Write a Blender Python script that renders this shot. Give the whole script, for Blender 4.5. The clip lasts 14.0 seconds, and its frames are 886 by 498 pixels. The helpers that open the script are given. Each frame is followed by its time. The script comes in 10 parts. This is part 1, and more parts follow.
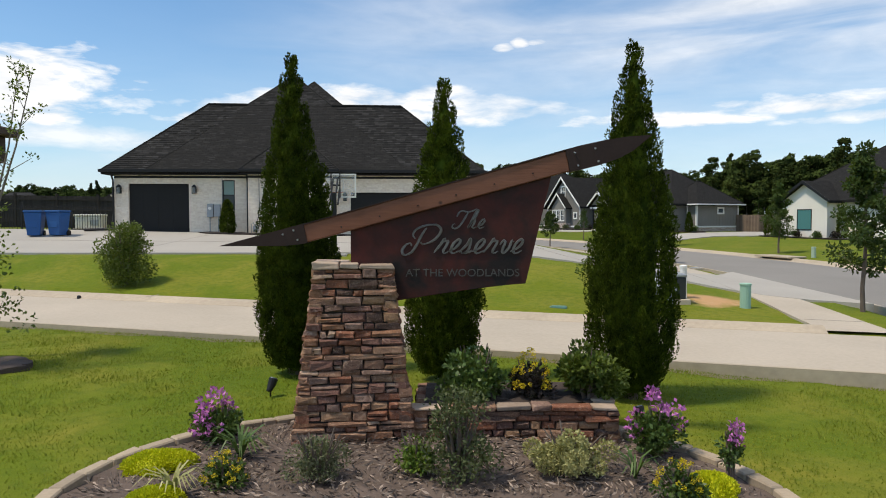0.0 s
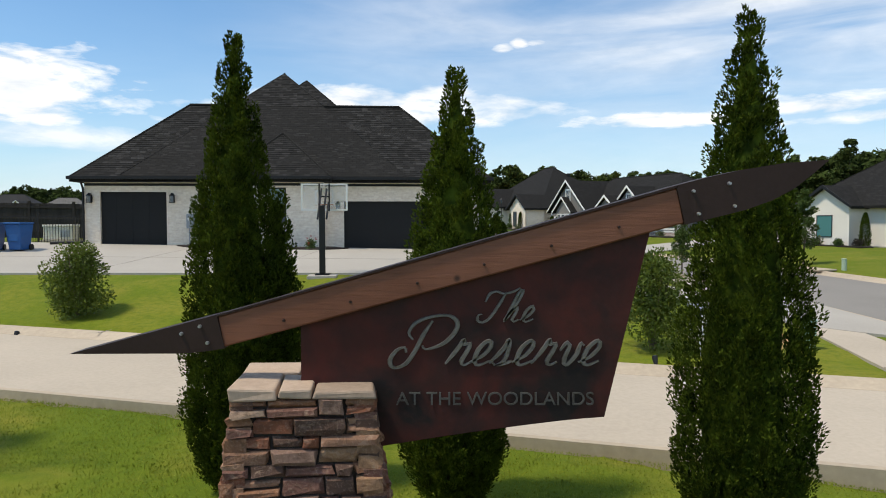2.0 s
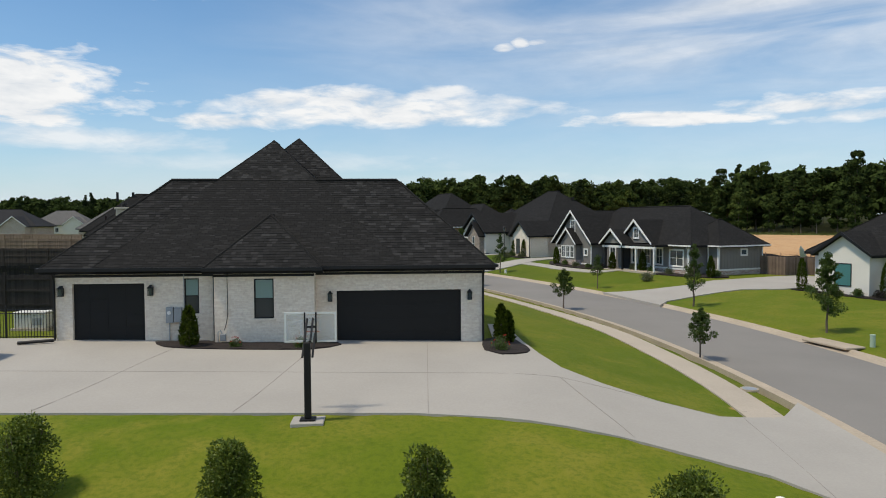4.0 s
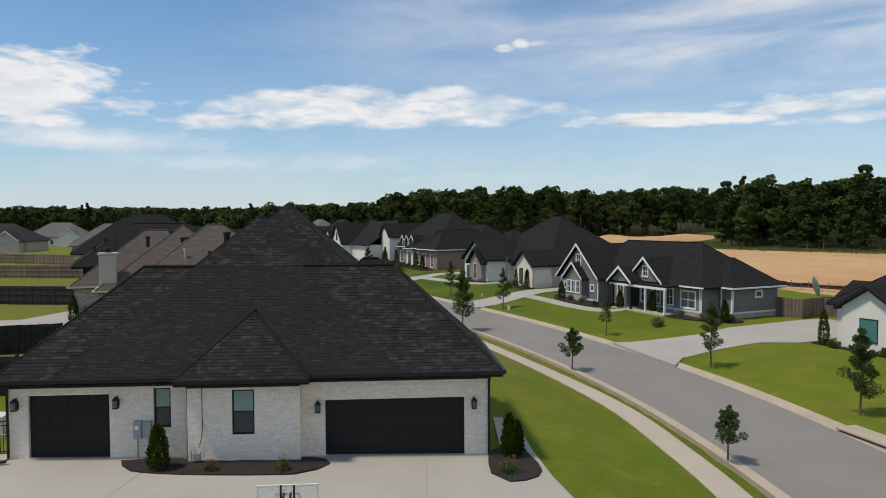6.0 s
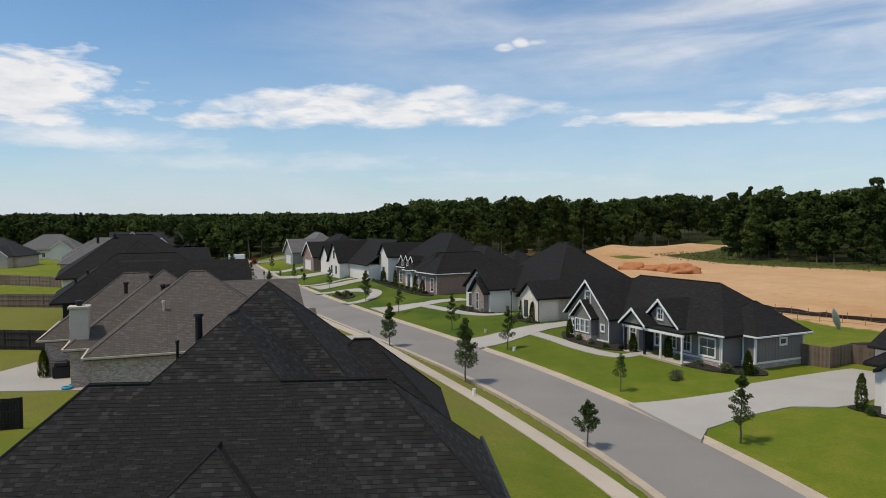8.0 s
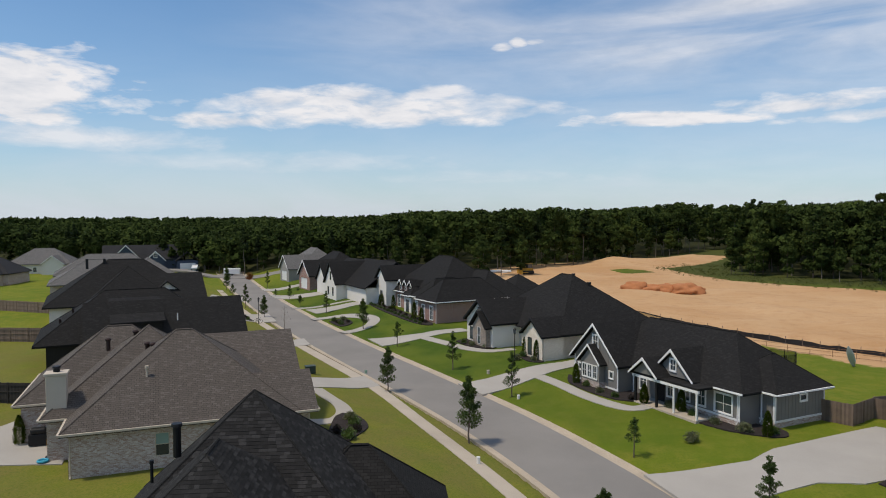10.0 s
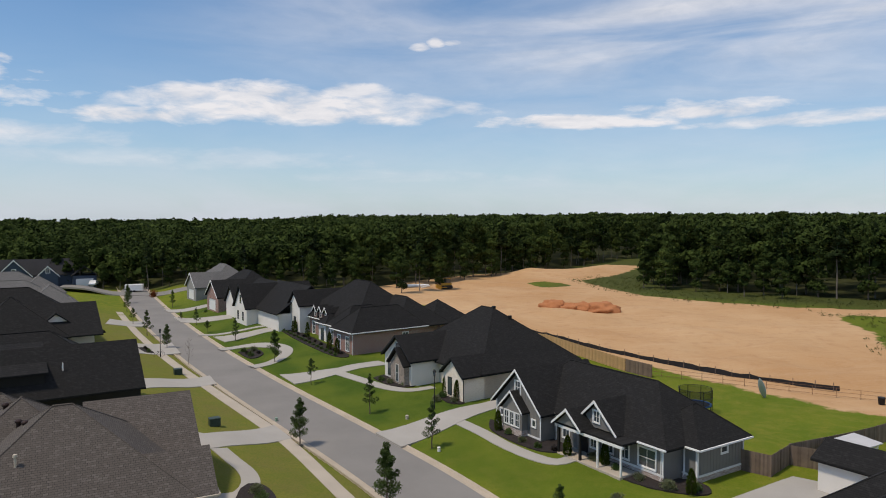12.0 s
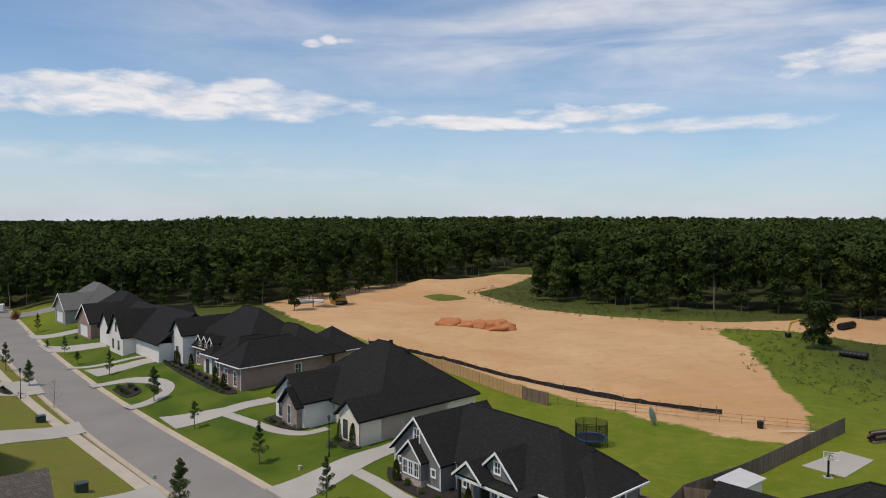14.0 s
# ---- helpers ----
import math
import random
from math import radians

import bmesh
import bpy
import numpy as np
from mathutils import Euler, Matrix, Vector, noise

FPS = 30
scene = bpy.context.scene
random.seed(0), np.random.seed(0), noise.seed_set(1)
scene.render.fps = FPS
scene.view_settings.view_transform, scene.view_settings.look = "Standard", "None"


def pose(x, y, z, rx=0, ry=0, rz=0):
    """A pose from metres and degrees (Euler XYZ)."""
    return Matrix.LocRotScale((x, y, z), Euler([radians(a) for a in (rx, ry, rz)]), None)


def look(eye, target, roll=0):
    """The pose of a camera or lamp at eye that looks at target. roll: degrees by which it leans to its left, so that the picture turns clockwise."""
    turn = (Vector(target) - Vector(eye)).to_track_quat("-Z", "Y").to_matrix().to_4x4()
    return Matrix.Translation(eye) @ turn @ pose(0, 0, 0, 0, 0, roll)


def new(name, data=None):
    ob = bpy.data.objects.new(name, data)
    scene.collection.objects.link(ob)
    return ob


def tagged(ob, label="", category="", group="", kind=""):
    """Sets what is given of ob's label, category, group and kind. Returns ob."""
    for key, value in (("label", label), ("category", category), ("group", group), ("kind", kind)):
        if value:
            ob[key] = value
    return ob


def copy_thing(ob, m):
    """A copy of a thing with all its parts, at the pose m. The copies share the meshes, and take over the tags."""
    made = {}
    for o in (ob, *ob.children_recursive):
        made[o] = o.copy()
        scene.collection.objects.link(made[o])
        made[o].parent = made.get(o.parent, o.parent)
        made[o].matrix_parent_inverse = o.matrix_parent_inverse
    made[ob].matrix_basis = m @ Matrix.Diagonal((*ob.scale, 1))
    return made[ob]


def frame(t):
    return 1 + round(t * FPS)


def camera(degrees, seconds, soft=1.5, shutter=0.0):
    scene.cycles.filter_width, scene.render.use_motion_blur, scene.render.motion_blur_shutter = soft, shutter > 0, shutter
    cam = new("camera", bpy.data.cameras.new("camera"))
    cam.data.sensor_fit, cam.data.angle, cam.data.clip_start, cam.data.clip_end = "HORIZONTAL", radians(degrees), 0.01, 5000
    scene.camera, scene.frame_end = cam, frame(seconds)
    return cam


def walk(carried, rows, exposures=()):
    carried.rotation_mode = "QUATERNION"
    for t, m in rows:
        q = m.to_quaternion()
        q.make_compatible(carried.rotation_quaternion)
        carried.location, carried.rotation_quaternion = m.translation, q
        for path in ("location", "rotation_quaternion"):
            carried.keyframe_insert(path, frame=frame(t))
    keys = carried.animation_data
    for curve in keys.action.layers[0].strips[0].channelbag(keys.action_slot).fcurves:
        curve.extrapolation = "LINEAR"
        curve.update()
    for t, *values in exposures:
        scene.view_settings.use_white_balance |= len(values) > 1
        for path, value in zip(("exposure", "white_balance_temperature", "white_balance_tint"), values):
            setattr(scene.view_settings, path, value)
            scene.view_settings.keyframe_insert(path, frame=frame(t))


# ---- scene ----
cam = camera(65.3, 14.0, soft=1.0)
PATH = [
    (0, (0.049, -0.832, 0.538), (0.036, 1.167, 0.456), -0.1),
    (0.5, (0.009, -0.202, 0.543), (-0.003, 1.797, 0.46), -0.1),
    (1, (-0.028, 0.435, 0.543), (-0.041, 2.434, 0.461), -0.1),
    (1.5, (-0.076, 1.169, 0.536), (-0.088, 3.167, 0.454), -0.2),
    (2, (-0.069, 1.971, 1.014), (-0.081, 3.97, 0.933), -0.1),
    (2.5, (-0.068, 2.559, 1.915), (-0.08, 4.557, 1.833), -0.1),
    (3, (-0.045, 3.137, 2.823), (-0.059, 5.135, 2.741), -0.2),
    (5.5, (-0.024, 6.509, 7.268), (-0.042, 8.507, 7.188), -0.3),
    (6, (-0.077, 7.403, 8.16), (-0.095, 9.401, 8.08), -0.2),
    (6.5, (-0.141, 8.406, 9.068), (-0.158, 10.404, 8.987), -0.1),
    (7, (-0.185, 9.521, 9.959), (-0.202, 11.52, 9.878), -0.1),
    (7.5, (-0.212, 10.75, 10.839), (-0.229, 12.748, 10.757), -0.1),
    (8, (-0.195, 11.886, 11.771), (-0.213, 13.884, 11.689), -0.2),
    (10.5, (-0.596, 16.006, 16.761), (-0.6, 18.005, 16.678), -0.2),
    (11, (-0.502, 16.933, 17.745), (-0.439, 18.93, 17.662), -0.1),
    (11.5, (-0.448, 17.851, 18.745), (-0.303, 19.844, 18.661), -0.1),
    (12, (-0.403, 18.74, 19.757), (-0.177, 20.725, 19.672), -0.0),
    (12.5, (-0.355, 19.524, 20.729), (-0.047, 21.499, 20.643), 0.0),
    (13, (-0.291, 20.291, 21.674), (0.098, 22.251, 21.589), 0.1),
    (13.5, (-0.221, 20.977, 22.626), (0.246, 22.92, 22.54), 0.2),
    (14, (-0.117, 21.606, 23.59), (0.407, 23.534, 23.504), 0.2),
]
walk(cam, [(t, look(eye, target, roll)) for t, eye, target, roll in PATH],
     [(0.0, 0.08, 6600, 11), (2.0, 0.12, 6550, 10), (3.0, 0.0, 6550, 10), (5.5, -0.26, 6500, 11), (8.0, -0.25, 6500, 12), (10.5, -0.30, 6500, 14), (14.0, -0.32, 6500, 15)])

# ---- world and sun ----
SUN_EL, SUN_ROT = 63.0, 250.0        # degrees; the sun stands high, behind and to the left
world = bpy.data.worlds.new("sky")
scene.world = world
world.use_nodes = True


class Nodes:
    """Short hand for node trees."""

    def __init__(self, tree):
        self.t = tree
        tree.nodes.clear()

    def n(self, kind, **kw):
        node = self.t.nodes.new(kind)
        for k, v in kw.items():
            if k.startswith("i_"):
                key = k[2:]
                node.inputs[int(key) if key.isdigit() else key.replace("_", " ")].default_value = v
            else:
                setattr(node, k, v)
        return node

    def l(self, a, b):
        self.t.links.new(a, b)

    def math(self, op, a, b=0.0, c=None, clamp=False):
        m = self.n("ShaderNodeMath", operation=op, use_clamp=clamp)
        for i, v in enumerate((a, b) if c is None else (a, b, c)):
            if isinstance(v, (int, float)):
                m.inputs[i].default_value = v
            else:
                self.l(v, m.inputs[i])
        return m.outputs[0]

    def mix(self, fac, a, b, blend="MIX"):
        m = self.n("ShaderNodeMix", data_type="RGBA", blend_type=blend)
        for sock, v in ((m.inputs[0], fac), (m.inputs[6], a), (m.inputs[7], b)):
            if isinstance(v, (int, float)):
                sock.default_value = v
            elif isinstance(v, tuple):
                sock.default_value = (*v[:3], 1)
            else:
                self.l(v, sock)
        return m.outputs[2]

    def ramp(self, fac, stops):
        r = self.n("ShaderNodeValToRGB")
        while len(r.color_ramp.elements) < len(stops):
            r.color_ramp.elements.new(0.5)
        for e, (p, c) in zip(r.color_ramp.elements, stops):
            e.position = p
            e.color = (c, c, c, 1) if isinstance(c, (int, float)) else (*c, 1)
        self.l(fac, r.inputs[0])
        return r.outputs[0]

    def noise(self, vec, scale, detail=4.0, rough=0.55, dist=0.0):
        x = self.n("ShaderNodeTexNoise")
        x.inputs["Scale"].default_value, x.inputs["Detail"].default_value = scale, detail
        x.inputs["Roughness"].default_value, x.inputs["Distortion"].default_value = rough, dist
        if vec is not None:
            self.l(vec, x.inputs["Vector"])
        return x.outputs["Fac"]


def build_sky():
    """Blue summer sky with a low bank of cumulus and veils of high cloud."""
    w = Nodes(world.node_tree)
    sky = w.n("ShaderNodeTexSky", sky_type="NISHITA", sun_disc=False, sun_elevation=radians(SUN_EL), sun_rotation=radians(SUN_ROT))
    sky.air_density, sky.dust_density, sky.ozone_density = 1.0, 0.6, 2.2
    geo = w.n("ShaderNodeTexCoord")
    sep = w.n("ShaderNodeSeparateXYZ")
    w.l(geo.outputs["Generated"], sep.inputs[0])
    x, y, z = sep.outputs
    az = w.math("ARCTAN2", x, y)                       # 0 ahead, to the right positive
    el = w.math("ARCSINE", z)
    comb = w.n("ShaderNodeCombineXYZ")
    w.l(az, comb.inputs[0])
    w.l(w.math("MULTIPLY", el, 3.2), comb.inputs[1])
    v = comb.outputs[0]
    warp = w.noise(v, 4.5, 6.0, 0.55, 0.5)
    fine = w.noise(v, 13.0, 8.0, 0.60, 0.3)
    puff = w.n("ShaderNodeTexVoronoi", feature="SMOOTH_F1")
    puff.inputs["Scale"].default_value, puff.inputs["Detail"].default_value = 17.0, 2.0
    w.l(v, puff.inputs["Vector"])
    billow = w.math("SUBTRACT", 0.40, puff.outputs["Distance"])
    edge = w.math("ADD", w.math("MULTIPLY", w.math("SUBTRACT", warp, 0.5), 2.0), w.math("MULTIPLY", w.math("SUBTRACT", fine, 0.5), 3.2))
    edge = w.math("ADD", edge, w.math("MULTIPLY", billow, 1.1))

    def bank(a0, e0, ra, re, soft, top=1.0):
        """One cloud: an ellipse in azimuth and elevation with a flatter base, torn by noise."""
        da = w.math("DIVIDE", w.math("SUBTRACT", az, a0), ra)
        de = w.math("DIVIDE", w.math("SUBTRACT", el, e0), re)
        de = w.math("MAXIMUM", de, w.math("MULTIPLY", de, -1.5))
        d = w.math("ADD", w.math("MULTIPLY", da, da), w.math("MULTIPLY", de, de))
        k = w.math("ADD", w.math("SUBTRACT", 1.62, d), edge)
        return w.math("MULTIPLY", w.math("MULTIPLY", k, soft, clamp=True), top)

    clouds = None
    for a0, e0, ra, re, soft, top in ((-0.60, 0.160, 0.17, 0.058, 1.3, 1.0), (-0.52, 0.104, 0.22, 0.020, 0.55, 0.75), (-0.10, 0.153, 0.24, 0.033, 0.8, 1.0), (-0.02, 0.178, 0.05, 0.018, 0.8, 0.9), (-0.24, 0.160, 0.05, 0.020, 0.9, 0.95), (-0.30, 0.134, 0.09, 0.016, 1.0, 0.95), (-0.16, 0.168, 0.10, 0.022, 0.9, 0.95), (0.05, 0.158, 0.14, 0.024, 0.7, 0.8),
                                      (0.30, 0.134, 0.14, 0.013, 1.1, 1.0), (0.47, 0.146, 0.11, 0.017, 0.9, 0.95), (0.080, 0.240, 0.016, 0.008, 0.8, 0.9), (0.103, 0.247, 0.014, 0.011, 0.8, 0.95), (0.128, 0.247, 0.018, 0.006, 0.7, 0.85), (-0.47, 0.31, 0.13, 0.035, 0.7, 0.8), (-0.22, 0.080, 0.22, 0.018, 0.40, 0.55), (0.08, 0.060, 0.20, 0.012, 0.35, 0.45),
                                      (0.62, 0.125, 0.16, 0.012, 0.9, 0.8), (0.85, 0.2, 0.16, 0.035, 0.8, 0.9), (-1.1, 0.2, 0.25, 0.05, 0.9, 0.9), (1.6, 0.18, 0.3, 0.05, 0.9, 0.9), (2.6, 0.2, 0.3, 0.05, 0.9, 0.9), (-2.2, 0.2, 0.4, 0.06, 0.9, 0.9)):
        c = bank(a0, e0, ra, re, soft, top)
        clouds = c if clouds is None else w.math("MAXIMUM", clouds, c)
    # high veils, drawn out along one direction
    mp = w.n("ShaderNodeMapping")
    mp.inputs["Rotation"].default_value = (0, 0, radians(24))
    mp.inputs["Scale"].default_value = (0.8, 1.7, 1)
    w.l(v, mp.inputs[0])
    veil = w.noise(mp.outputs[0], 2.6, 7.0, 0.52, 0.6)
    veil = w.ramp(veil, ((0.34, 0.0), (0.66, 1.0)))
    side = w.math("ADD", 0.40, w.math("MULTIPLY", az, 1.1), clamp=True)
    side = w.math("MINIMUM", side, 0.85)
    high = w.ramp(el, ((0.13, 0.25), (0.24, 1.0)))
    veil = w.math("MULTIPLY", w.math("MULTIPLY", veil, side), high)
    low = w.ramp(el, ((0.0, 0.86), (0.05, 0.62), (0.12, 0.34), (0.22, 0.10), (0.34, 0.0)))
    haze = w.math("MULTIPLY", low, w.ramp(warp, ((0.3, 0.55), (0.7, 1.0))))
    cover = w.math("MAXIMUM", clouds, veil)
    shade = w.mix(w.ramp(fine, ((0.35, 0.0), (0.6, 1.0))), (6.6, 6.9, 7.2), (8.4, 8.4, 8.3))
    misty = w.mix(w.ramp(el, ((0.0, 0.0), (0.16, 1.0))), (6.3, 6.8, 7.5), (6.3, 6.9, 7.6))
    tint = w.mix(1.0, sky.outputs[0], (0.76, 1.04, 1.17), "MULTIPLY")
    colour = w.mix(haze, tint, misty)
    colour = w.mix(w.math("MULTIPLY", cover, 0.95), colour, shade)
    bg = w.n("ShaderNodeBackground")
    bg.inputs["Strength"].default_value = 0.125
    w.l(colour, bg.inputs[0])
    out = w.n("ShaderNodeOutputWorld")
    w.l(bg.outputs[0], out.inputs[0])


build_sky()
sun = new("sun", bpy.data.lights.new("sun", "SUN"))
sun.data.energy, sun.data.angle, sun.data.color = 3.4, radians(6.0), (1.0, 0.89, 0.70)
# Sky Texture rotation runs clockwise from north (+y)
SUN_DIR = Vector((math.sin(radians(SUN_ROT)) * math.cos(radians(SUN_EL)), math.cos(radians(SUN_ROT)) * math.cos(radians(SUN_EL)), math.sin(radians(SUN_EL))))
sun.matrix_world = look(SUN_DIR * 100, (0, 0, 0))

# ---- materials ----
def surface(name, rough=0.8, metal=0.0, spec=0.3):
    m = bpy.data.materials.new(name)
    m.use_nodes = True
    s = Nodes(m.node_tree)
    out = s.n("ShaderNodeOutputMaterial")
    b = s.n("ShaderNodeBsdfPrincipled")
    b.inputs["Roughness"].default_value, b.inputs["Metallic"].default_value = rough, metal
    b.inputs["Specular IOR Level"].default_value = spec
    s.l(b.outputs[0], out.inputs[0])
    return m, s, b


def bump(s, b, height, strength, dist):
    n = s.n("ShaderNodeBump")
    n.inputs["Strength"].default_value, n.inputs["Distance"].default_value = strength, dist
    s.l(height, n.inputs["Height"])
    s.l(n.outputs[0], b.inputs["Normal"])


def plain(name, base, rough=0.7, metal=0.0, var=0.18, big=0.7, small=25.0, relief=0.15, per_object=0.0, per_island=0.0, spec=0.3):
    """A surface of one colour with stains and grain at two scales."""
    m, s, b = surface(name, rough, metal, spec)
    co = s.n("ShaderNodeTexCoord").outputs["Object"]
    a, g = s.noise(co, big, 5), s.noise(co, small, 4)
    k = s.math("ADD", s.math("MULTIPLY", s.math("SUBTRACT", a, 0.5), 2.2 * var), s.math("MULTIPLY", s.math("SUBTRACT", g, 0.5), 1.6 * var))
    if per_object:
        k = s.math("ADD", k, s.math("MULTIPLY", s.math("SUBTRACT", s.n("ShaderNodeObjectInfo").outputs["Random"], 0.5), per_object))
    if per_island:
        k = s.math("ADD", k, s.math("MULTIPLY", s.math("SUBTRACT", s.n("ShaderNodeNewGeometry").outputs["Random Per Island"], 0.5), per_island))
    k = s.math("ADD", k, 1.0)
    v = s.n("ShaderNodeVectorMath", operation="SCALE")
    v.inputs[0].default_value = base
    s.l(k, v.inputs["Scale"])
    s.l(v.outputs[0], b.inputs["Base Color"])
    if relief:
        bump(s, b, g, relief, 0.01)
    return m


def wall_vector(s):
    """Along a wall and up it, in metres, for walls along x or y."""
    sep = s.n("ShaderNodeSeparateXYZ")
    s.l(s.n("ShaderNodeTexCoord").outputs["Object"], sep.inputs[0])
    c = s.n("ShaderNodeCombineXYZ")
    s.l(s.math("ADD", sep.outputs[0], sep.outputs[1]), c.inputs[0])
    s.l(sep.outputs[2], c.inputs[1])
    return c.outputs[0]


def brick(name, c1, c2, mortar, stain=(0.5, 0.4, 0.3), amount=0.15, rough=0.85):
    m, s, b = surface(name, rough)
    v = wall_vector(s)
    t = s.n("ShaderNodeTexBrick")
    t.inputs["Scale"].default_value = 1.0
    t.inputs["Brick Width"].default_value, t.inputs["Row Height"].default_value = 0.21, 0.075
    t.inputs["Mortar Size"].default_value, t.inputs["Mortar Smooth"].default_value = 0.006, 0.2
    t.inputs["Color1"].default_value, t.inputs["Color2"].default_value, t.inputs["Mortar"].default_value = (*c1, 1), (*c2, 1), (*mortar, 1)
    s.l(v, t.inputs["Vector"])
    big, mid = s.noise(v, 0.9, 6), s.noise(v, 9.0, 5)
    col = s.mix(s.math("MULTIPLY", s.ramp(mid, ((0.45, 0.0), (0.72, 1.0))), amount * 3), t.outputs["Color"], stain)
    col = s.mix(s.math("MULTIPLY", s.ramp(big, ((0.35, 0.0), (0.8, 1.0))), amount), col, stain)
    s.l(col, b.inputs["Base Color"])
    h = s.math("ADD", s.math("MULTIPLY", t.outputs["Fac"], -1.0), s.math("MULTIPLY", mid, 0.3))
    bump(s, b, h, 0.6, 0.01)
    return m


def shingle(name, c1, c2, c3, spec=0.25):
    """Laminated asphalt shingles: tabs of uneven shade in courses, with a shadow line under each course."""
    m, s, b = surface(name, 0.9, 0, spec)
    tc = s.n("ShaderNodeTexCoord")
    sp, sn = s.n("ShaderNodeSeparateXYZ"), s.n("ShaderNodeSeparateXYZ")
    s.l(tc.outputs["Object"], sp.inputs[0])
    s.l(tc.outputs["Normal"], sn.inputs[0])
    sel = s.math("GREATER_THAN", s.math("ABSOLUTE", sn.outputs[0]), s.math("ABSOLUTE", sn.outputs[1]))
    along = s.math("ADD", s.math("MULTIPLY", sp.outputs[1], sel), s.math("MULTIPLY", sp.outputs[0], s.math("SUBTRACT", 1.0, sel)))
    c = s.n("ShaderNodeCombineXYZ")
    s.l(along, c.inputs[0])
    s.l(s.math("MULTIPLY", sp.outputs[2], 1.5), c.inputs[1])
    t = s.n("ShaderNodeTexBrick")
    t.offset_frequency, t.offset = 2, 0.37
    t.inputs["Scale"].default_value = 1.0
    t.inputs["Brick Width"].default_value, t.inputs["Row Height"].default_value = 0.29, 0.145
    t.inputs["Mortar Size"].default_value, t.inputs["Bias"].default_value = 0.010, -0.55
    t.inputs["Color1"].default_value, t.inputs["Color2"].default_value, t.inputs["Mortar"].default_value = (*c1, 1), (*c2, 1), (*c3, 1)
    s.l(c.outputs[0], t.inputs["Vector"])
    big, fine = s.noise(c.outputs[0], 0.5, 6), s.noise(c.outputs[0], 45.0, 3)
    col = s.mix(s.math("MULTIPLY", s.ramp(big, ((0.3, 0.0), (0.75, 1.0))), 0.35), t.outputs["Color"], c1)
    col = s.mix(0.5, col, s.mix(fine, (0.25, 0.25, 0.25), (1, 1, 1)), "OVERLAY")
    s.l(col, b.inputs["Base Color"])
    bump(s, b, s.math("ADD", s.math("MULTIPLY", t.outputs["Fac"], -1.0), s.math("MULTIPLY", fine, 0.35)), 0.7, 0.012)
    return m


def tab_material():
    """Single roofing tabs: most near black, some weathered lighter."""
    m, s, b = surface("shingle_tabs", 0.95, 0, 0.1)
    r = s.math("FRACT", s.math("ADD", s.n("ShaderNodeNewGeometry").outputs["Random Per Island"], s.n("ShaderNodeObjectInfo").outputs["Random"]))
    co = s.n("ShaderNodeTexCoord").outputs["Object"]
    patch = s.ramp(s.noise(co, 0.6, 4), ((0.35, 0.9), (0.7, 1.12)))
    k = s.ramp(r, ((0.0, 0.019), (0.6, 0.026), (0.82, 0.033), (1.0, 0.046)))
    grit = s.ramp(s.noise(co, 60.0, 3), ((0.3, 0.7), (0.7, 1.3)))
    v = s.n("ShaderNodeCombineColor")
    f = s.math("MULTIPLY", s.math("MULTIPLY", k, patch), grit)
    for i, q in enumerate((1.02, 1.0, 0.99)):
        s.l(s.math("MULTIPLY", f, q), v.inputs[i])
    s.l(v.outputs[0], b.inputs["Base Color"])
    return m


def batten(name, base):
    """Painted board-and-batten siding colour with a slight weathering."""
    return plain(name, base, 0.65, var=0.08, big=0.6, small=18, relief=0.08)


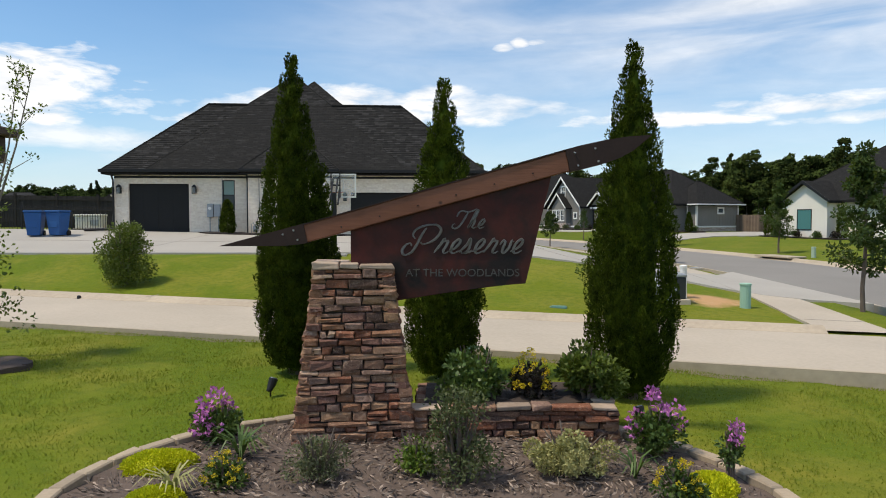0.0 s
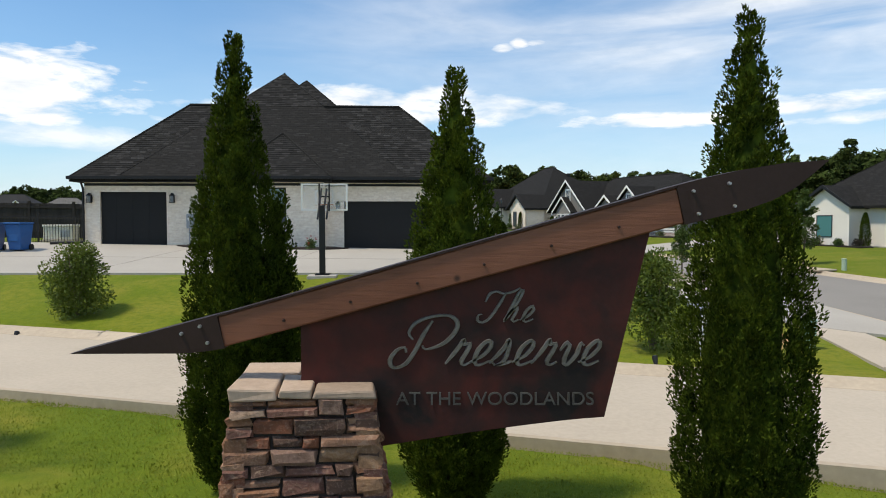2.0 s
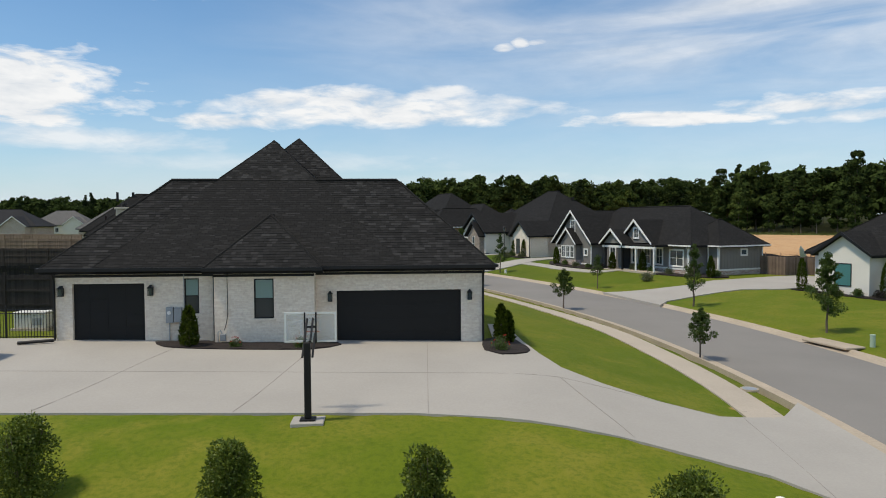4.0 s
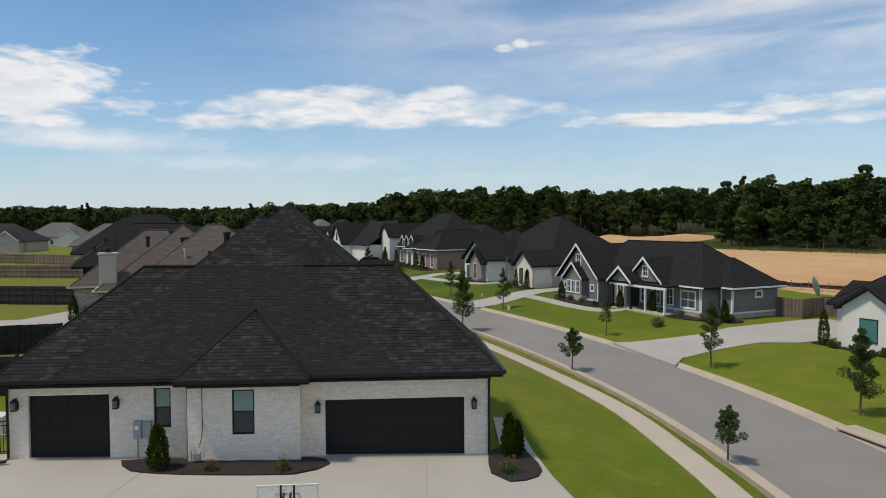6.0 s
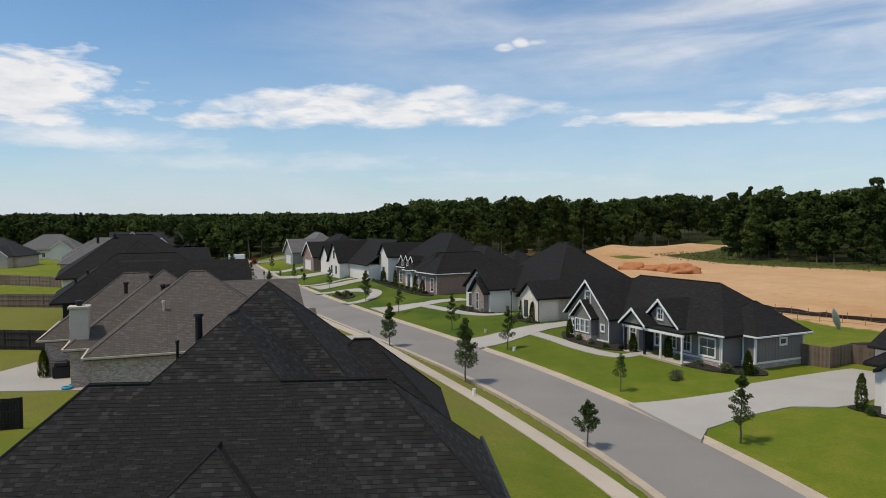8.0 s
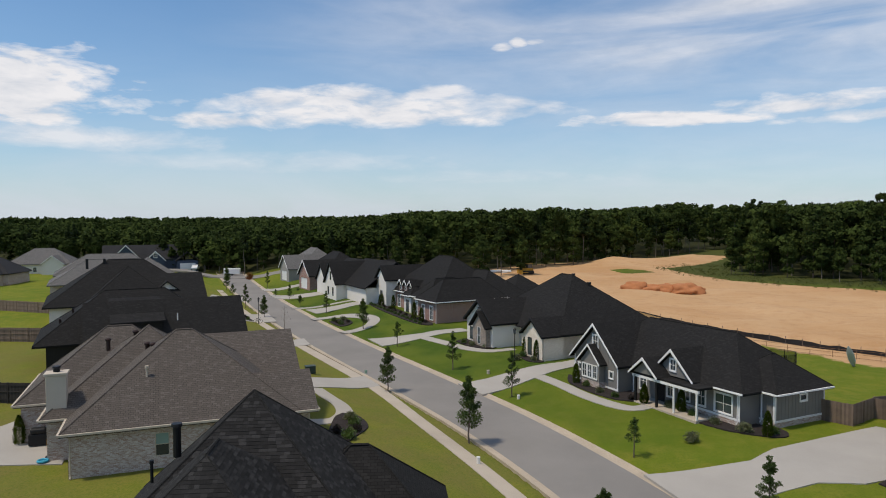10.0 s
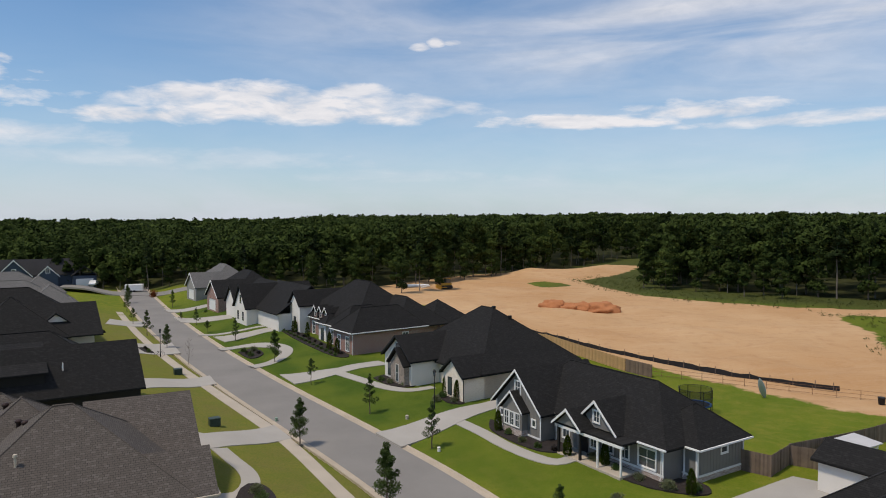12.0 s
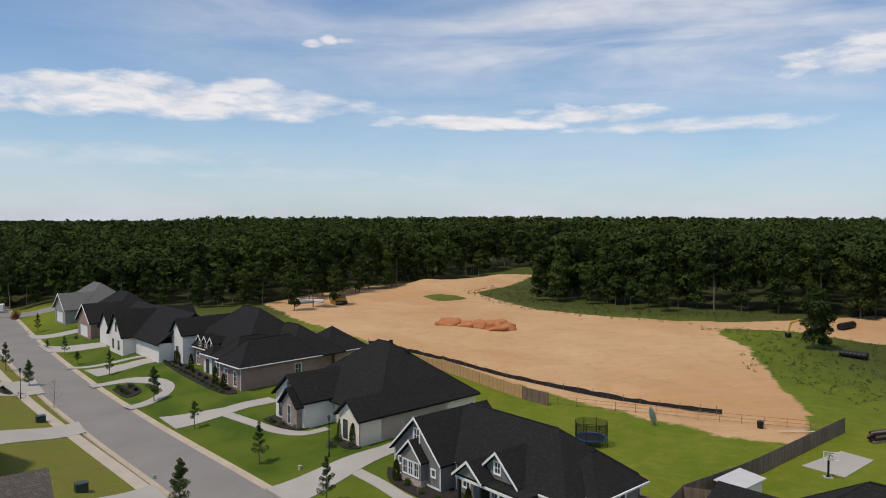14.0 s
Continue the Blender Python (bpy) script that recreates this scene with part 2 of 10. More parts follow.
def grass_material():
    m, s, b = surface("lawn", 0.95, 0, 0.15)
    co = s.n("ShaderNodeTexCoord").outputs["Object"]
    big, mid, fine, tiny = s.noise(co, 0.07, 5), s.noise(co, 0.55, 6, 0.6, 0.4), s.noise(co, 6.0, 6, 0.7), s.noise(co, 45.0, 4, 0.7)
    col = s.mix(s.ramp(big, ((0.35, 0.0), (0.65, 1.0))), (0.104, 0.152, 0.007), (0.160, 0.184, 0.012))
    rich = s.n("ShaderNodeAttribute", attribute_name="lush")
    fed = s.mix(s.ramp(s.noise(co, 0.16, 6), ((0.40, 0.0), (0.62, 1.0))), (0.046, 0.084, 0.007), (0.094, 0.124, 0.012))
    col = s.mix(s.ramp(mid, ((0.44, 0.0), (0.72, 1.0))), col, (0.215, 0.205, 0.026))
    col = s.mix(rich.outputs["Fac"], col, fed)
    thin = s.n("ShaderNodeAttribute", attribute_name="dry")
    col = s.mix(s.math("MULTIPLY", thin.outputs["Fac"], s.ramp(s.noise(co, 0.3, 6), ((0.3, 0.35), (0.65, 1.0)))), col, (0.165, 0.148, 0.036))
    col = s.mix(s.math("MULTIPLY", s.ramp(fine, ((0.35, 1.0), (0.55, 0.0))), 0.55), col, (0.065, 0.110, 0.006))
    col = s.mix(s.math("MULTIPLY", s.ramp(tiny, ((0.55, 0.0), (0.8, 1.0))), 0.5), col, (0.24, 0.24, 0.05))
    # bare earth where the attribute says so, with a torn edge
    a = s.n("ShaderNodeAttribute", attribute_name="earth")
    torn = s.math("ADD", a.outputs["Fac"], s.math("MULTIPLY", s.math("SUBTRACT", s.noise(co, 0.22, 8, 0.65), 0.5), 0.9))
    k = s.ramp(torn, ((0.46, 0.0), (0.56, 1.0)))
    e1, e2, e3 = s.noise(co, 0.035, 6, 0.6, 0.5), s.noise(co, 0.4, 8, 0.7), s.noise(co, 3.0, 6, 0.7)
    soil = s.mix(s.ramp(e1, ((0.35, 0.0), (0.7, 1.0))), (0.46, 0.265, 0.122), (0.55, 0.360, 0.195))
    soil = s.mix(s.math("MULTIPLY", s.ramp(e2, ((0.5, 0.0), (0.75, 1.0))), 0.6), soil, (0.36, 0.185, 0.08))
    soil = s.mix(s.math("MULTIPLY", s.ramp(e3, ((0.5, 0.0), (0.8, 1.0))), 0.35), soil, (0.56, 0.43, 0.29))
    lanes = s.n("ShaderNodeMapping")
    lanes.inputs["Rotation"].default_value = (0, 0, radians(24))
    lanes.inputs["Scale"].default_value = (0.018, 0.34, 1)
    s.l(co, lanes.inputs[0])
    ruts = s.noise(lanes.outputs[0], 2.0, 7, 0.6, 0.6)
    soil = s.mix(s.math("MULTIPLY", s.ramp(ruts, ((0.52, 0.0), (0.70, 1.0))), 0.16), soil, (0.62, 0.47, 0.32))
    soil = s.mix(s.math("MULTIPLY", s.ramp(ruts, ((0.28, 1.0), (0.42, 0.0))), 0.14), soil, (0.38, 0.175, 0.07))
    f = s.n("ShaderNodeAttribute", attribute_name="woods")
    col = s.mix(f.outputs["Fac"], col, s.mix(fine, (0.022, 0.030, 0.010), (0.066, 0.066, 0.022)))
    col = s.mix(k, col, soil)
    s.l(col, b.inputs["Base Color"])
    bump(s, b, s.math("ADD", fine, s.math("MULTIPLY", tiny, 0.8)), 0.5, 0.05)
    return m


def leaf_material(name, dark, light, rough=0.55, trans=0.25, spec=0.3, clump=1.3, grain=0.6):
    m, s, b = surface(name, rough, 0, spec)
    r = s.n("ShaderNodeNewGeometry").outputs["Random Per Island"]
    o = s.n("ShaderNodeObjectInfo").outputs["Random"]
    co = s.n("ShaderNodeTexCoord").outputs["Object"]
    k = s.math("ADD", s.math("MULTIPLY", r, grain), s.math("MULTIPLY", s.ramp(s.noise(co, clump, 3), ((0.38, 0.0), (0.62, 1.0))), 1.0 - grain))
    col = s.mix(k, dark, light)
    col = s.mix(s.math("MULTIPLY", o, 0.35), col, tuple(0.72 * c for c in dark))
    s.l(col, b.inputs["Base Color"])
    tr = s.n("ShaderNodeBsdfTranslucent")
    s.l(s.mix(0.35, col, (0.25, 0.32, 0.02)), tr.inputs[0])
    mx = s.n("ShaderNodeMixShader")
    mx.inputs[0].default_value = trans
    s.l(b.outputs[0], mx.inputs[1])
    s.l(tr.outputs[0], mx.inputs[2])
    out = [n for n in s.t.nodes if n.type == "OUTPUT_MATERIAL"][0]
    s.l(mx.outputs[0], out.inputs[0])
    return m


def stone_material(name, dark=1.0):
    """Fieldstone: each stone its own tone, from tan and rust to slate grey."""
    m, s, b = surface(name, 0.9, 0, 0.2)
    r = s.math("FRACT", s.math("ADD", s.n("ShaderNodeObjectInfo").outputs["Random"], s.n("ShaderNodeNewGeometry").outputs["Random Per Island"]))
    co = s.n("ShaderNodeTexCoord").outputs["Object"]
    cr = s.n("ShaderNodeValToRGB")
    cr.color_ramp.interpolation = "CONSTANT"
    tones = ((0.0, (0.40, 0.27, 0.19)), (0.12, (0.27, 0.12, 0.075)), (0.24, (0.33, 0.21, 0.15)), (0.36, (0.12, 0.085, 0.075)), (0.48, (0.32, 0.18, 0.11)),
             (0.63, (0.55, 0.43, 0.34)), (0.69, (0.21, 0.12, 0.105)), (0.82, (0.40, 0.27, 0.17)), (0.92, (0.30, 0.22, 0.19)))
    while len(cr.color_ramp.elements) < len(tones):
        cr.color_ramp.elements.new(0.5)
    for e, (p, c) in zip(cr.color_ramp.elements, tones):
        e.position, e.color = p, (dark * 1.02 * c[0], dark * 0.89 * c[1], dark * 0.80 * c[2], 1)
    s.l(r, cr.inputs[0])
    off = s.n("ShaderNodeVectorMath", operation="ADD")
    s.l(co, off.inputs[0])
    sc = s.n("ShaderNodeCombineXYZ")
    for i in range(3):
        s.l(s.math("MULTIPLY", r, 37.0 + 11 * i), sc.inputs[i])
    s.l(sc.outputs[0], off.inputs[1])
    v = off.outputs[0]
    a, g = s.noise(v, 13.0, 7, 0.7, 0.8), s.noise(v, 55.0, 6, 0.72)
    col = s.mix(s.math("MULTIPLY", s.ramp(a, ((0.42, 0.0), (0.62, 1.0))), 0.55), cr.outputs[0], (0.13 * dark, 0.075 * dark, 0.055 * dark))
    col = s.mix(s.math("MULTIPLY", s.ramp(a, ((0.34, 1.0), (0.44, 0.0))), 0.45), col, (0.52 * dark, 0.37 * dark, 0.27 * dark))
    col = s.mix(s.math("MULTIPLY", s.ramp(g, ((0.52, 0.0), (0.74, 1.0))), 0.55), col, (0.50 * dark, 0.36 * dark, 0.27 * dark))
    s.l(col, b.inputs["Base Color"])
    bump(s, b, s.math("ADD", a, s.math("MULTIPLY", g, 0.6)), 1.0, 0.022)
    return m


LAWN = grass_material()
CONCRETE = plain("concrete", (0.44, 0.38, 0.305), 0.9, var=0.16, big=0.35, small=14, relief=0.08)
DRIVE = plain("driveway_concrete", (0.375, 0.350, 0.312), 0.9, var=0.12, big=0.3, small=14, relief=0.08)
CURB = plain("curb_concrete", (0.42, 0.35, 0.265), 0.9, var=0.25, big=0.5, small=9, relief=0.1)
ASPHALT = plain("asphalt", (0.222, 0.208, 0.190), 0.92, var=0.20, big=0.16, small=30, relief=0.12)
JOINT = plain("joint", (0.27, 0.25, 0.225), 0.95, var=0.2)
SHINGLE_BLACK = shingle("black_shingles", (0.018, 0.0175, 0.017), (0.036, 0.035, 0.034), (0.008, 0.008, 0.008), 0.12)
SHINGLE_TAB = tab_material()
SHINGLE_BROWN = shingle("weathered_brown_shingles", (0.085, 0.072, 0.062), (0.16, 0.140, 0.122), (0.03, 0.026, 0.023))
SHINGLE_GREY = shingle("grey_shingles", (0.12, 0.115, 0.11), (0.2, 0.19, 0.18), (0.05, 0.05, 0.05))
ROOF_FAR = plain("dark_roofing", (0.022, 0.022, 0.024), 0.9, var=0.35, big=0.4, small=6, relief=0.1)
STONE_GREY = brick("mixed_fieldstone_veneer", (0.36, 0.31, 0.27), (0.11, 0.095, 0.085), (0.30, 0.27, 0.24), (0.45, 0.36, 0.28), 0.3)
BRICK_WHITE = brick("limewashed_brick", (0.90, 0.81, 0.68), (0.78, 0.68, 0.55), (0.83, 0.75, 0.64), (0.60, 0.49, 0.40), 0.16)
BRICK_GREYED = brick("whitewashed_red_brick", (0.62, 0.57, 0.52), (0.34, 0.22, 0.17), (0.6, 0.57, 0.53), (0.34, 0.25, 0.2), 0.22)
BRICK_RED = brick("red_brick", (0.34, 0.16, 0.12), (0.22, 0.12, 0.10), (0.42, 0.37, 0.33), (0.45, 0.38, 0.33), 0.2)
WHITE = plain("white_paint", (0.78, 0.77, 0.74), 0.55, var=0.05, relief=0.03)
WHITE_WALL = plain("white_painted_brick", (0.74, 0.70, 0.64), 0.8, var=0.08, big=0.6, small=14, relief=0.2)
GREY_WALL = plain("warm_grey_siding", (0.30, 0.285, 0.265), 0.8, var=0.1, big=0.6, small=14)
GREY_SIDING = batten("slate_grey_siding", (0.202, 0.192, 0.175))
BLUE_SIDING = batten("navy_siding", (0.05, 0.07, 0.11))
BLACK = plain("black_paint", (0.012, 0.012, 0.013), 0.5, var=0.2, relief=0.03)
DOOR_BLACK = plain("black_garage_door", (0.010, 0.010, 0.010), 0.6, var=0.25, relief=0.05)
TRIM_TAN = plain("tan_trim", (0.50, 0.43, 0.34), 0.7, var=0.08)
BLIND = plain("green_tinted_blind", (0.20, 0.30, 0.27), 0.35, var=0.1, spec=0.6)
SCREEN = plain("dark_window_screen", (0.035, 0.04, 0.045), 0.25, var=0.1, spec=0.6)
TEAL = plain("teal_reflecting_pane", (0.07, 0.20, 0.20), 0.45, var=0.1, spec=0.25)
PANE = plain("dark_pane", (0.05, 0.065, 0.075), 0.08, var=0.1, relief=0.0, spec=0.9)
STEEL = plain("grey_steel", (0.32, 0.34, 0.36), 0.45, 0.3, var=0.08)
BARK = plain("bark", (0.13, 0.10, 0.08), 0.95, var=0.3, big=3, small=30, relief=0.6)
BARK_PALE = plain("pale_bark", (0.17, 0.145, 0.12), 0.95, var=0.3, big=3, small=30, relief=0.5)
LEAF_ARB = leaf_material("arborvitae_foliage", (0.006, 0.014, 0.003), (0.100, 0.145, 0.013), 0.75, 0.14, 0.06, 8.0, 0.45)
LEAF_OAK = leaf_material("oak_leaves", (0.025, 0.055, 0.012), (0.085, 0.130, 0.030))
LEAF_HOLLY = leaf_material("holly_leaves", (0.036, 0.070, 0.010), (0.180, 0.230, 0.036), 0.5, 0.25, 0.3)
LEAF_SHRUB = leaf_material("shrub_leaves", (0.030, 0.070, 0.014), (0.130, 0.200, 0.045), 0.45, 0.2, 0.4)
LEAF_PALE = leaf_material("variegated_leaves", (0.30, 0.30, 0.10), (0.62, 0.58, 0.28), 0.5)
LEAF_LIME = leaf_material("lime_sedum", (0.46, 0.50, 0.008), (0.74, 0.74, 0.02), 0.6)
LEAF_GREYGREEN = leaf_material("grey_green_leaves", (0.050, 0.070, 0.030), (0.150, 0.175, 0.075), 0.6)
LEAF_WEED = leaf_material("weed_leaves", (0.045, 0.060, 0.016), (0.120, 0.125, 0.040), 0.7)
LEAF_BRIGHT = leaf_material("bright_green_leaves", (0.060, 0.120, 0.015), (0.190, 0.270, 0.040), 0.5)
LEAF_DARK = leaf_material("dark_purple_leaves", (0.012, 0.010, 0.010), (0.05, 0.035, 0.035), 0.5, 0.1)
LEAF_DUSTY = leaf_material("dusty_leaves", (0.08, 0.10, 0.05), (0.24, 0.25, 0.14), 0.6)
FLOWER_PINK = leaf_material("pink_petals", (0.45, 0.10, 0.42), (0.75, 0.30, 0.68), 0.6)
FLOWER_YELLOW = leaf_material("yellow_petals", (0.60, 0.42, 0.01), (0.85, 0.72, 0.04), 0.6)
FLOWER_RED = leaf_material("red_petals", (0.45, 0.03, 0.03), (0.65, 0.06, 0.05), 0.6)


def woods_material(name, dark, mid, light):
    """Summer crowns seen from afar: each tree its own green, the leaves uneven within it."""
    m, s, b = surface(name, 0.9, 0, 0.08)
    g = s.n("ShaderNodeNewGeometry")
    o = s.n("ShaderNodeObjectInfo").outputs["Random"]
    v = s.n("ShaderNodeTexVoronoi")
    v.inputs["Scale"].default_value = 0.13
    s.l(g.outputs["Position"], v.inputs["Vector"])
    sep = s.n("ShaderNodeSeparateColor")
    s.l(v.outputs["Color"], sep.inputs[0])
    k = s.math("ADD", s.math("MULTIPLY", sep.outputs[0], 0.55), s.math("MULTIPLY", o, 0.35))
    col = s.mix(s.ramp(k, ((0.15, 0.0), (0.75, 1.0))), dark, mid)
    col = s.mix(s.ramp(s.noise(g.outputs["Position"], 0.05, 4), ((0.52, 0.0), (0.66, 0.7))), col, light)
    r = g.outputs["Random Per Island"]
    col = s.mix(s.math("MULTIPLY", r, 0.36), col, light)
    s.l(col, b.inputs["Base Color"])
    return m


WOODS = woods_material("woodland_leaves", (0.012, 0.021, 0.006), (0.030, 0.047, 0.011), (0.078, 0.106, 0.023))
WOODS_PINE = woods_material("pine_needles", (0.010, 0.018, 0.007), (0.021, 0.034, 0.010), (0.046, 0.062, 0.017))
MULCH = plain("dark_mulch", (0.028, 0.022, 0.020), 0.95, var=0.5, big=4, small=60, relief=0.8)
MULCH_BARK = plain("shredded_bark_mulch", (0.072, 0.054, 0.045), 0.95, var=0.4, big=3, small=50, relief=0.8, per_island=1.5)
BARK_SHRED = plain("pale_bark_shreds", (0.20, 0.158, 0.128), 0.95, var=0.3, big=3, small=50, relief=0.3, per_island=1.9)
STONE = stone_material("fieldstone", 0.92)
STONE_CAP = plain("pale_capstone", (0.36, 0.275, 0.21), 0.9, var=0.3, big=4, small=30, relief=0.5, per_object=0.5)
MORTAR = plain("dark_mortar", (0.05, 0.04, 0.035), 0.95, var=0.3, relief=0.5)
EDGING = plain("sandstone_edging", (0.36, 0.29, 0.21), 0.9, var=0.25, big=2, small=30, relief=0.4, per_object=0.4)
FENCE_WOOD = plain("weathered_cedar", (0.20, 0.145, 0.11), 0.9, var=0.3, big=1.5, small=25, relief=0.3, per_object=0.35, per_island=0.4)
FENCE_NEW = plain("new_cedar", (0.48, 0.30, 0.14), 0.9, var=0.2, big=1.5, small=25, relief=0.3, per_island=0.3)
SILT = plain("black_silt_fabric", (0.02, 0.02, 0.022), 0.8, var=0.3, relief=0.2)
RED_EARTH = plain("red_earth", (0.42, 0.17, 0.07), 0.95, var=0.25, big=0.6, small=6, relief=0.5)


def timber_material():
    m, s, b = surface("stained_timber", 0.55, 0, 0.35)
    co = s.n("ShaderNodeTexCoord").outputs["Object"]
    mp = s.n("ShaderNodeMapping")
    mp.inputs["Rotation"].default_value = (0, radians(15.6), 0)
    mp.inputs["Scale"].default_value = (1.2, 9, 16)
    s.l(co, mp.inputs[0])
    grain, long = s.noise(mp.outputs[0], 3.0, 8, 0.65, 0.8), s.noise(co, 1.6, 4)
    col = s.mix(grain, (0.055, 0.019, 0.011), (0.250, 0.095, 0.050))
    col = s.mix(s.ramp(long, ((0.4, 0.0), (0.7, 0.6))), col, (0.25, 0.105, 0.064))
    v = s.n("ShaderNodeTexVoronoi")
    v.inputs["Scale"].default_value = 4.2
    s.l(co, v.inputs["Vector"])
    col = s.mix(s.ramp(v.outputs["Distance"], ((0.05, 0.85), (0.11, 0.0))), col, (0.02, 0.009, 0.006))
    s.l(col, b.inputs["Base Color"])
    bump(s, b, grain, 0.25, 0.01)
    return m


def rust_material():
    m, s, b = surface("rusted_dark_steel", 0.6, 0.25, 0.35)
    co = s.n("ShaderNodeTexCoord").outputs["Object"]
    a, g = s.noise(co, 2.2, 7, 0.6, 0.3), s.noise(co, 22.0, 6, 0.7)
    col = s.mix(s.ramp(a, ((0.42, 0.0), (0.66, 1.0))), (0.014, 0.010, 0.010), (0.080, 0.016, 0.012))
    col = s.mix(s.math("MULTIPLY", s.ramp(g, ((0.5, 0.0), (0.8, 1.0))), 0.25), col, (0.07, 0.035, 0.030))
    s.l(col, b.inputs["Base Color"])
    bump(s, b, g, 0.15, 0.004)
    return m


TIMBER, RUST = timber_material(), rust_material()
METAL_DARK = plain("brown_black_steel_plate", (0.035, 0.020, 0.017), 0.55, 0.3, var=0.3, big=3, small=30)
LETTER_DIM = plain("dull_grey_letters", (0.10, 0.095, 0.09), 0.5, 0.4, var=0.6, big=6, small=40, relief=0.4)
LETTER = plain("brushed_grey_letters", (0.15, 0.145, 0.14), 0.4, 0.5, var=0.5, big=6, small=40, relief=0.4)
ZINC = plain("galvanised_cap", (0.36, 0.36, 0.37), 0.4, 0.6, var=0.15)


# ---- building helpers ----
def part(name, bm, material, parent=None, label="", smooth=False, kind=""):
    """Links a bmesh as one mesh object under a thing or a part."""
    me = bpy.data.meshes.new(name)
    bm.to_mesh(me)
    bm.free()
    if material is not None:
        me.materials.append(material)
    if smooth:
        me.polygons.foreach_set("use_smooth", [True] * len(me.polygons))
    ob = new(name, me)
    ob.parent = parent
    return tagged(ob, label=label, kind=kind)


def thing(name, m, label, category, group="", kind=""):
    ob = new(name)
    ob.empty_display_size = 0.2
    ob.matrix_basis = m
    return tagged(ob, label, category, group, kind)


def box(bm, x0, x1, y0, y1, z0, z1):
    v = [bm.verts.new((x, y, z)) for z in (z0, z1) for y in (y0, y1) for x in (x0, x1)]
    for f in ((0, 2, 3, 1), (4, 5, 7, 6), (0, 1, 5, 4), (2, 6, 7, 3), (0, 4, 6, 2), (1, 3, 7, 5)):
        bm.faces.new([v[i] for i in f])
    return v


def boxed(*boxes):
    bm = bmesh.new()
    for b in boxes:
        box(bm, *b)
    return bm


def bevelled(bm, width, segments=2):
    bmesh.ops.bevel(bm, geom=bm.edges[:], offset=width, segments=segments, affect="EDGES", profile=0.5)
    return bm


def prism(bm, pts, axis, a, b):
    """A closed outline of 2D points drawn out along an axis from a to b."""
    def at(p, h):
        return (h, p[0], p[1]) if axis == "x" else (p[0], h, p[1]) if axis == "y" else (p[0], p[1], h)
    lo, hi = [bm.verts.new(at(p, a)) for p in pts], [bm.verts.new(at(p, b)) for p in pts]
    bm.faces.new(lo)
    bm.faces.new(hi[::-1])
    n = len(pts)
    for i in range(n):
        bm.faces.new((lo[i], hi[i], hi[(i + 1) % n], lo[(i + 1) % n]))
    bmesh.ops.recalc_face_normals(bm, faces=bm.faces[:])
    return bm


def tube(bm, pts, radii, sides=8):
    """A round bar through points, closed at both ends."""
    rings = []
    for i, p in enumerate(pts):
        p = Vector(p)
        d = (Vector(pts[min(i + 1, len(pts) - 1)]) - Vector(pts[max(i - 1, 0)])).normalized()
        u = d.orthogonal().normalized() if abs(d.z) > 0.9 or abs(d.z) < 0.1 else d.cross(Vector((0, 0, 1))).normalized()
        if rings and u.dot(last) < 0:
            u = -u
        last = u
        w = d.cross(u)
        r = radii[i] if isinstance(radii, (list, tuple)) else radii
        rings.append([bm.verts.new(p + r * (math.cos(a) * u + math.sin(a) * w)) for a in (2 * math.pi * k / sides for k in range(sides))])
    for a, b in zip(rings, rings[1:]):
        for k in range(sides):
            bm.faces.new((a[k], a[(k + 1) % sides], b[(k + 1) % sides], b[k]))
    bm.faces.new(rings[0][::-1])
    bm.faces.new(rings[-1])
    return bm


def smooth01(a, b, x):
    k = min(1.0, max(0.0, (x - a) / (b - a)))
    return k * k * (3 - 2 * k)


def mesh_from(name, verts, faces, material, parent=None):
    me = bpy.data.meshes.new(name)
    me.from_pydata(verts, [], faces)
    me.materials.append(material)
    ob = new(name, me)
    ob.parent = parent
    return ob


# ---- lie of the land ----
ROAD_Y = (-60, -30, -10, 5, 16, 25, 33, 45, 58, 72, 87, 105, 125, 150, 180, 212, 250)
ROAD_X = (4, 9, 12.5, 14.4, 15.3, 15.8, 15.5, 13.9, 10.0, 4.3, -3.6, -13.5, -23.8, -35.5, -48.5, -61.5, -76)
_yy = np.arange(-60, 250, 1.0)
_xx = np.interp(_yy, ROAD_Y, ROAD_X)
for _ in range(3):
    _xx = np.convolve(np.pad(_xx, 4, "edge"), np.ones(9) / 9, "valid")
ROAD_W = 3.3                      # half the asphalt; a gutter of half a metre and the kerb lie outside it
DIRT = ((2, 212), (18, 234), (37, 252), (62, 267), (97, 275), (104, 270), (84, 243), (66, 226), (66, 200), (69, 182), (80, 167), (92, 158), (97, 150), (90, 140), (89, 131), (83, 120), (75, 106), (71, 97), (59, 84), (52, 90), (45, 102), (37.5, 116), (30, 131), (20, 150), (8, 182))
TRACK = ((88, 160), (102, 153.5), (121, 152), (145, 154), (150, 132), (116, 127), (111, 136), (108, 142), (97, 146.5))


def road_x(y):
    return float(np.interp(y, _yy, _xx))


def ss(a, b, x):
    k = np.clip((x - a) / (b - a), 0, 1)
    return k * k * (3 - 2 * k)


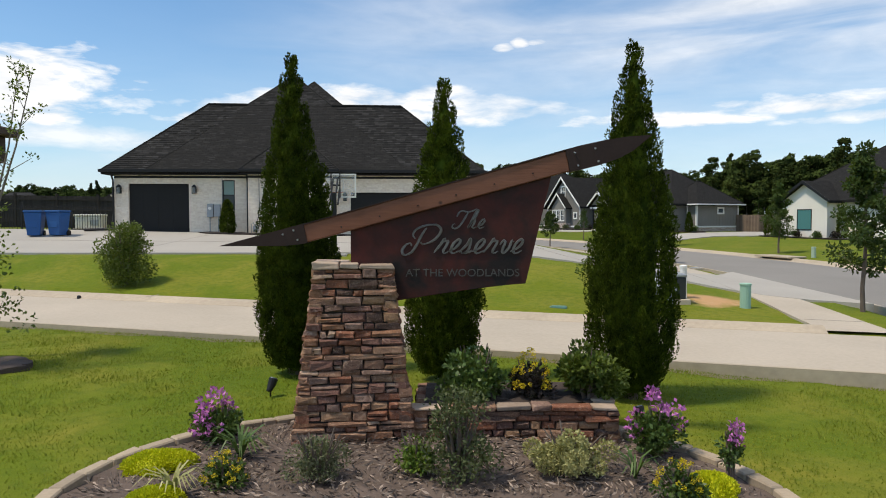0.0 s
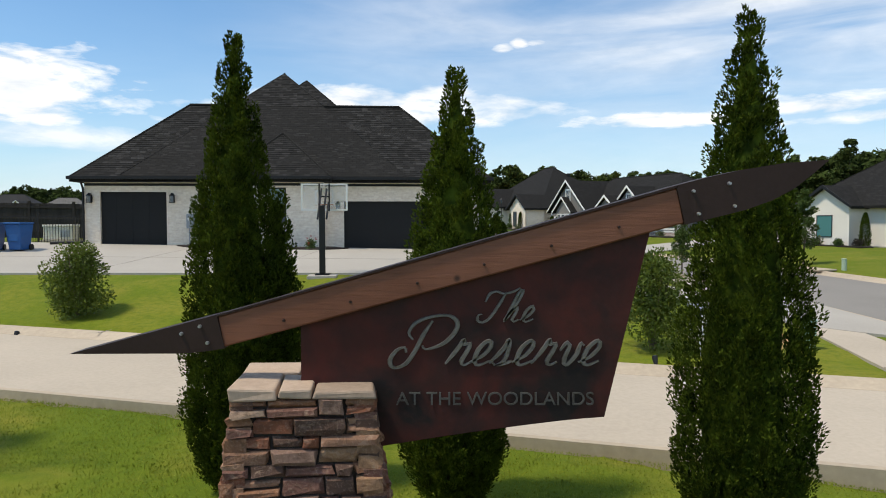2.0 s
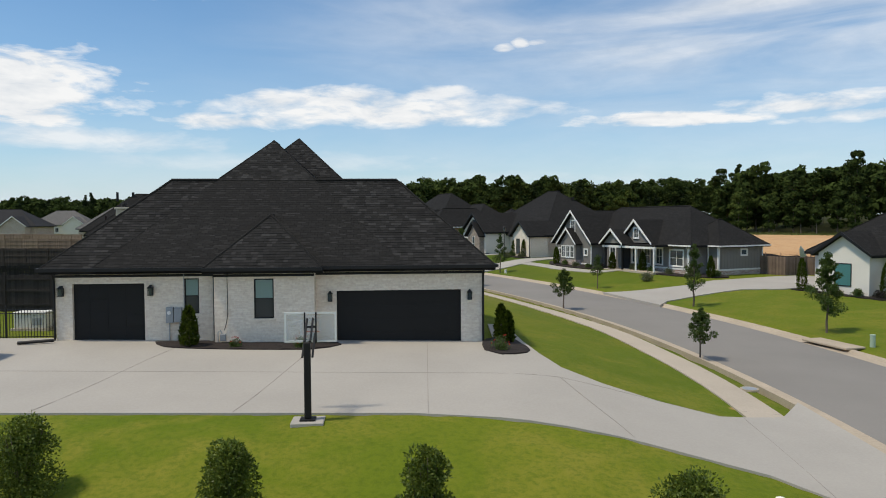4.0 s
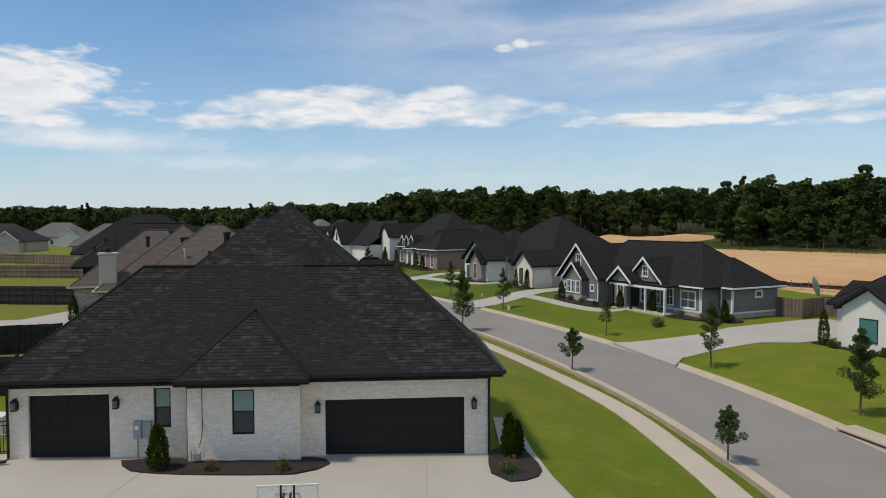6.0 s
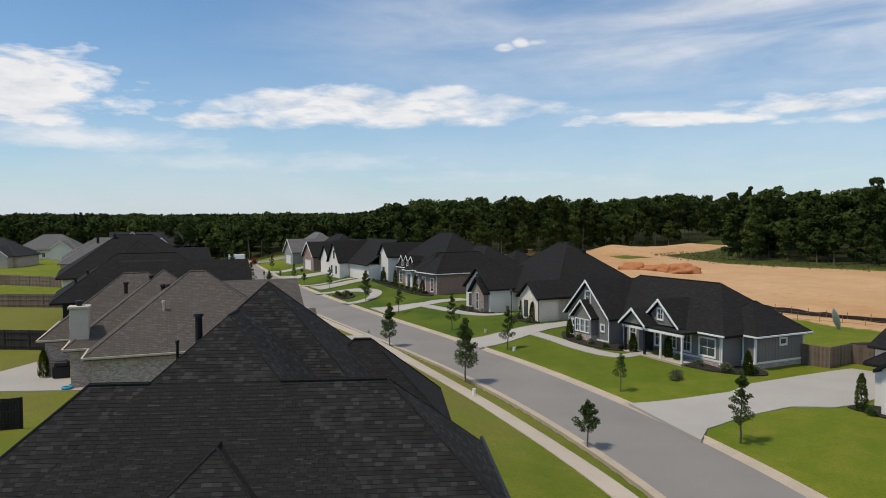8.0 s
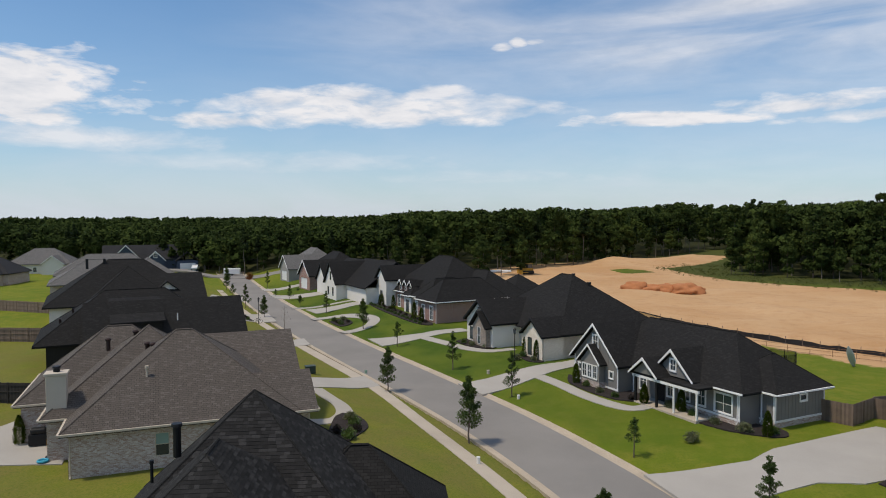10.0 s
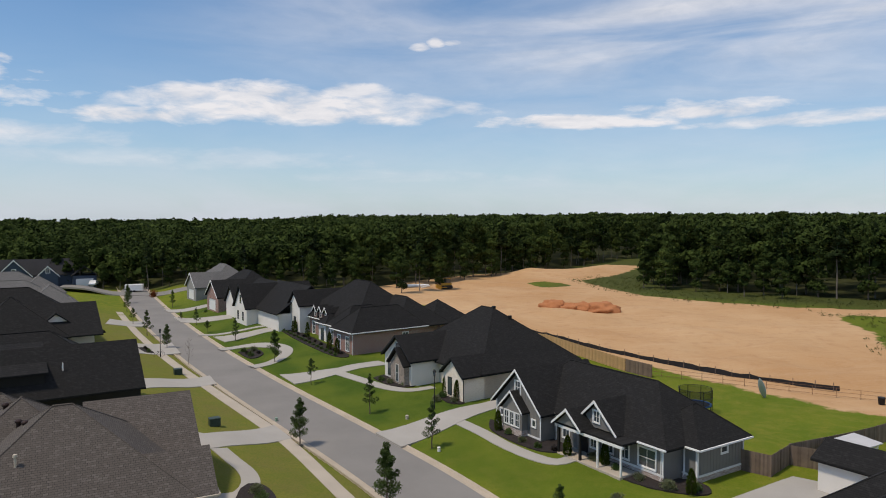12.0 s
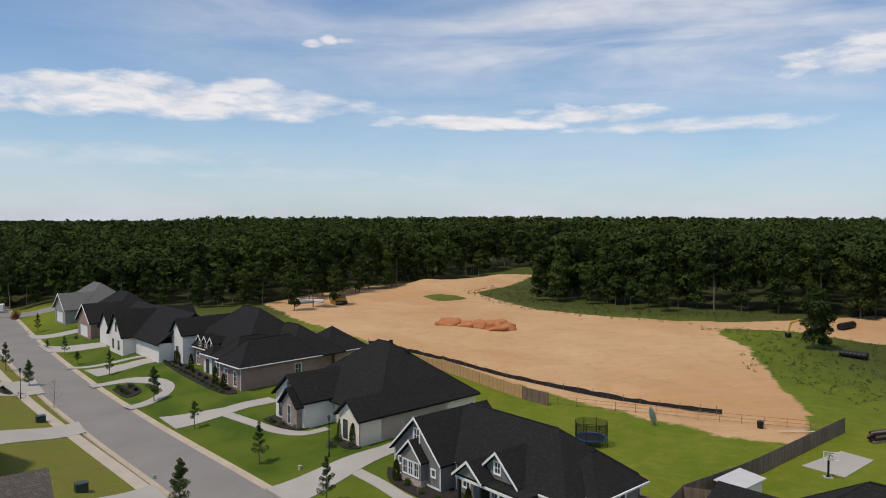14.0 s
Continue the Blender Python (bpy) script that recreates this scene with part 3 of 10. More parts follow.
def inside(poly, x, y):
    """How far points lie inside a closed outline, in metres (outside: minus)."""
    d, odd = np.full(np.shape(x), 1e9), np.zeros(np.shape(x), bool)
    for (ax, ay), (bx, by) in zip(poly, poly[1:] + poly[:1]):
        ex, ey = bx - ax, by - ay
        k = np.clip(((x - ax) * ex + (y - ay) * ey) / (ex * ex + ey * ey), 0, 1)
        d = np.minimum(d, np.hypot(x - ax - k * ex, y - ay - k * ey))
        if ay != by:
            odd ^= ((ay > y) != (by > y)) & (x < ex * (y - ay) / ey + ax)
    return np.where(odd, d, -d)


def woods_depth(x, y):
    """How far inside the woods a point lies."""
    front = np.interp(x, (-900, -300, -150, -60, -16, 8, 48, 110, 150, 900), (500, 320, 240, 218, 206, 208, 248, 296, 306, 300))
    a = y - front
    edge = np.interp(y, (-500, 20, 60, 90, 118, 140, 158, 182, 204, 226, 300, 320), (150, 140, 132, 124, 122, 140, 126, 95, 77, 87, 152, 150))
    b = x - edge
    return np.maximum(a, np.where(y < 320, b, a))


def lay(x, y, bare=False):
    """Height of the land. bare: without the road beds sunk into it."""
    x, y = np.asarray(x, float), np.asarray(y, float)
    s = -2.0 + 0.0085 * np.clip(y, -60, 260)
    i = np.interp(y, _yy, _xx)
    slope = (np.interp(y + 1, _yy, _xx) - np.interp(y - 1, _yy, _xx)) / 2
    side = (x - i) / np.sqrt(1 + slope ** 2)
    lot = s + 1.6
    lot_r = s + 0.8 + 0.012 * np.clip(y - 70, -20, 90)
    xc = np.clip(x, -22, 11)
    yc = 15.1 - 0.27 * np.clip(x, -40, 14)
    base = -1.5 - 0.012 * np.clip(x, -30, 14)
    front = base + (0.9 + 0.012 * xc) * ss(0, 1, (y - yc) / np.maximum(22.7 - yc, 3)) + ss(22.5, 31, y) * (0.6 - 0.022 * (xc + 13))
    left = front + (lot - front) * ss(34, 52, y)
    rear = -1.5 + 2.4 * ss(90, 165, y)
    right = lot_r + (rear - lot_r) * ss(20, 42, side)
    z = np.where(side < 0, left, right)
    w = ss(4.2, 14, np.abs(side))
    z = (s + 0.12) * (1 - w) + z * w
    # a rise under the woods, near and far
    r = np.hypot(x - 10, y - 60)
    z = z + 0.011 * np.clip(r - 230, 0, 900) + 2.5 * np.exp(-(((x - 120) / 40) ** 2 + ((y - 300) / 40) ** 2))
    z = z + 0.5 * ss(15, 40, woods_depth(x, y))
    if not bare:
        k = 1 - ss(3.95, 4.6, np.abs(side))
        z = z * (1 - k) + (s - 0.14) * k
        v = (y - 12.6 + 0.262 * x) * 0.965
        k = np.where(x < 6.5, 1 - ss(2.3, 2.8, np.abs(v)), 1 - ss(1.75, 2.25, np.abs(v))) * (x < 12.5)
        z = z * (1 - k) + np.minimum(z, -1.74 - 0.012 * x) * k
    return z


def ground_z(x, y):
    return float(lay(x, y))


def open_z(x, y):
    return float(lay(x, y, True))


def steps(*spans):
    out = []
    for a, b, d in spans:
        out += list(np.arange(a, b, d))
    return np.array(out)


def build_ground():
    far = [40 * 1.32 ** k for k in range(1, 16)]
    xs = np.concatenate((-64 - np.array(far[::-1]), steps((-64, -30, 2), (-30, 32, 0.5), (32, 70, 1.0), (70, 180, 3)), 180 + np.array(far)))
    ys = np.concatenate((-30 - np.array(far[::-1]), steps((-30, 0, 2), (0, 72, 0.5), (72, 150, 1.0), (150, 330, 3)), 330 + np.array(far)))
    gx, gy = np.meshgrid(xs, ys)
    gz = lay(gx, gy)
    rng = np.random.default_rng(5)
    gz = gz + rng.normal(0, 0.012, gz.shape)
    dirt = inside(DIRT, gx, gy)
    track = inside(TRACK, gx, gy)
    mounds = np.clip((np.minimum(dirt, 12) / 12), 0, 1)
    for mx, my, mr, mh in ((92, 268, 14, 2.0), (58, 250, 12, 2.2), (80, 256, 12, 1.2)):
        gz += mounds * mh * np.exp(-((gx - mx) ** 2 + (gy - my) ** 2) / mr ** 2)
    gz += mounds * 0.35 * np.sin(gx * 0.31 + np.sin(gy * 0.23)) * np.sin(gy * 0.27)
    n, m = gx.shape
    idx = np.arange(n * m).reshape(n, m)
    q = np.stack((idx[:-1, :-1], idx[:-1, 1:], idx[1:, 1:], idx[1:, :-1]), -1).reshape(-1, 4)
    me = bpy.data.meshes.new("ground")
    me.from_pydata(np.stack((gx, gy, gz), -1).reshape(-1, 3).tolist(), [], q.tolist())
    me.materials.append(LAWN)
    me.polygons.foreach_set("use_smooth", [True] * len(me.polygons))
    earth = np.clip(0.5 + np.maximum(dirt / 7, track / 5), 0, 1)
    island = np.minimum(np.hypot((gx - 53) / 6, (gy - 214) / 8) - 1, np.hypot((gx - 74) / 9, (gy - 216) / 14) - 1)          # grass left standing among the diggings
    earth = np.minimum(earth, np.clip(0.5 + island * 1.5, 0, 1))
    for bx, by, br in ((6.6, 17.0, 1.9), (5.0, 18.6, 0.7), (9.4, 26.5, 0.8), (-7.5, 88.5, 1.2), (33, 128, 3.0)):
        earth = np.maximum(earth, 0.64 * np.exp(-((gx - bx) ** 2 + (gy - by) ** 2) / br ** 2))
    me.attributes.new("earth", "FLOAT", "POINT").data.foreach_set("value", earth.ravel())
    far_side = gx - np.interp(gy, _yy, _xx)
    lush = ss(2, 6, far_side) * (0.25 * ss(24, 40, gy) + 0.35 * ss(62, 74, gy) + 0.4 * ss(84, 90, gy)) * (1 - 0.8 * ss(16, 26, far_side)) * (1 - ss(170, 200, gy)) + 0.35 * ss(66, 82, gx) * ss(40, 60, gy) + 0.35 * ss(22, 32, gy) * (far_side < 0) * (1 - ss(45, 60, gy))
    dry = ss(40, 60, gy) * (far_side < -2) * (1 - ss(150, 190, gy)) * (gx > -60)
    me.attributes.new("dry", "FLOAT", "POINT").data.foreach_set("value", dry.astype(float).ravel())
    me.attributes.new("lush", "FLOAT", "POINT").data.foreach_set("value", np.clip(lush, 0, 1).ravel())
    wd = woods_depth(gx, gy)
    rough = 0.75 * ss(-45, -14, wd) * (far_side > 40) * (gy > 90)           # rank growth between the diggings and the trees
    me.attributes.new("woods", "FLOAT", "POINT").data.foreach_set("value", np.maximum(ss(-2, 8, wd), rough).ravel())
    tagged(new("ground", me), "mown green lawns with bare tan earth and woodland floor beyond", "ground", kind="structure")


build_ground()


def ribbon(name, path, profile, material, height, parent=None, close_skirt=0.12):
    """A strip along a path. profile: (offset to the right, lift) pairs from left to right."""
    p = [Vector((x, y, 0)) for x, y in path]
    verts, faces = [], []
    prof = [(profile[0][0], profile[0][1] - close_skirt)] + list(profile) + [(profile[-1][0], profile[-1][1] - close_skirt)]
    n = len(prof)
    for i, a in enumerate(p):
        d = (p[min(i + 1, len(p) - 1)] - p[max(i - 1, 0)]).normalized()
        r = Vector((d.y, -d.x, 0))
        for off, lift in prof:
            q = a + r * off
            verts.append((q.x, q.y, height(q.x, q.y) + lift))
    for i in range(len(p) - 1):
        for k in range(n - 1):
            faces.append((i * n + k, i * n + k + 1, (i + 1) * n + k + 1, (i + 1) * n + k))
    return mesh_from(name, verts, faces, material, parent)


def curve_through(pts, step=0.6):
    """A smooth line through points."""
    out, p = [], [Vector(q) for q in pts]
    for i in range(len(p) - 1):
        a, b, c, d = p[max(i - 1, 0)], p[i], p[i + 1], p[min(i + 2, len(p) - 1)]
        k = max(1, int((c - b).length / step))
        for j in range(k):
            t = j / k
            out.append(0.5 * ((2 * b) + (c - a) * t + (2 * a - 5 * b + 4 * c - d) * t * t + (3 * b - a - 3 * c + d) * t ** 3))
    out.append(p[-1])
    return [tuple(q) for q in out]


def area(name, outline, lift, material, label="", category="", kind="structure", cell=1.0, skirt=0.4, bumpy=0.0, height=None):
    """A slab with that outline, draped over the land."""
    height = height or open_z
    bm = bmesh.new()
    bm.faces.new([bm.verts.new((x, y, 0)) for x, y in outline])
    xs, ys = [p[0] for p in outline], [p[1] for p in outline]
    for lo, hi, no in ((min(xs), max(xs), (1, 0, 0)), (min(ys), max(ys), (0, 1, 0))):
        c = lo + cell
        while c < hi:
            bmesh.ops.bisect_plane(bm, geom=bm.verts[:] + bm.edges[:] + bm.faces[:], plane_co=(c * no[0], c * no[1], 0), plane_no=no)
            c += cell
    bmesh.ops.triangulate(bm, faces=[f for f in bm.faces if len(f.verts) > 4])
    rim = [e for e in bm.edges if e.is_boundary]
    low = bmesh.ops.extrude_edge_only(bm, edges=rim)["geom"]
    low = {v for v in low if isinstance(v, bmesh.types.BMVert)}
    rnd = random.Random(3)
    for v in bm.verts:
        v.co.z = height(v.co.x, v.co.y) + (lift - skirt if v in low else lift + rnd.uniform(-bumpy, bumpy))
    bmesh.ops.recalc_face_normals(bm, faces=bm.faces[:])
    ob = part(name, bm, material)
    return tagged(ob, label, category, kind=kind)


# ---- roads, kerbs, walks and drives ----
def street_z(x, y):
    return -2.0 + 0.0085 * y


def lane_z(x, y):
    return -1.6 - 0.012 * x


STREET = [(road_x(y), y) for y in np.arange(-40, 236, 1.5)]
tagged(ribbon("road", STREET, [(-3.32, 0.0), (-1.6, 0.035), (0, 0.05), (1.6, 0.035), (3.32, 0.0)], ASPHALT, street_z), "grey asphalt street with pale stains and concrete gutters", "road", kind="structure")
for sgn, nm in ((-1, "kerb_left"), (1, "kerb_right")):
    prof = [(sgn * 3.3, 0.004), (sgn * 3.75, 0.03), (sgn * 3.86, 0.13), (sgn * 4.03, 0.145)]
    for run in ([STREET] if sgn > 0 else [[p for p in STREET if p[1] < 6.3], [p for p in STREET if p[1] > 14.2]]):
        tagged(ribbon(nm, run, prof if sgn > 0 else prof[::-1], CURB, street_z, close_skirt=0.36), "tan concrete kerb and gutter along the street", "kerb", kind="structure")
LANE = [(x, 12.6 - 0.262 * x) for x in np.arange(-60, 11.7, 1.0)]
tagged(ribbon("entrance_road", LANE, [(-1.95, 0.0), (0, 0.03), (1.95, 0.0)], CONCRETE, lane_z), "pale concrete entrance lane with rolled kerbs", "road", kind="structure")
for sgn, nm in ((-1, "kerb_far"), (1, "kerb_near")):
    prof = [(sgn * 1.93, 0.004), (sgn * 2.1, 0.05), (sgn * 2.28, 0.11), (sgn * 2.4, 0.115)]
    pts = LANE[:-4] if sgn < 0 else LANE
    tagged(ribbon(nm, pts, prof if sgn > 0 else prof[::-1], CURB, lane_z, close_skirt=0.36), "rolled concrete kerb beside the entrance lane", "kerb", kind="structure")
area("junction", [(10.4, 12.2), (10.0, 7.6), (11.0, 7.4), (11.9, 6.2), (12.9, 6.0), (13.1, 14.4), (12.1, 14.2), (11.3, 13.3)], 0.03, CONCRETE, "concrete apron where the lane meets the street", "pavement", height=lambda x, y: -1.66 - 0.012 * x * 0.2 - 0.02 * (x - 10))

WALK_L = curve_through([(8.3, 12.9), (9.4, 21), (9.9, 29), (9.5, 36), (8.1, 44.4), (3.1, 58.3), (-2.4, 71.5), (-8.2, 85.0), (-17.5, 102), (-28.5, 122), (-40.5, 146), (-53, 174)], 1.0)
tagged(ribbon("pavement", WALK_L, [(-0.68, 0.05), (0.68, 0.05)], CONCRETE, open_z), "pale concrete pavement running beside the street", "pavement", kind="structure")

MAIN_DRIVE = [(-22, 23.2), (-13, 22.8), (-1, 22.7), (1.3, 22.3), (4.3, 21.4), (7.4, 20.2), (8.9, 18.6), (11.3, 17.4), (11.75, 27.6), (10.4, 25.8), (8.1, 25.0), (6.4, 25.8), (5.0, 26.9),
              (3.9, 28.4), (3.4, 30.3), (3.0, 33), (2.7, 37), (1.8, 37), (1.8, 33), (1.6, 32.4), (-16, 31.0), (-22, 30.0)]
area("driveway", MAIN_DRIVE, 0.06, DRIVE, "broad pale concrete driveway with saw-cut joints", "driveway")


def joint(a, b, lift=0.066, w=0.007, z=None):
    """A saw cut across a slab."""
    z = z or open_z
    n = max(2, int(math.dist(a, b)))
    pts = [(a[0] + (b[0] - a[0]) * k / n, a[1] + (b[1] - a[1]) * k / n) for k in range(n + 1)]
    return ribbon("joint", pts, [(-w, lift), (w, lift)], JOINT, z, close_skirt=0.004)


CUTS = thing("driveway_joints", pose(0, 0, 0), "dark saw-cut joints in the concrete drive", "joint", kind="structure")
for a, b in (((-11.5, 22.9), (-10.0, 30.5)), ((-5.9, 22.8), (-5.0, 30.6)), ((-0.6, 22.7), (-0.9, 31.5)), ((-20, 26.6), (3.6, 26.9)), ((3.6, 26.9), (4.6, 21.5)), ((3.6, 26.9), (8.2, 25.0)), ((8.4, 19.2), (8.9, 25.2))):
    joint(a, b).parent = CUTS
for k in range(12):
    y = 14 + 6 * k
    i = min(range(len(WALK_L)), key=lambda q: abs(WALK_L[q][1] - y))
    (ax, ay), (bx, by) = WALK_L[i], WALK_L[i + 1]
    d = Vector((by - ay, ax - bx)).normalized()
    joint((ax - d.x * 0.67, ay - d.y * 0.67), (ax + d.x * 0.67, ay + d.y * 0.67), 0.056).parent = CUTS
for x in (-14, -8.2, -2.1, 3.9):
    joint((x + 0.55, 14.6 - 0.262 * x), (x + 0.65, 15.1 - 0.262 * x), 0.07, 0.015, lambda x, y: lane_z(x, y) + 0.05).parent = CUTS


# ---- houses ----
def wall_x(bm, x0, x1, y, z0, z1, t, holes=()):
    """A wall along x whose outer face is at y and which goes back by t, with holes (x0, x1, z0, z1)."""
    cuts = sorted({x0, x1, *(h[0] for h in holes), *(h[1] for h in holes)})
    for a, b in zip(cuts, cuts[1:]):
        hs = [h for h in holes if h[0] < (a + b) / 2 < h[1]]
        zs = z0
        for h in sorted(hs, key=lambda h: h[2]):
            if h[2] > zs:
                box(bm, a, b, min(y, y + t), max(y, y + t), zs, h[2])
            zs = h[3]
        if zs < z1:
            box(bm, a, b, min(y, y + t), max(y, y + t), zs, z1)


def wall_y(bm, y0, y1, x, z0, z1, t, holes=()):
    k = bmesh.new()
    wall_x(k, y0, y1, x, z0, z1, t, holes)
    m = bpy.data.meshes.new("tmp")
    for v in k.verts:
        v.co.x, v.co.y = v.co.y, v.co.x
    bmesh.ops.reverse_faces(k, faces=k.faces[:])
    k.to_mesh(m)
    k.free()
    bm.from_mesh(m)
    bpy.data.meshes.remove(m)


def shell(parent, x0, x1, y0, y1, z0, z1, material, holes=None, t=0.22, name="wall"):
    """Four walls round a rectangle; holes by side: f, b, l, r."""
    holes = holes or {}
    bm = bmesh.new()
    wall_x(bm, x0, x1, y0, z0, z1, t, holes.get("f", ()))
    wall_x(bm, x0, x1, y1, z0, z1, -t, holes.get("b", ()))
    wall_y(bm, y0 + t, y1 - t, x0, z0, z1, t, holes.get("l", ()))
    wall_y(bm, y0 + t, y1 - t, x1, z0, z1, -t, holes.get("r", ()))
    bmesh.ops.remove_doubles(bm, verts=bm.verts[:], dist=0.0005)
    return part(name, bm, material, parent)


def hip_roof(parent, x0, x1, y0, y1, z, pitch, material, thick=0.2, name="roof", caps=True):
    """A hipped roof over a rectangle of eaves at height z."""
    w, d = x1 - x0, y1 - y0
    k = min(w, d) / 2
    top = z + k * pitch
    bm = bmesh.new()
    lo = [bm.verts.new(p) for p in ((x0, y0, z - thick), (x1, y0, z - thick), (x1, y1, z - thick), (x0, y1, z - thick))]
    e = [bm.verts.new(p) for p in ((x0, y0, z), (x1, y0, z), (x1, y1, z), (x0, y1, z))]
    if abs(w - d) < 1e-3:
        a = b = bm.verts.new((x0 + k, y0 + k, top))
    elif w > d:
        a, b = bm.verts.new((x0 + k, y0 + k, top)), bm.verts.new((x1 - k, y0 + k, top))
    else:
        a, b = bm.verts.new((x0 + k, y0 + k, top)), bm.verts.new((x0 + k, y1 - k, top))
    if a is b:
        fs = [(e[0], e[1], a), (e[1], e[2], a), (e[2], e[3], a), (e[3], e[0], a)]
    elif w > d:
        fs = [(e[0], e[1], b, a), (e[1], e[2], b), (e[2], e[3], a, b), (e[3], e[0], a)]
    else:
        fs = [(e[0], e[1], a), (e[1], e[2], b, a), (e[2], e[3], b), (e[3], e[0], a, b)]
    for f in fs:
        bm.faces.new(f)
    bm.faces.new(lo[::-1])
    for i in range(4):
        bm.faces.new((lo[i], lo[(i + 1) % 4], e[(i + 1) % 4], e[i]))
    ob = part(name, bm, material, parent)
    if not caps:
        return ob
    # ridge and hip caps
    cap = bmesh.new()
    lift = Vector((0, 0, 0.025))
    A, B = (Vector((x0 + k, y0 + k, top)), Vector((x1 - k, y0 + k, top)) if w > d else Vector((x0 + k, y1 - k, top)))
    corners = [Vector(p) for p in ((x0, y0, z), (x1, y0, z), (x1, y1, z), (x0, y1, z))]
    ends = [A, B, B, A] if w > d else [A, A, B, B]
    if (A - B).length > 0.05:
        tube(cap, [A + lift * 0.3, B + lift * 0.3], 0.075, 6)
    for c, g in zip(corners, ends):
        tube(cap, [c + (g - c) * 0.01, g], 0.05, 6)
    part("ridge_cap", cap, material, ob)
    return ob


def shingles(parent, poly, lift, single=0):
    """Covers one convex roof plane, eave edge first, with courses of lapped tabs. The first ones may be objects of their own."""
    rng = np.random.default_rng(int(abs(poly[0][0] * 91 + poly[1][1] * 37 + poly[2][2] * 11)) + len(poly))
    o, e = Vector(poly[0]), (Vector(poly[1]) - Vector(poly[0])).normalized()
    nrm = e.cross(Vector(poly[2]) - o).normalized()
    if nrm.z < 0:
        nrm = -nrm
    up = nrm.cross(e)
    flat = [((Vector(q) - o).dot(e), (Vector(q) - o).dot(up)) for q in poly]
    top, wide = max(b for _, b in flat), (min(a for a, _ in flat), max(a for a, _ in flat))

    def span(v):
        """The stretch of the plane at height v along the slope."""
        xs = []
        for (a, b), (c, d) in zip(flat, flat[1:] + flat[:1]):
            if min(b, d) - 1e-6 <= v <= max(b, d) + 1e-6 and abs(d - b) > 1e-6:
                xs.append(a + (c - a) * (v - b) / (d - b))
        return (min(xs), max(xs)) if len(xs) > 1 else None

    verts, faces, made = [], [], 0
    v, row = 0.0, 0
    gauge = 0.145
    shared = {}
    while v < top - 0.03:
        v1 = min(v + gauge, top)
        s0, s1 = span(max(v, 0.002)), span(min(v1, top - 0.002))
        if s0 and s1:
            x = s0[0] - rng.uniform(0, 0.2)
            while x < s0[1]:
                w = (0.16, 0.21, 0.27, 0.33)[int(rng.integers(0, 4))]
                q = [max(min(x, s0[1]), s0[0]), max(min(x + w - 0.006, s0[1]), s0[0]), max(min(x + w - 0.006, s1[1]), s1[0]), max(min(x, s1[1]), s1[0])]
                thick = lift + (0.007 if rng.uniform() < 0.5 else 0.001)
                if q[1] - q[0] > 0.02:
                    whole = q[3] == q[0] == x and q[2] == q[1] == x + w - 0.006
                    if single and made < single and whole and row >= 19:
                        me = shared.get((w, thick))
                        c = [Vector((0, 0, thick)), Vector((w - 0.006, 0, thick)), Vector((w - 0.006, gauge, lift - 0.008)), Vector((0, gauge, lift - 0.008)), Vector((0, 0, 0)), Vector((w - 0.006, 0, 0))]
                        if me is None:
                            me = bpy.data.meshes.new("shingle")
                            me.from_pydata([tuple(p) for p in c], [], [(0, 1, 2, 3), (4, 5, 1, 0), (4, 0, 3), (5, 2, 1)])
                            me.materials.append(SHINGLE_TAB)
                            shared[(w, thick)] = me
                        ob = new("shingle", me)
                        ob.parent = parent
                        m = Matrix((e, up, nrm)).transposed().to_4x4()
                        m.translation = o + e * x + up * v
                        ob.matrix_basis = m
                        made += 1
                    else:
                        b = len(verts)
                        for a, hh, z in ((q[0], v, thick), (q[1], v, thick), (q[2], v1, lift - 0.008), (q[3], v1, lift - 0.008), (q[0], v, 0), (q[1], v, 0)):
                            verts.append(tuple(o + e * a + up * hh + nrm * z))
                        faces += [(b, b + 1, b + 2, b + 3), (b + 4, b + 5, b + 1, b)]
                x += w
        v, row = v1, row + 1
    tagged(mesh_from("roof_covering", verts, faces, SHINGLE_TAB, parent), kind="stuff")


def gable_roof(parent, x0, x1, y0, y1, z, pitch, material, axis="y", thick=0.2, name="roof"):
    """Two slopes whose ridge runs along the axis; open at the gable ends."""
    bm = bmesh.new()
    if axis == "y":
        c, h = (x0 + x1) / 2, (x1 - x0) / 2 * pitch
        pts = [(x0, z), (c, z + h), (x1, z), (x1, z - thick), (c, z + h - thick * 1.3), (x0, z - thick)]
        prism(bm, pts, "y", y0, y1)
    else:
        c, h = (y0 + y1) / 2, (y1 - y0) / 2 * pitch
        pts = [(y0, z), (c, z + h), (y1, z), (y1, z - thick), (c, z + h - thick * 1.3), (y0, z - thick)]
        prism(bm, pts, "x", x0, x1)
    return part(name, bm, material, parent)


def gable_end(parent, x0, x1, y, z, pitch, material, t=0.2, name="gable_wall"):
    """The triangle of wall under a gable that looks along -y."""
    return part(name, prism(bmesh.new(), [(x0, z), (x1, z), ((x0 + x1) / 2, z + (x1 - x0) / 2 * pitch)], "y", y, y + t), material, parent)


def rake(parent, x0, x1, y, z, pitch, material=None, w=0.2, d=0.06):
    """The barge boards along a gable."""
    c, h = (x0 + x1) / 2, (x1 - x0) / 2 * pitch
    for s, nm in ((-1, "barge_board"), (1, "barge_board")):
        e = x0 if s < 0 else x1
        part(nm, prism(bmesh.new(), [(e, z), (c, z + h), (c, z + h - w * 1.3), (e, z - w)], "y", y - d, y), material or WHITE, parent)


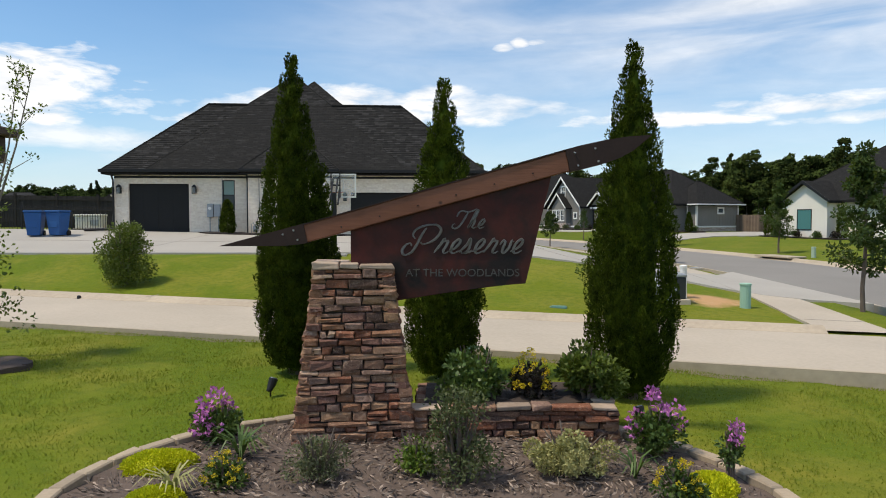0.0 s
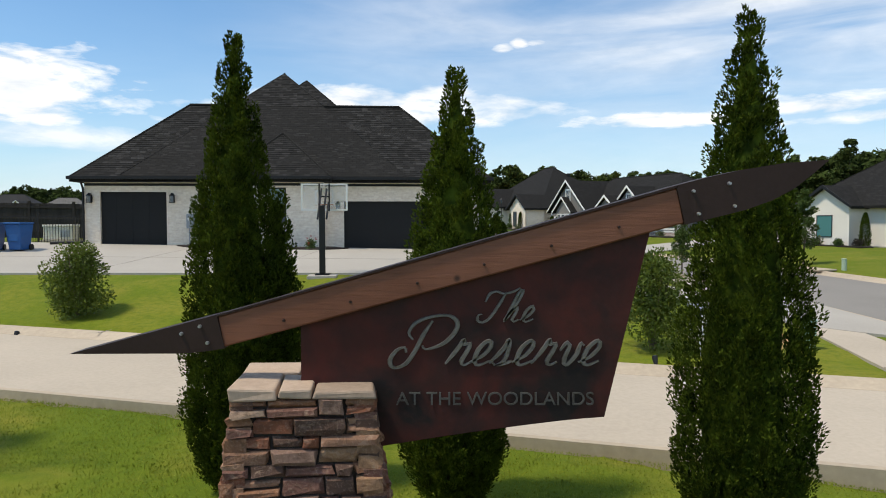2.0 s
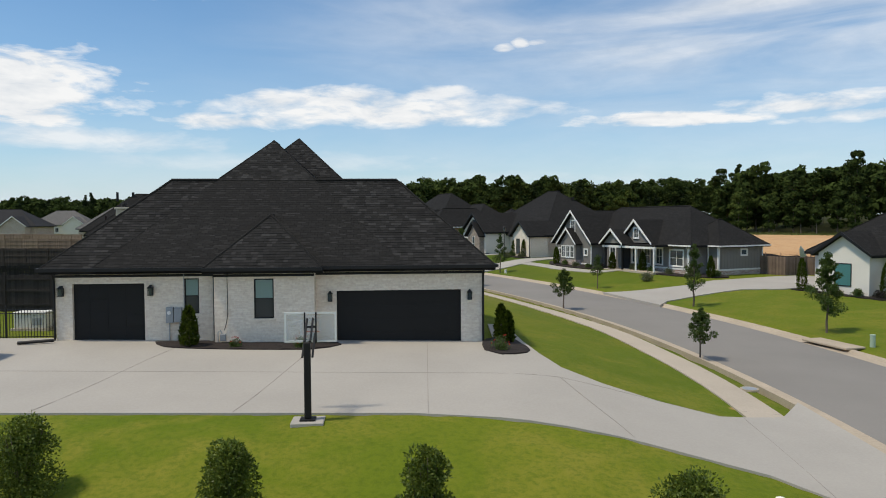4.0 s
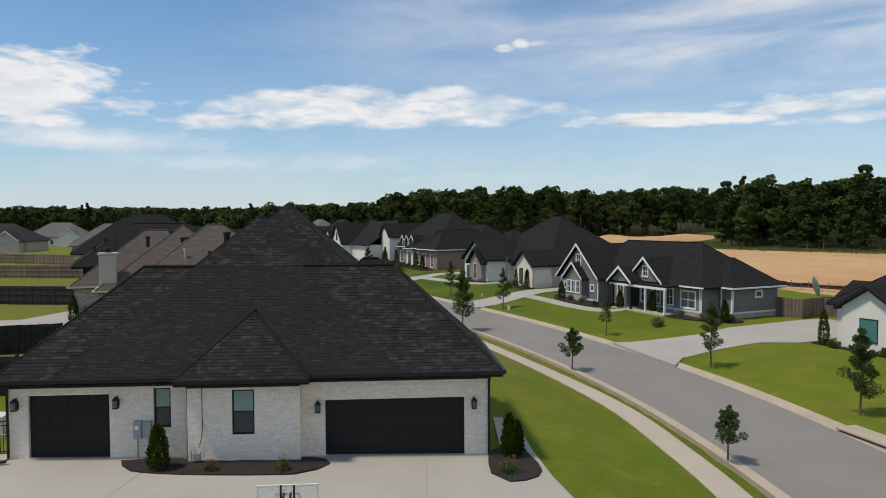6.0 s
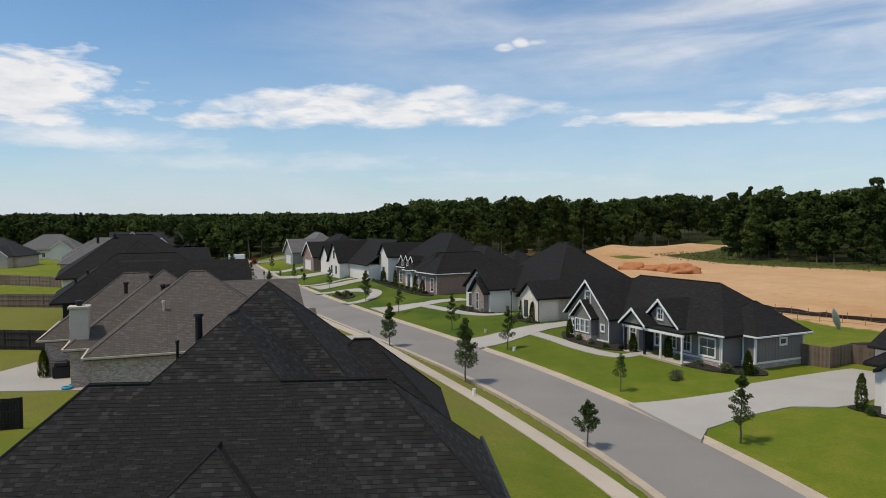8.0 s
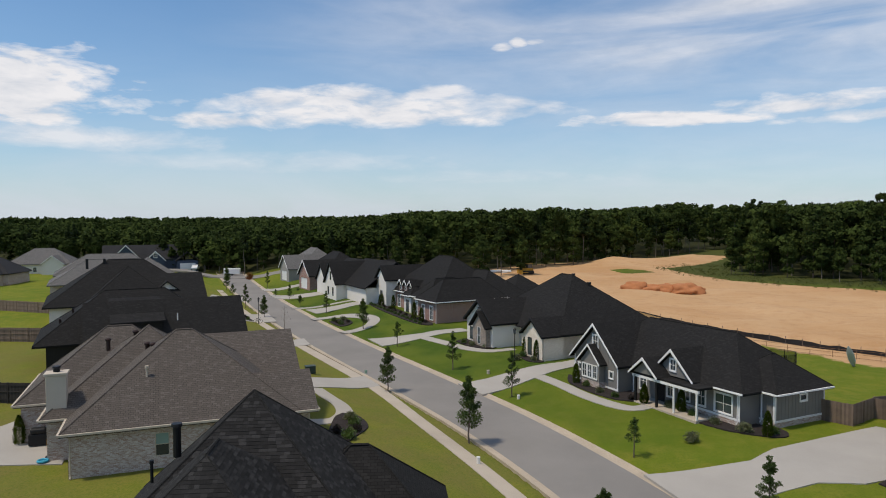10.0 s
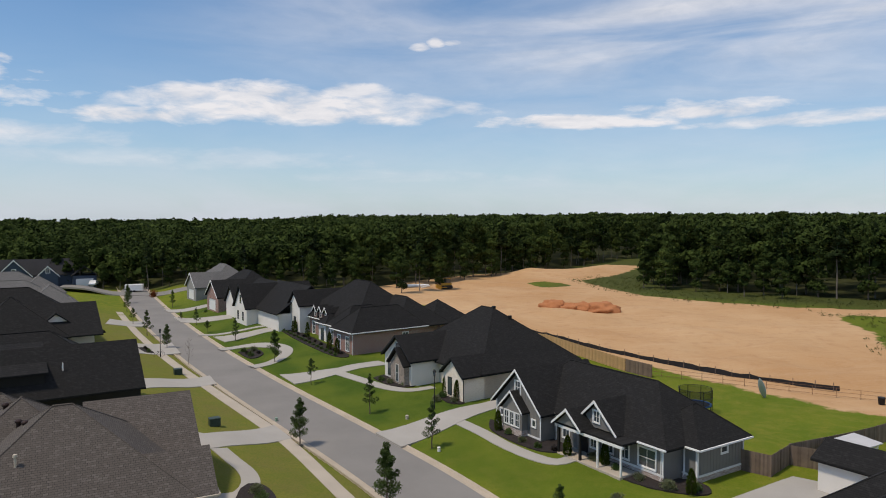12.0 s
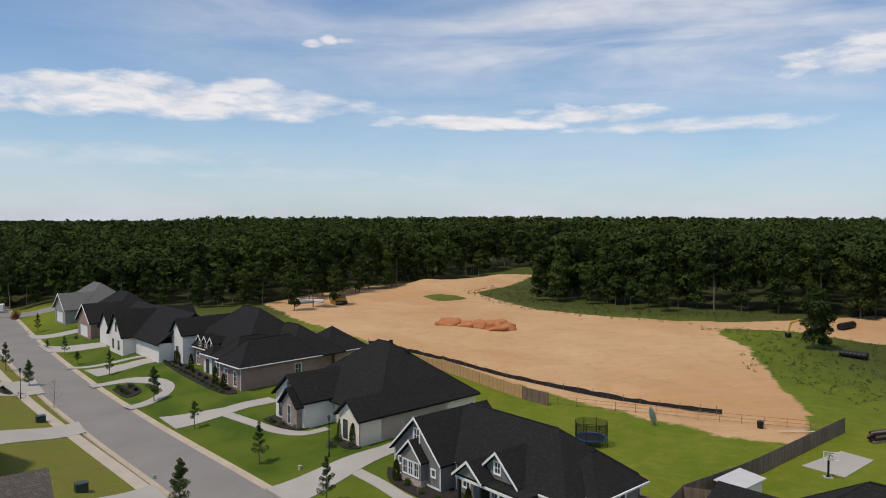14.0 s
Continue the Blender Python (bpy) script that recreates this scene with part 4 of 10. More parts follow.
def window(parent, m, w, h, frame_material, panes, cols=1, rows=2, bar=0.05, depth=0.10, name="window"):
    """A framed window; its own x runs along the wall, its face looks along -y, its sill is at z 0. panes: material or one a row from below."""
    bm = boxed((-w / 2, -w / 2 + bar, -0.02, depth, 0, h), (w / 2 - bar, w / 2, -0.02, depth, 0, h), (-w / 2 + bar, w / 2 - bar, -0.02, depth, 0, bar), (-w / 2 + bar, w / 2 - bar, -0.02, depth, h - bar, h))
    bmesh.ops.remove_doubles(bm, verts=bm.verts[:], dist=0.0005)
    iw, ih = w - 2 * bar, h - 2 * bar
    ob = part(name, bm, frame_material, parent)
    ob.matrix_basis = m
    for c in range(1, cols):
        x = -w / 2 + bar + iw * c / cols
        part("glazing_bar", boxed((x - 0.02, x + 0.02, -0.010, depth - 0.004, bar, h - bar)), frame_material, ob)
    for r in range(1, rows):
        z = bar + ih * r / rows
        part("glazing_bar", boxed((-w / 2 + bar, w / 2 - bar, -0.007, depth - 0.002, z - 0.02, z + 0.02)), frame_material, ob)
    for c in range(cols):
        for r in range(rows):
            p = panes[r] if isinstance(panes, (list, tuple)) else panes
            x, z = -w / 2 + bar + iw * c / cols, bar + ih * r / rows
            part("pane", boxed((x + 0.005, x + iw / cols - 0.005, 0.006, 0.024, z + 0.005, z + ih / rows - 0.005)), p, ob)
    return ob


def trimmed(parent, m, w, h, panes=None, cols=1, rows=2, casing=0.11):
    """A white window with broad casing boards round it."""
    ob = window(parent, m, w, h, WHITE, panes or PANE, cols, rows, 0.05)
    bm = boxed((-w / 2 - casing, -w / 2, -0.05, 0.02, -casing, h + casing), (w / 2, w / 2 + casing, -0.05, 0.02, -casing, h + casing), (-w / 2, w / 2, -0.05, 0.02, h, h + casing), (-w / 2, w / 2, -0.06, 0.02, -casing, 0))
    part("casing", bm, WHITE, ob)
    return ob


def garage_door(parent, x0, x1, y, z0, z1, material=None, rows=4, cols=8):
    """A sectional door with raised panels."""
    material = material or DOOR_BLACK
    ob = part("garage_door", boxed((x0, x1, y, y + 0.05, z0, z1)), material, parent)
    h, w = (z1 - z0) / rows, (x1 - x0) / cols
    for r in range(rows):
        part("door_section", boxed(*[(x0 + c * w + 0.07, x0 + (c + 1) * w - 0.07, y - 0.018, y + 0.01, z0 + r * h + 0.08, z0 + (r + 1) * h - 0.08) for c in range(cols)],
                                   (x0 + 0.01, x1 - 0.01, y - 0.008, y + 0.01, z0 + r * h + 0.012, z0 + (r + 1) * h - 0.012)), material, ob)
    return ob


def gutter(parent, pts, material, name="gutter", w=0.12, h=0.13):
    """A square gutter and fascia along eave points."""
    bm = bmesh.new()
    for a, b in zip(pts, pts[1:]):
        a, b = Vector(a), Vector(b)
        d = (b - a).normalized()
        n = Vector((d.y, -d.x, 0)) * w
        q = [a, b, b + n, a + n]
        lo, hi = [bm.verts.new(p - Vector((0, 0, h))) for p in q], [bm.verts.new(p) for p in q]
        for f in (lo[::-1], hi):
            bm.faces.new(f)
        for i in range(4):
            bm.faces.new((lo[i], lo[(i + 1) % 4], hi[(i + 1) % 4], hi[i]))
    return part(name, bm, material, parent)


def downspout(parent, x, y, z0, z1, material=None, reach=0.35):
    bm = bmesh.new()
    tube(bm, [(x, y - reach, z1), (x, y - 0.06, z1 - 0.35), (x, y - 0.06, z0 + 0.15), (x, y - 0.22, z0 + 0.03)], 0.045, 6)
    return part("downspout", bm, material or BLACK, parent)


def lantern(parent, x, y, z):
    """A black coach lantern on a bracket with glass sides."""
    ob = part("wall_lantern", boxed((x - 0.06, x + 0.06, y - 0.03, y, z - 0.14, z + 0.12), (x - 0.02, x + 0.02, y - 0.16, y, z + 0.20, z + 0.24), (x - 0.085, x + 0.085, y - 0.26, y - 0.09, z - 0.16, z - 0.13),
                                     (x - 0.085, x - 0.07, y - 0.26, y - 0.245, z - 0.13, z + 0.13), (x + 0.07, x + 0.085, y - 0.26, y - 0.245, z - 0.13, z + 0.13),
                                     (x - 0.085, x - 0.07, y - 0.105, y - 0.09, z - 0.13, z + 0.13), (x + 0.07, x + 0.085, y - 0.105, y - 0.09, z - 0.13, z + 0.13)), BLACK, parent)
    cap = bmesh.new()
    bmesh.ops.create_cone(cap, segments=4, radius1=0.15, radius2=0.03, depth=0.12, cap_ends=True, matrix=pose(x, y - 0.175, z + 0.19, 0, 0, 45))
    part("lantern_cap", cap, BLACK, ob)
    g = boxed((x - 0.06, x + 0.06, y - 0.235, y - 0.115, z - 0.125, z + 0.125))
    part("lantern_glass", g, PANE, ob)
    return ob


# -- the near house, in its own frame: x along its garage front, y back --
def near_house():
    h = thing("house", pose(-15.1, 30.6, 0, 0, 0, 5.2), "single-storey limewashed brick house with black shingle roof and black garage doors", "house")
    B, Z0, ZE = BRICK_WHITE, -0.9, 2.85
    # left wing, middle block, right wing
    shell(h, 0, 6.05, 0, 8, Z0, ZE - 0.05, B, {"f": [(0.62, 3.30, -0.05, 2.25), (4.80, 5.36, 1.05, 2.42)]})
    shell(h, 6.05, 9.85, -0.5, 7.9, Z0, ZE - 0.05, B, {"f": [(7.55, 8.3, 0.88, 2.42)]})
    shell(h, 9.85, 16.55, 0.02, 8, Z0, ZE - 0.05, B, {"f": [(10.66, 15.62, -0.36, 1.86)]})
    shell(h, 2.2, 15.4, 8.0, 16.6, Z0, ZE - 0.25, B)
    part("soldier_course", boxed((0.5, 3.42, -0.012, 0.1, 2.25, 2.33)), B, h)
    part("soldier_course", boxed((10.54, 15.74, 0.008, 0.12, 1.86, 1.94)), B, h)
    garage_door(h, 0.62, 3.30, 0.13, -0.05, 2.25, cols=4)
    garage_door(h, 10.66, 15.62, 0.15, -0.36, 1.86, cols=8)
    window(h, pose(5.08, 0.06, 1.05), 0.56, 1.37, BLACK, [SCREEN, BLIND], 1, 2, 0.045)
    window(h, pose(7.925, -0.44, 0.88), 0.75, 1.54, BLACK, [SCREEN, BLIND], 1, 2, 0.05)
    part("sill", bevelled(boxed((7.48, 8.37, -0.56, -0.38, 0.80, 0.88)), 0.008, 1), B, h)
    part("sill", bevelled(boxed((4.75, 5.41, -0.06, 0.1, 0.97, 1.05)), 0.008, 1), B, h)
    # roofs
    p = 0.93
    R = SHINGLE_BLACK
    k, peak = 3.82, Vector((7.45, 5.50, ZE + 5.51))
    ra = hip_roof(h, -0.42, 16.95, -0.42, 7.22, ZE, p, R, caps=False)
    hip_roof(h, 1.53, 13.37, -0.42, 13.0, ZE + 0.02, p, R, caps=False)
    rc = hip_roof(h, 1.40, 14.52, 4.32, 17.44, ZE + 0.01, 0.95, R)
    hip_roof(h, 8.0, 16.0, 9.1, 16.3, ZE - 0.01, p, R)
    zr = ZE + k * p + 0.02
    for a, b, r in (((-0.40, -0.40, ZE), (3.40, 3.40, zr), 0.05), ((16.93, -0.40, ZE), (13.13, 3.40, zr), 0.05), ((-0.40, 7.2, ZE), (3.40, 3.40, zr), 0.05), ((16.93, 7.2, ZE), (13.13, 3.40, zr), 0.05),
                    ((3.40, 3.40, zr), (5.32, 3.40, zr), 0.075), ((9.58, 3.40, zr), (13.13, 3.40, zr), 0.075), ((5.32, 3.40, zr), tuple(peak), 0.035), ((9.58, 3.40, zr), tuple(peak), 0.035), (tuple(peak), (7.45, 7.1, peak.z), 0.06)):
        c = bmesh.new()
        tube(c, [a, b], r, 6)
        part("ridge_cap", c, R, ra)
    # laminated shingles, course by course
    zq = ZE + 5.51
    B0, B1, B2, B3 = (1.53, -0.42, ZE + 0.02), (13.37, -0.42, ZE + 0.02), (13.37, 13.0, ZE + 0.02), (1.53, 13.0, ZE + 0.02)
    P1, P2 = (7.45, 5.50, zq), (7.45, 7.08, zq)
    C0, C1, C2, C3, CP = (1.40, 4.32, ZE), (14.52, 4.32, ZE), (14.52, 17.44, ZE), (1.40, 17.44, ZE), (7.96, 10.88, ZE + 6.24)
    single = shingles(ra, [(-0.42, -0.42, ZE), (16.95, -0.42, ZE), (13.13, 3.40, ZE + 3.553), (3.40, 3.40, ZE + 3.553)], 0.012, 300)
    for poly in ([(5.33, 3.40, ZE + 3.553), (9.57, 3.40, ZE + 3.553), P1], [(-0.42, 7.22, ZE), (-0.42, -0.42, ZE), (3.40, 3.40, ZE + 3.553)], [(16.95, -0.42, ZE), (16.95, 7.22, ZE), (13.13, 3.40, ZE + 3.553)],
                 [B3, B0, P1, P2], [B1, B2, P2, P1], [C0, C1, CP], [C1, C2, CP], [C3, C0, CP], [C2, C3, CP]):
        shingles(ra, poly, 0.024)
    sm = bmesh.new()
    pts = [(5.72, -0.95, ZE), (10.2, -0.95, ZE), (10.2, 1.2, ZE), (5.72, 1.2, ZE), (7.96, 1.25, ZE + 2.04), (7.96, 2.0, ZE + 2.04)]
    v = [sm.verts.new(q) for q in pts] + [sm.verts.new((x, y, ZE - 0.2)) for x, y, _ in pts[:4]]
    for f in ((0, 1, 4), (1, 2, 5, 4), (3, 0, 4, 5), (0, 6, 7, 1), (1, 7, 8, 2), (3, 9, 6, 0), (6, 9, 8, 7), (2, 8, 9, 3), (2, 3, 5)):
        sm.faces.new([v[i] for i in f])
    bmesh.ops.recalc_face_normals(sm, faces=sm.faces[:])
    small = part("roof", sm, R, h)
    cap = bmesh.new()
    for c in ((5.75, -0.93, ZE), (10.17, -0.93, ZE), (7.96, 2.0, ZE + 2.04)):
        tube(cap, [c, (7.96, 1.25, ZE + 2.04)], 0.055, 6)
    part("ridge_cap", cap, R, small)
    shingles(small, [(5.72, -0.95, ZE), (10.2, -0.95, ZE), (7.96, 1.25, ZE + 2.04)], 0.012)
    gutter(h, [(-0.42, -0.42, ZE + 0.03), (5.72, -0.42, ZE + 0.03)], BLACK)
    gutter(h, [(5.72, -0.95, ZE + 0.03), (10.2, -0.95, ZE + 0.03)], BLACK)
    gutter(h, [(10.2, -0.42, ZE + 0.03), (16.95, -0.42, ZE + 0.03)], BLACK)
    gutter(h, [(16.95, -0.42, ZE + 0.03), (16.95, 8.02, ZE + 0.03)], BLACK)
    gutter(h, [(-0.42, 8.02, ZE + 0.03), (-0.42, -0.42, ZE + 0.03)], BLACK)
    part("frieze", boxed((0, 6.05, -0.02, 0, 2.50, 2.6), (6.05, 9.85, -0.52, -0.5, 2.50, 2.6), (9.85, 16.55, 0.0, 0.02, 2.50, 2.6)), BLACK, h)
    downspout(h, 5.95, 0, -0.1, ZE - 0.1)
    downspout(h, 16.5, 0.0, -0.35, ZE - 0.1)
    downspout(h, -0.03, 0.0, 0.0, ZE - 0.1)
    for x, y, z in ((0.26, 0, 1.95), (3.58, 0, 1.95), (10.42, 0.02, 1.62), (15.95, 0.02, 1.62)):
        lantern(h, x, y, z)
    # meter cabinet, conduits, gas meter
    m = part("meter_box", bevelled(boxed((4.15, 4.42, -0.2, 0, 0.72, 1.32), (4.44, 4.72, -0.17, 0, 0.74, 1.3)), 0.01, 1), STEEL, h, "grey electric meter cabinet")
    dial = bmesh.new()
    bmesh.ops.create_cone(dial, segments=16, radius1=0.075, radius2=0.07, depth=0.07, cap_ends=True, matrix=pose(4.28, -0.22, 1.12, 90))
    part("meter_dial", dial, WHITE, m)
    pipes = bmesh.new()
    tube(pipes, [(4.24, -0.05, -0.1), (4.24, -0.05, 0.74)], 0.025, 6)
    tube(pipes, [(4.62, -0.05, -0.1), (4.62, -0.05, 0.74)], 0.02, 6)
    tube(pipes, [(4.76, -0.03, 0.95), (4.80, -0.03, 1.2), (4.80, -0.03, 2.6)], 0.015, 6)
    part("conduit", pipes, STEEL, m)
    w = bmesh.new()
    tube(w, [(6.55, -0.53, 2.65), (6.56, -0.53, 1.1), (6.5, -0.53, 0.7), (6.42, -0.53, 0.45)], 0.012, 5)
    part("cable", w, BLACK, h)
    g = part("gas_meter", bevelled(boxed((6.28, 6.50, -0.68, -0.54, 0.05, 0.32)), 0.02, 2), STEEL, h, "grey gas meter on the wall")
    t = bmesh.new()
    tube(t, [(6.2, -0.6, -0.15), (6.2, -0.6, 0.4), (6.3, -0.6, 0.46), (6.36, -0.6, 0.3)], 0.018, 6)
    part("gas_pipe", t, STEEL, g)
    # roof vents near the peak
    for x, y, z, r, hh in ((4.75, 11.6, 6.6, 0.16, 1.3), (4.3, 9.9, 6.2, 0.06, 0.8)):
        v = bmesh.new()
        bmesh.ops.create_cone(v, segments=12, radius1=r, radius2=r, depth=hh, cap_ends=True, matrix=pose(x, y, z + hh / 2 - 0.3))
        bmesh.ops.create_cone(v, segments=12, radius1=r * 1.45, radius2=r * 1.3, depth=0.12, cap_ends=True, matrix=pose(x, y, z + hh - 0.3))
        part("roof_vent", v, BLACK, h, "black metal flue")
    return h


near_house()


# -- the grey house across the street: x towards the entrance, y away from the street --
def grey_house():
    h = thing("house", pose(12.46, 85.04, -0.5, 0, 0, -63.6), "slate-grey board-and-batten house with white trim and black roof", "house")
    G, Z0, ZE, R = GREY_SIDING, -0.8, 2.72, SHINGLE_BLACK
    p = 0.78
    # gabled front wing with a bay
    shell(h, 0, 6.6, 0, 9, Z0, ZE, G, {"f": []})
    gp = 0.98
    gable_end(h, 0, 6.6, 0.0, ZE, gp, G)
    gable_roof(h, -0.35, 6.95, -0.4, 9.0, ZE - 0.1, gp, R)
    rake(h, -0.38, 6.98, -0.4, ZE - 0.08, gp, w=0.19)
    trimmed(h, pose(3.3, -0.03, 3.9), 0.75, 1.15, None, 2, 2)
    for x in (0.95, 5.65):
        trimmed(h, pose(x, -0.03, 1.3), 0.5, 0.6, None, 1, 1)
    shell(h, 1.9, 4.7, -0.7, 0.1, 0.75, 2.55, G, name="bay_wall")
    part("bay_base", boxed((1.88, 4.72, -0.72, 0.1, Z0, 0.75)), BRICK_GREYED, h, "pale brick plinth")
    gable_end(h, 1.9, 4.7, -0.7, 2.55, 1.0, G, name="bay_gable")
    gable_roof(h, 1.55, 5.05, -1.0, 2.0, 2.5, 1.0, R, thick=0.14, name="bay_roof")
    rake(h, 1.52, 5.08, -1.0, 2.53, 1.0, w=0.17)
    for x in (2.5, 3.3, 4.1):
        trimmed(h, pose(x, -0.73, 1.0), 0.62, 1.25, None, 2, 2, 0.07)
    # middle with porch
    shell(h, 6.6, 12.3, 1.6, 9, Z0, ZE, G)
    trimmed(h, pose(8.2, 1.57, 0.7), 0.85, 1.5, None, 2, 2)
    part("door", bevelled(boxed((9.9, 10.9, 1.5, 1.6, 0.1, 2.2)), 0.02, 1), DOOR_BLACK, h, "black front door")
    trimmed(h, pose(11.6, 1.57, 0.75), 0.7, 1.5, None, 2, 2)
    part("porch_floor", bevelled(boxed((8.9, 16.5, -0.5, 1.6, Z0, 0.1)), 0.02, 1), CONCRETE, h)
    part("porch_roof", boxed((8.9, 16.6, -0.35, 2.6, 2.52, 2.70)), R, h)
    part("porch_beam", boxed((8.9, 16.6, -0.40, -0.22, 2.3, 2.52)), WHITE, h)
    gable_end(h, 9.2, 12.1, -0.45, 2.75, 0.85, G, name="porch_gable")
    gable_roof(h, 8.9, 12.4, -0.8, 3.2, 2.72, 0.85, R, thick=0.14, name="porch_gable_roof")
    rake(h, 8.87, 12.43, -0.8, 2.75, 0.85, w=0.2)
    for x, y in ((9.3, -0.3), (11.9, -0.3), (13.9, -0.3), (16.4, -0.3)):
        if x < 12:
            part("porch_post", bevelled(boxed((x - 0.1, x + 0.1, y - 0.1, y + 0.1, -0.2, 2.50)), 0.015, 1), BLACK, h, "dark timber porch post")
        else:
            part("porch_post", boxed((x - 0.07, x + 0.07, y - 0.07, y + 0.07, 0, 2.4)), WHITE, h)
    # right part with the big double window and the stepped end
    shell(h, 12.3, 18.8, 1.8, 10.5, Z0, ZE, G)
    for x in (13.2, 14.9):
        trimmed(h, pose(x, 1.77, 0.75), 0.85, 1.55, None, 2, 2)
    trimmed(h, pose(17.2, 1.77, 0.7), 1.7, 1.5, None, 2, 2)
    shell(h, 18.8, 20.2, 4.0, 9.9, Z0, ZE, G)
    part("plinth", boxed((12.28, 18.82, 1.77, 1.8, Z0, 0.35), (18.8, 20.23, 3.97, 4.0, Z0, 0.3), (20.2, 20.23, 4.0, 9.9, Z0, 0.3)), BRICK_GREYED, h, "pale brick plinth course")
    for q in ((12.28, 18.83, 1.75, 1.8, 0.35, 0.52), (18.8, 20.25, 3.95, 4.0, 0.3, 0.46), (20.2, 20.25, 4.0, 9.9, 0.3, 0.46), (-0.03, 0, 0, 9, 0.25, 0.42), (0, 6.63, -0.03, 0, 0.25, 0.42)):
        part("skirt_board", boxed(q), WHITE, h)
    trimmed(h, pose(20.23, 7.3, 1.75, 0, 0, 90), 0.75, 0.5, None, 1, 1)
    # corner boards
    for x, y in ((0.07, 0), (6.53, 0), (6.9, 1.6), (12.4, 1.8), (18.73, 1.8), (19.0, 4.0), (20.13, 4.0)):
        part("corner_board", boxed((x - 0.07, x + 0.07, y - 0.03, y + 0.02, 0.3, ZE)), WHITE, h)
    for y in (4.0, 9.76):
        part("corner_board", boxed((20.2, 20.23, y, y + 0.14, 0.3, ZE)), WHITE, h)
    part("batten", boxed(*[(x - 0.018, x + 0.018, y - 0.018, y, 0.4, ZE) for a, b, y in ((0.4, 6.5, 0), (6.8, 8.5, 1.6), (12.6, 18.7, 1.8), (19.1, 20.1, 4.0)) for x in np.arange(a, b, 0.4)],
                         *[(20.2, 20.218, y - 0.018, y + 0.018, 0.45, ZE) for y in np.arange(4.4, 9.8, 0.4)], *[(-0.018, 0, y - 0.018, y + 0.018, 0.4, ZE) for y in np.arange(0.4, 9, 0.4)],
                         *[(x - 0.018, x + 0.018, -0.018, 0, ZE, ZE + (3.3 - abs(x - 3.3)) * gp - 0.2) for x in np.arange(0.8, 6.2, 0.4)]), G, h, kind="stuff")
    # the broad main roof
    hip_roof(h, -0.8, 19.4, 1.35, 11.0, ZE, p, R)
    hip_roof(h, 14.5, 20.7, 3.6, 10.3, ZE - 0.03, p, R)
    gable_end(h, 10.4, 14.8, 0.9, ZE + 0.1, 0.95, G, name="dormer_wall")
    gable_roof(h, 10.1, 15.1, 0.55, 6.0, ZE + 0.05, 0.95, R, thick=0.16, name="dormer_roof")
    rake(h, 10.07, 15.13, 0.55, ZE + 0.08, 0.95, w=0.2)
    trimmed(h, pose(12.6, 0.87, 3.3), 0.65, 0.95, None, 2, 2)
    gutter(h, [(-0.4, 9, ZE - 0.1), (-0.35, -0.4, ZE - 0.1)], WHITE)
    gutter(h, [(16.6, 1.35, ZE), (19.4, 1.35, ZE)], WHITE)
    gutter(h, [(19.4, 3.6, ZE - 0.03), (20.7, 3.6, ZE - 0.03), (20.7, 10.3, ZE - 0.03)], WHITE)
    for x, y in ((6.95, 1.6), (18.6, 1.8), (19.0, 4.0)):
        downspout(h, x, y, 0.1, ZE - 0.05, WHITE, 0.25)
    return h


grey_house()


def white_wing(h, x0, x1, y0, y1, z0, ze, pitch, wall=None, roof=None, win=True, trim=None):
    """A gabled wing that looks along -y."""
    wall, roof = wall or WHITE_WALL, roof or SHINGLE_BLACK
    shell(h, x0, x1, y0, y1, z0, ze, wall)
    gable_end(h, x0, x1, y0, ze, pitch, wall)
    gable_roof(h, x0 - 0.35, x1 + 0.35, y0 - 0.35, y1, ze - 0.05, pitch, roof)
    rake(h, x0 - 0.37, x1 + 0.37, y0 - 0.35, ze - 0.03, pitch, trim or BLACK)


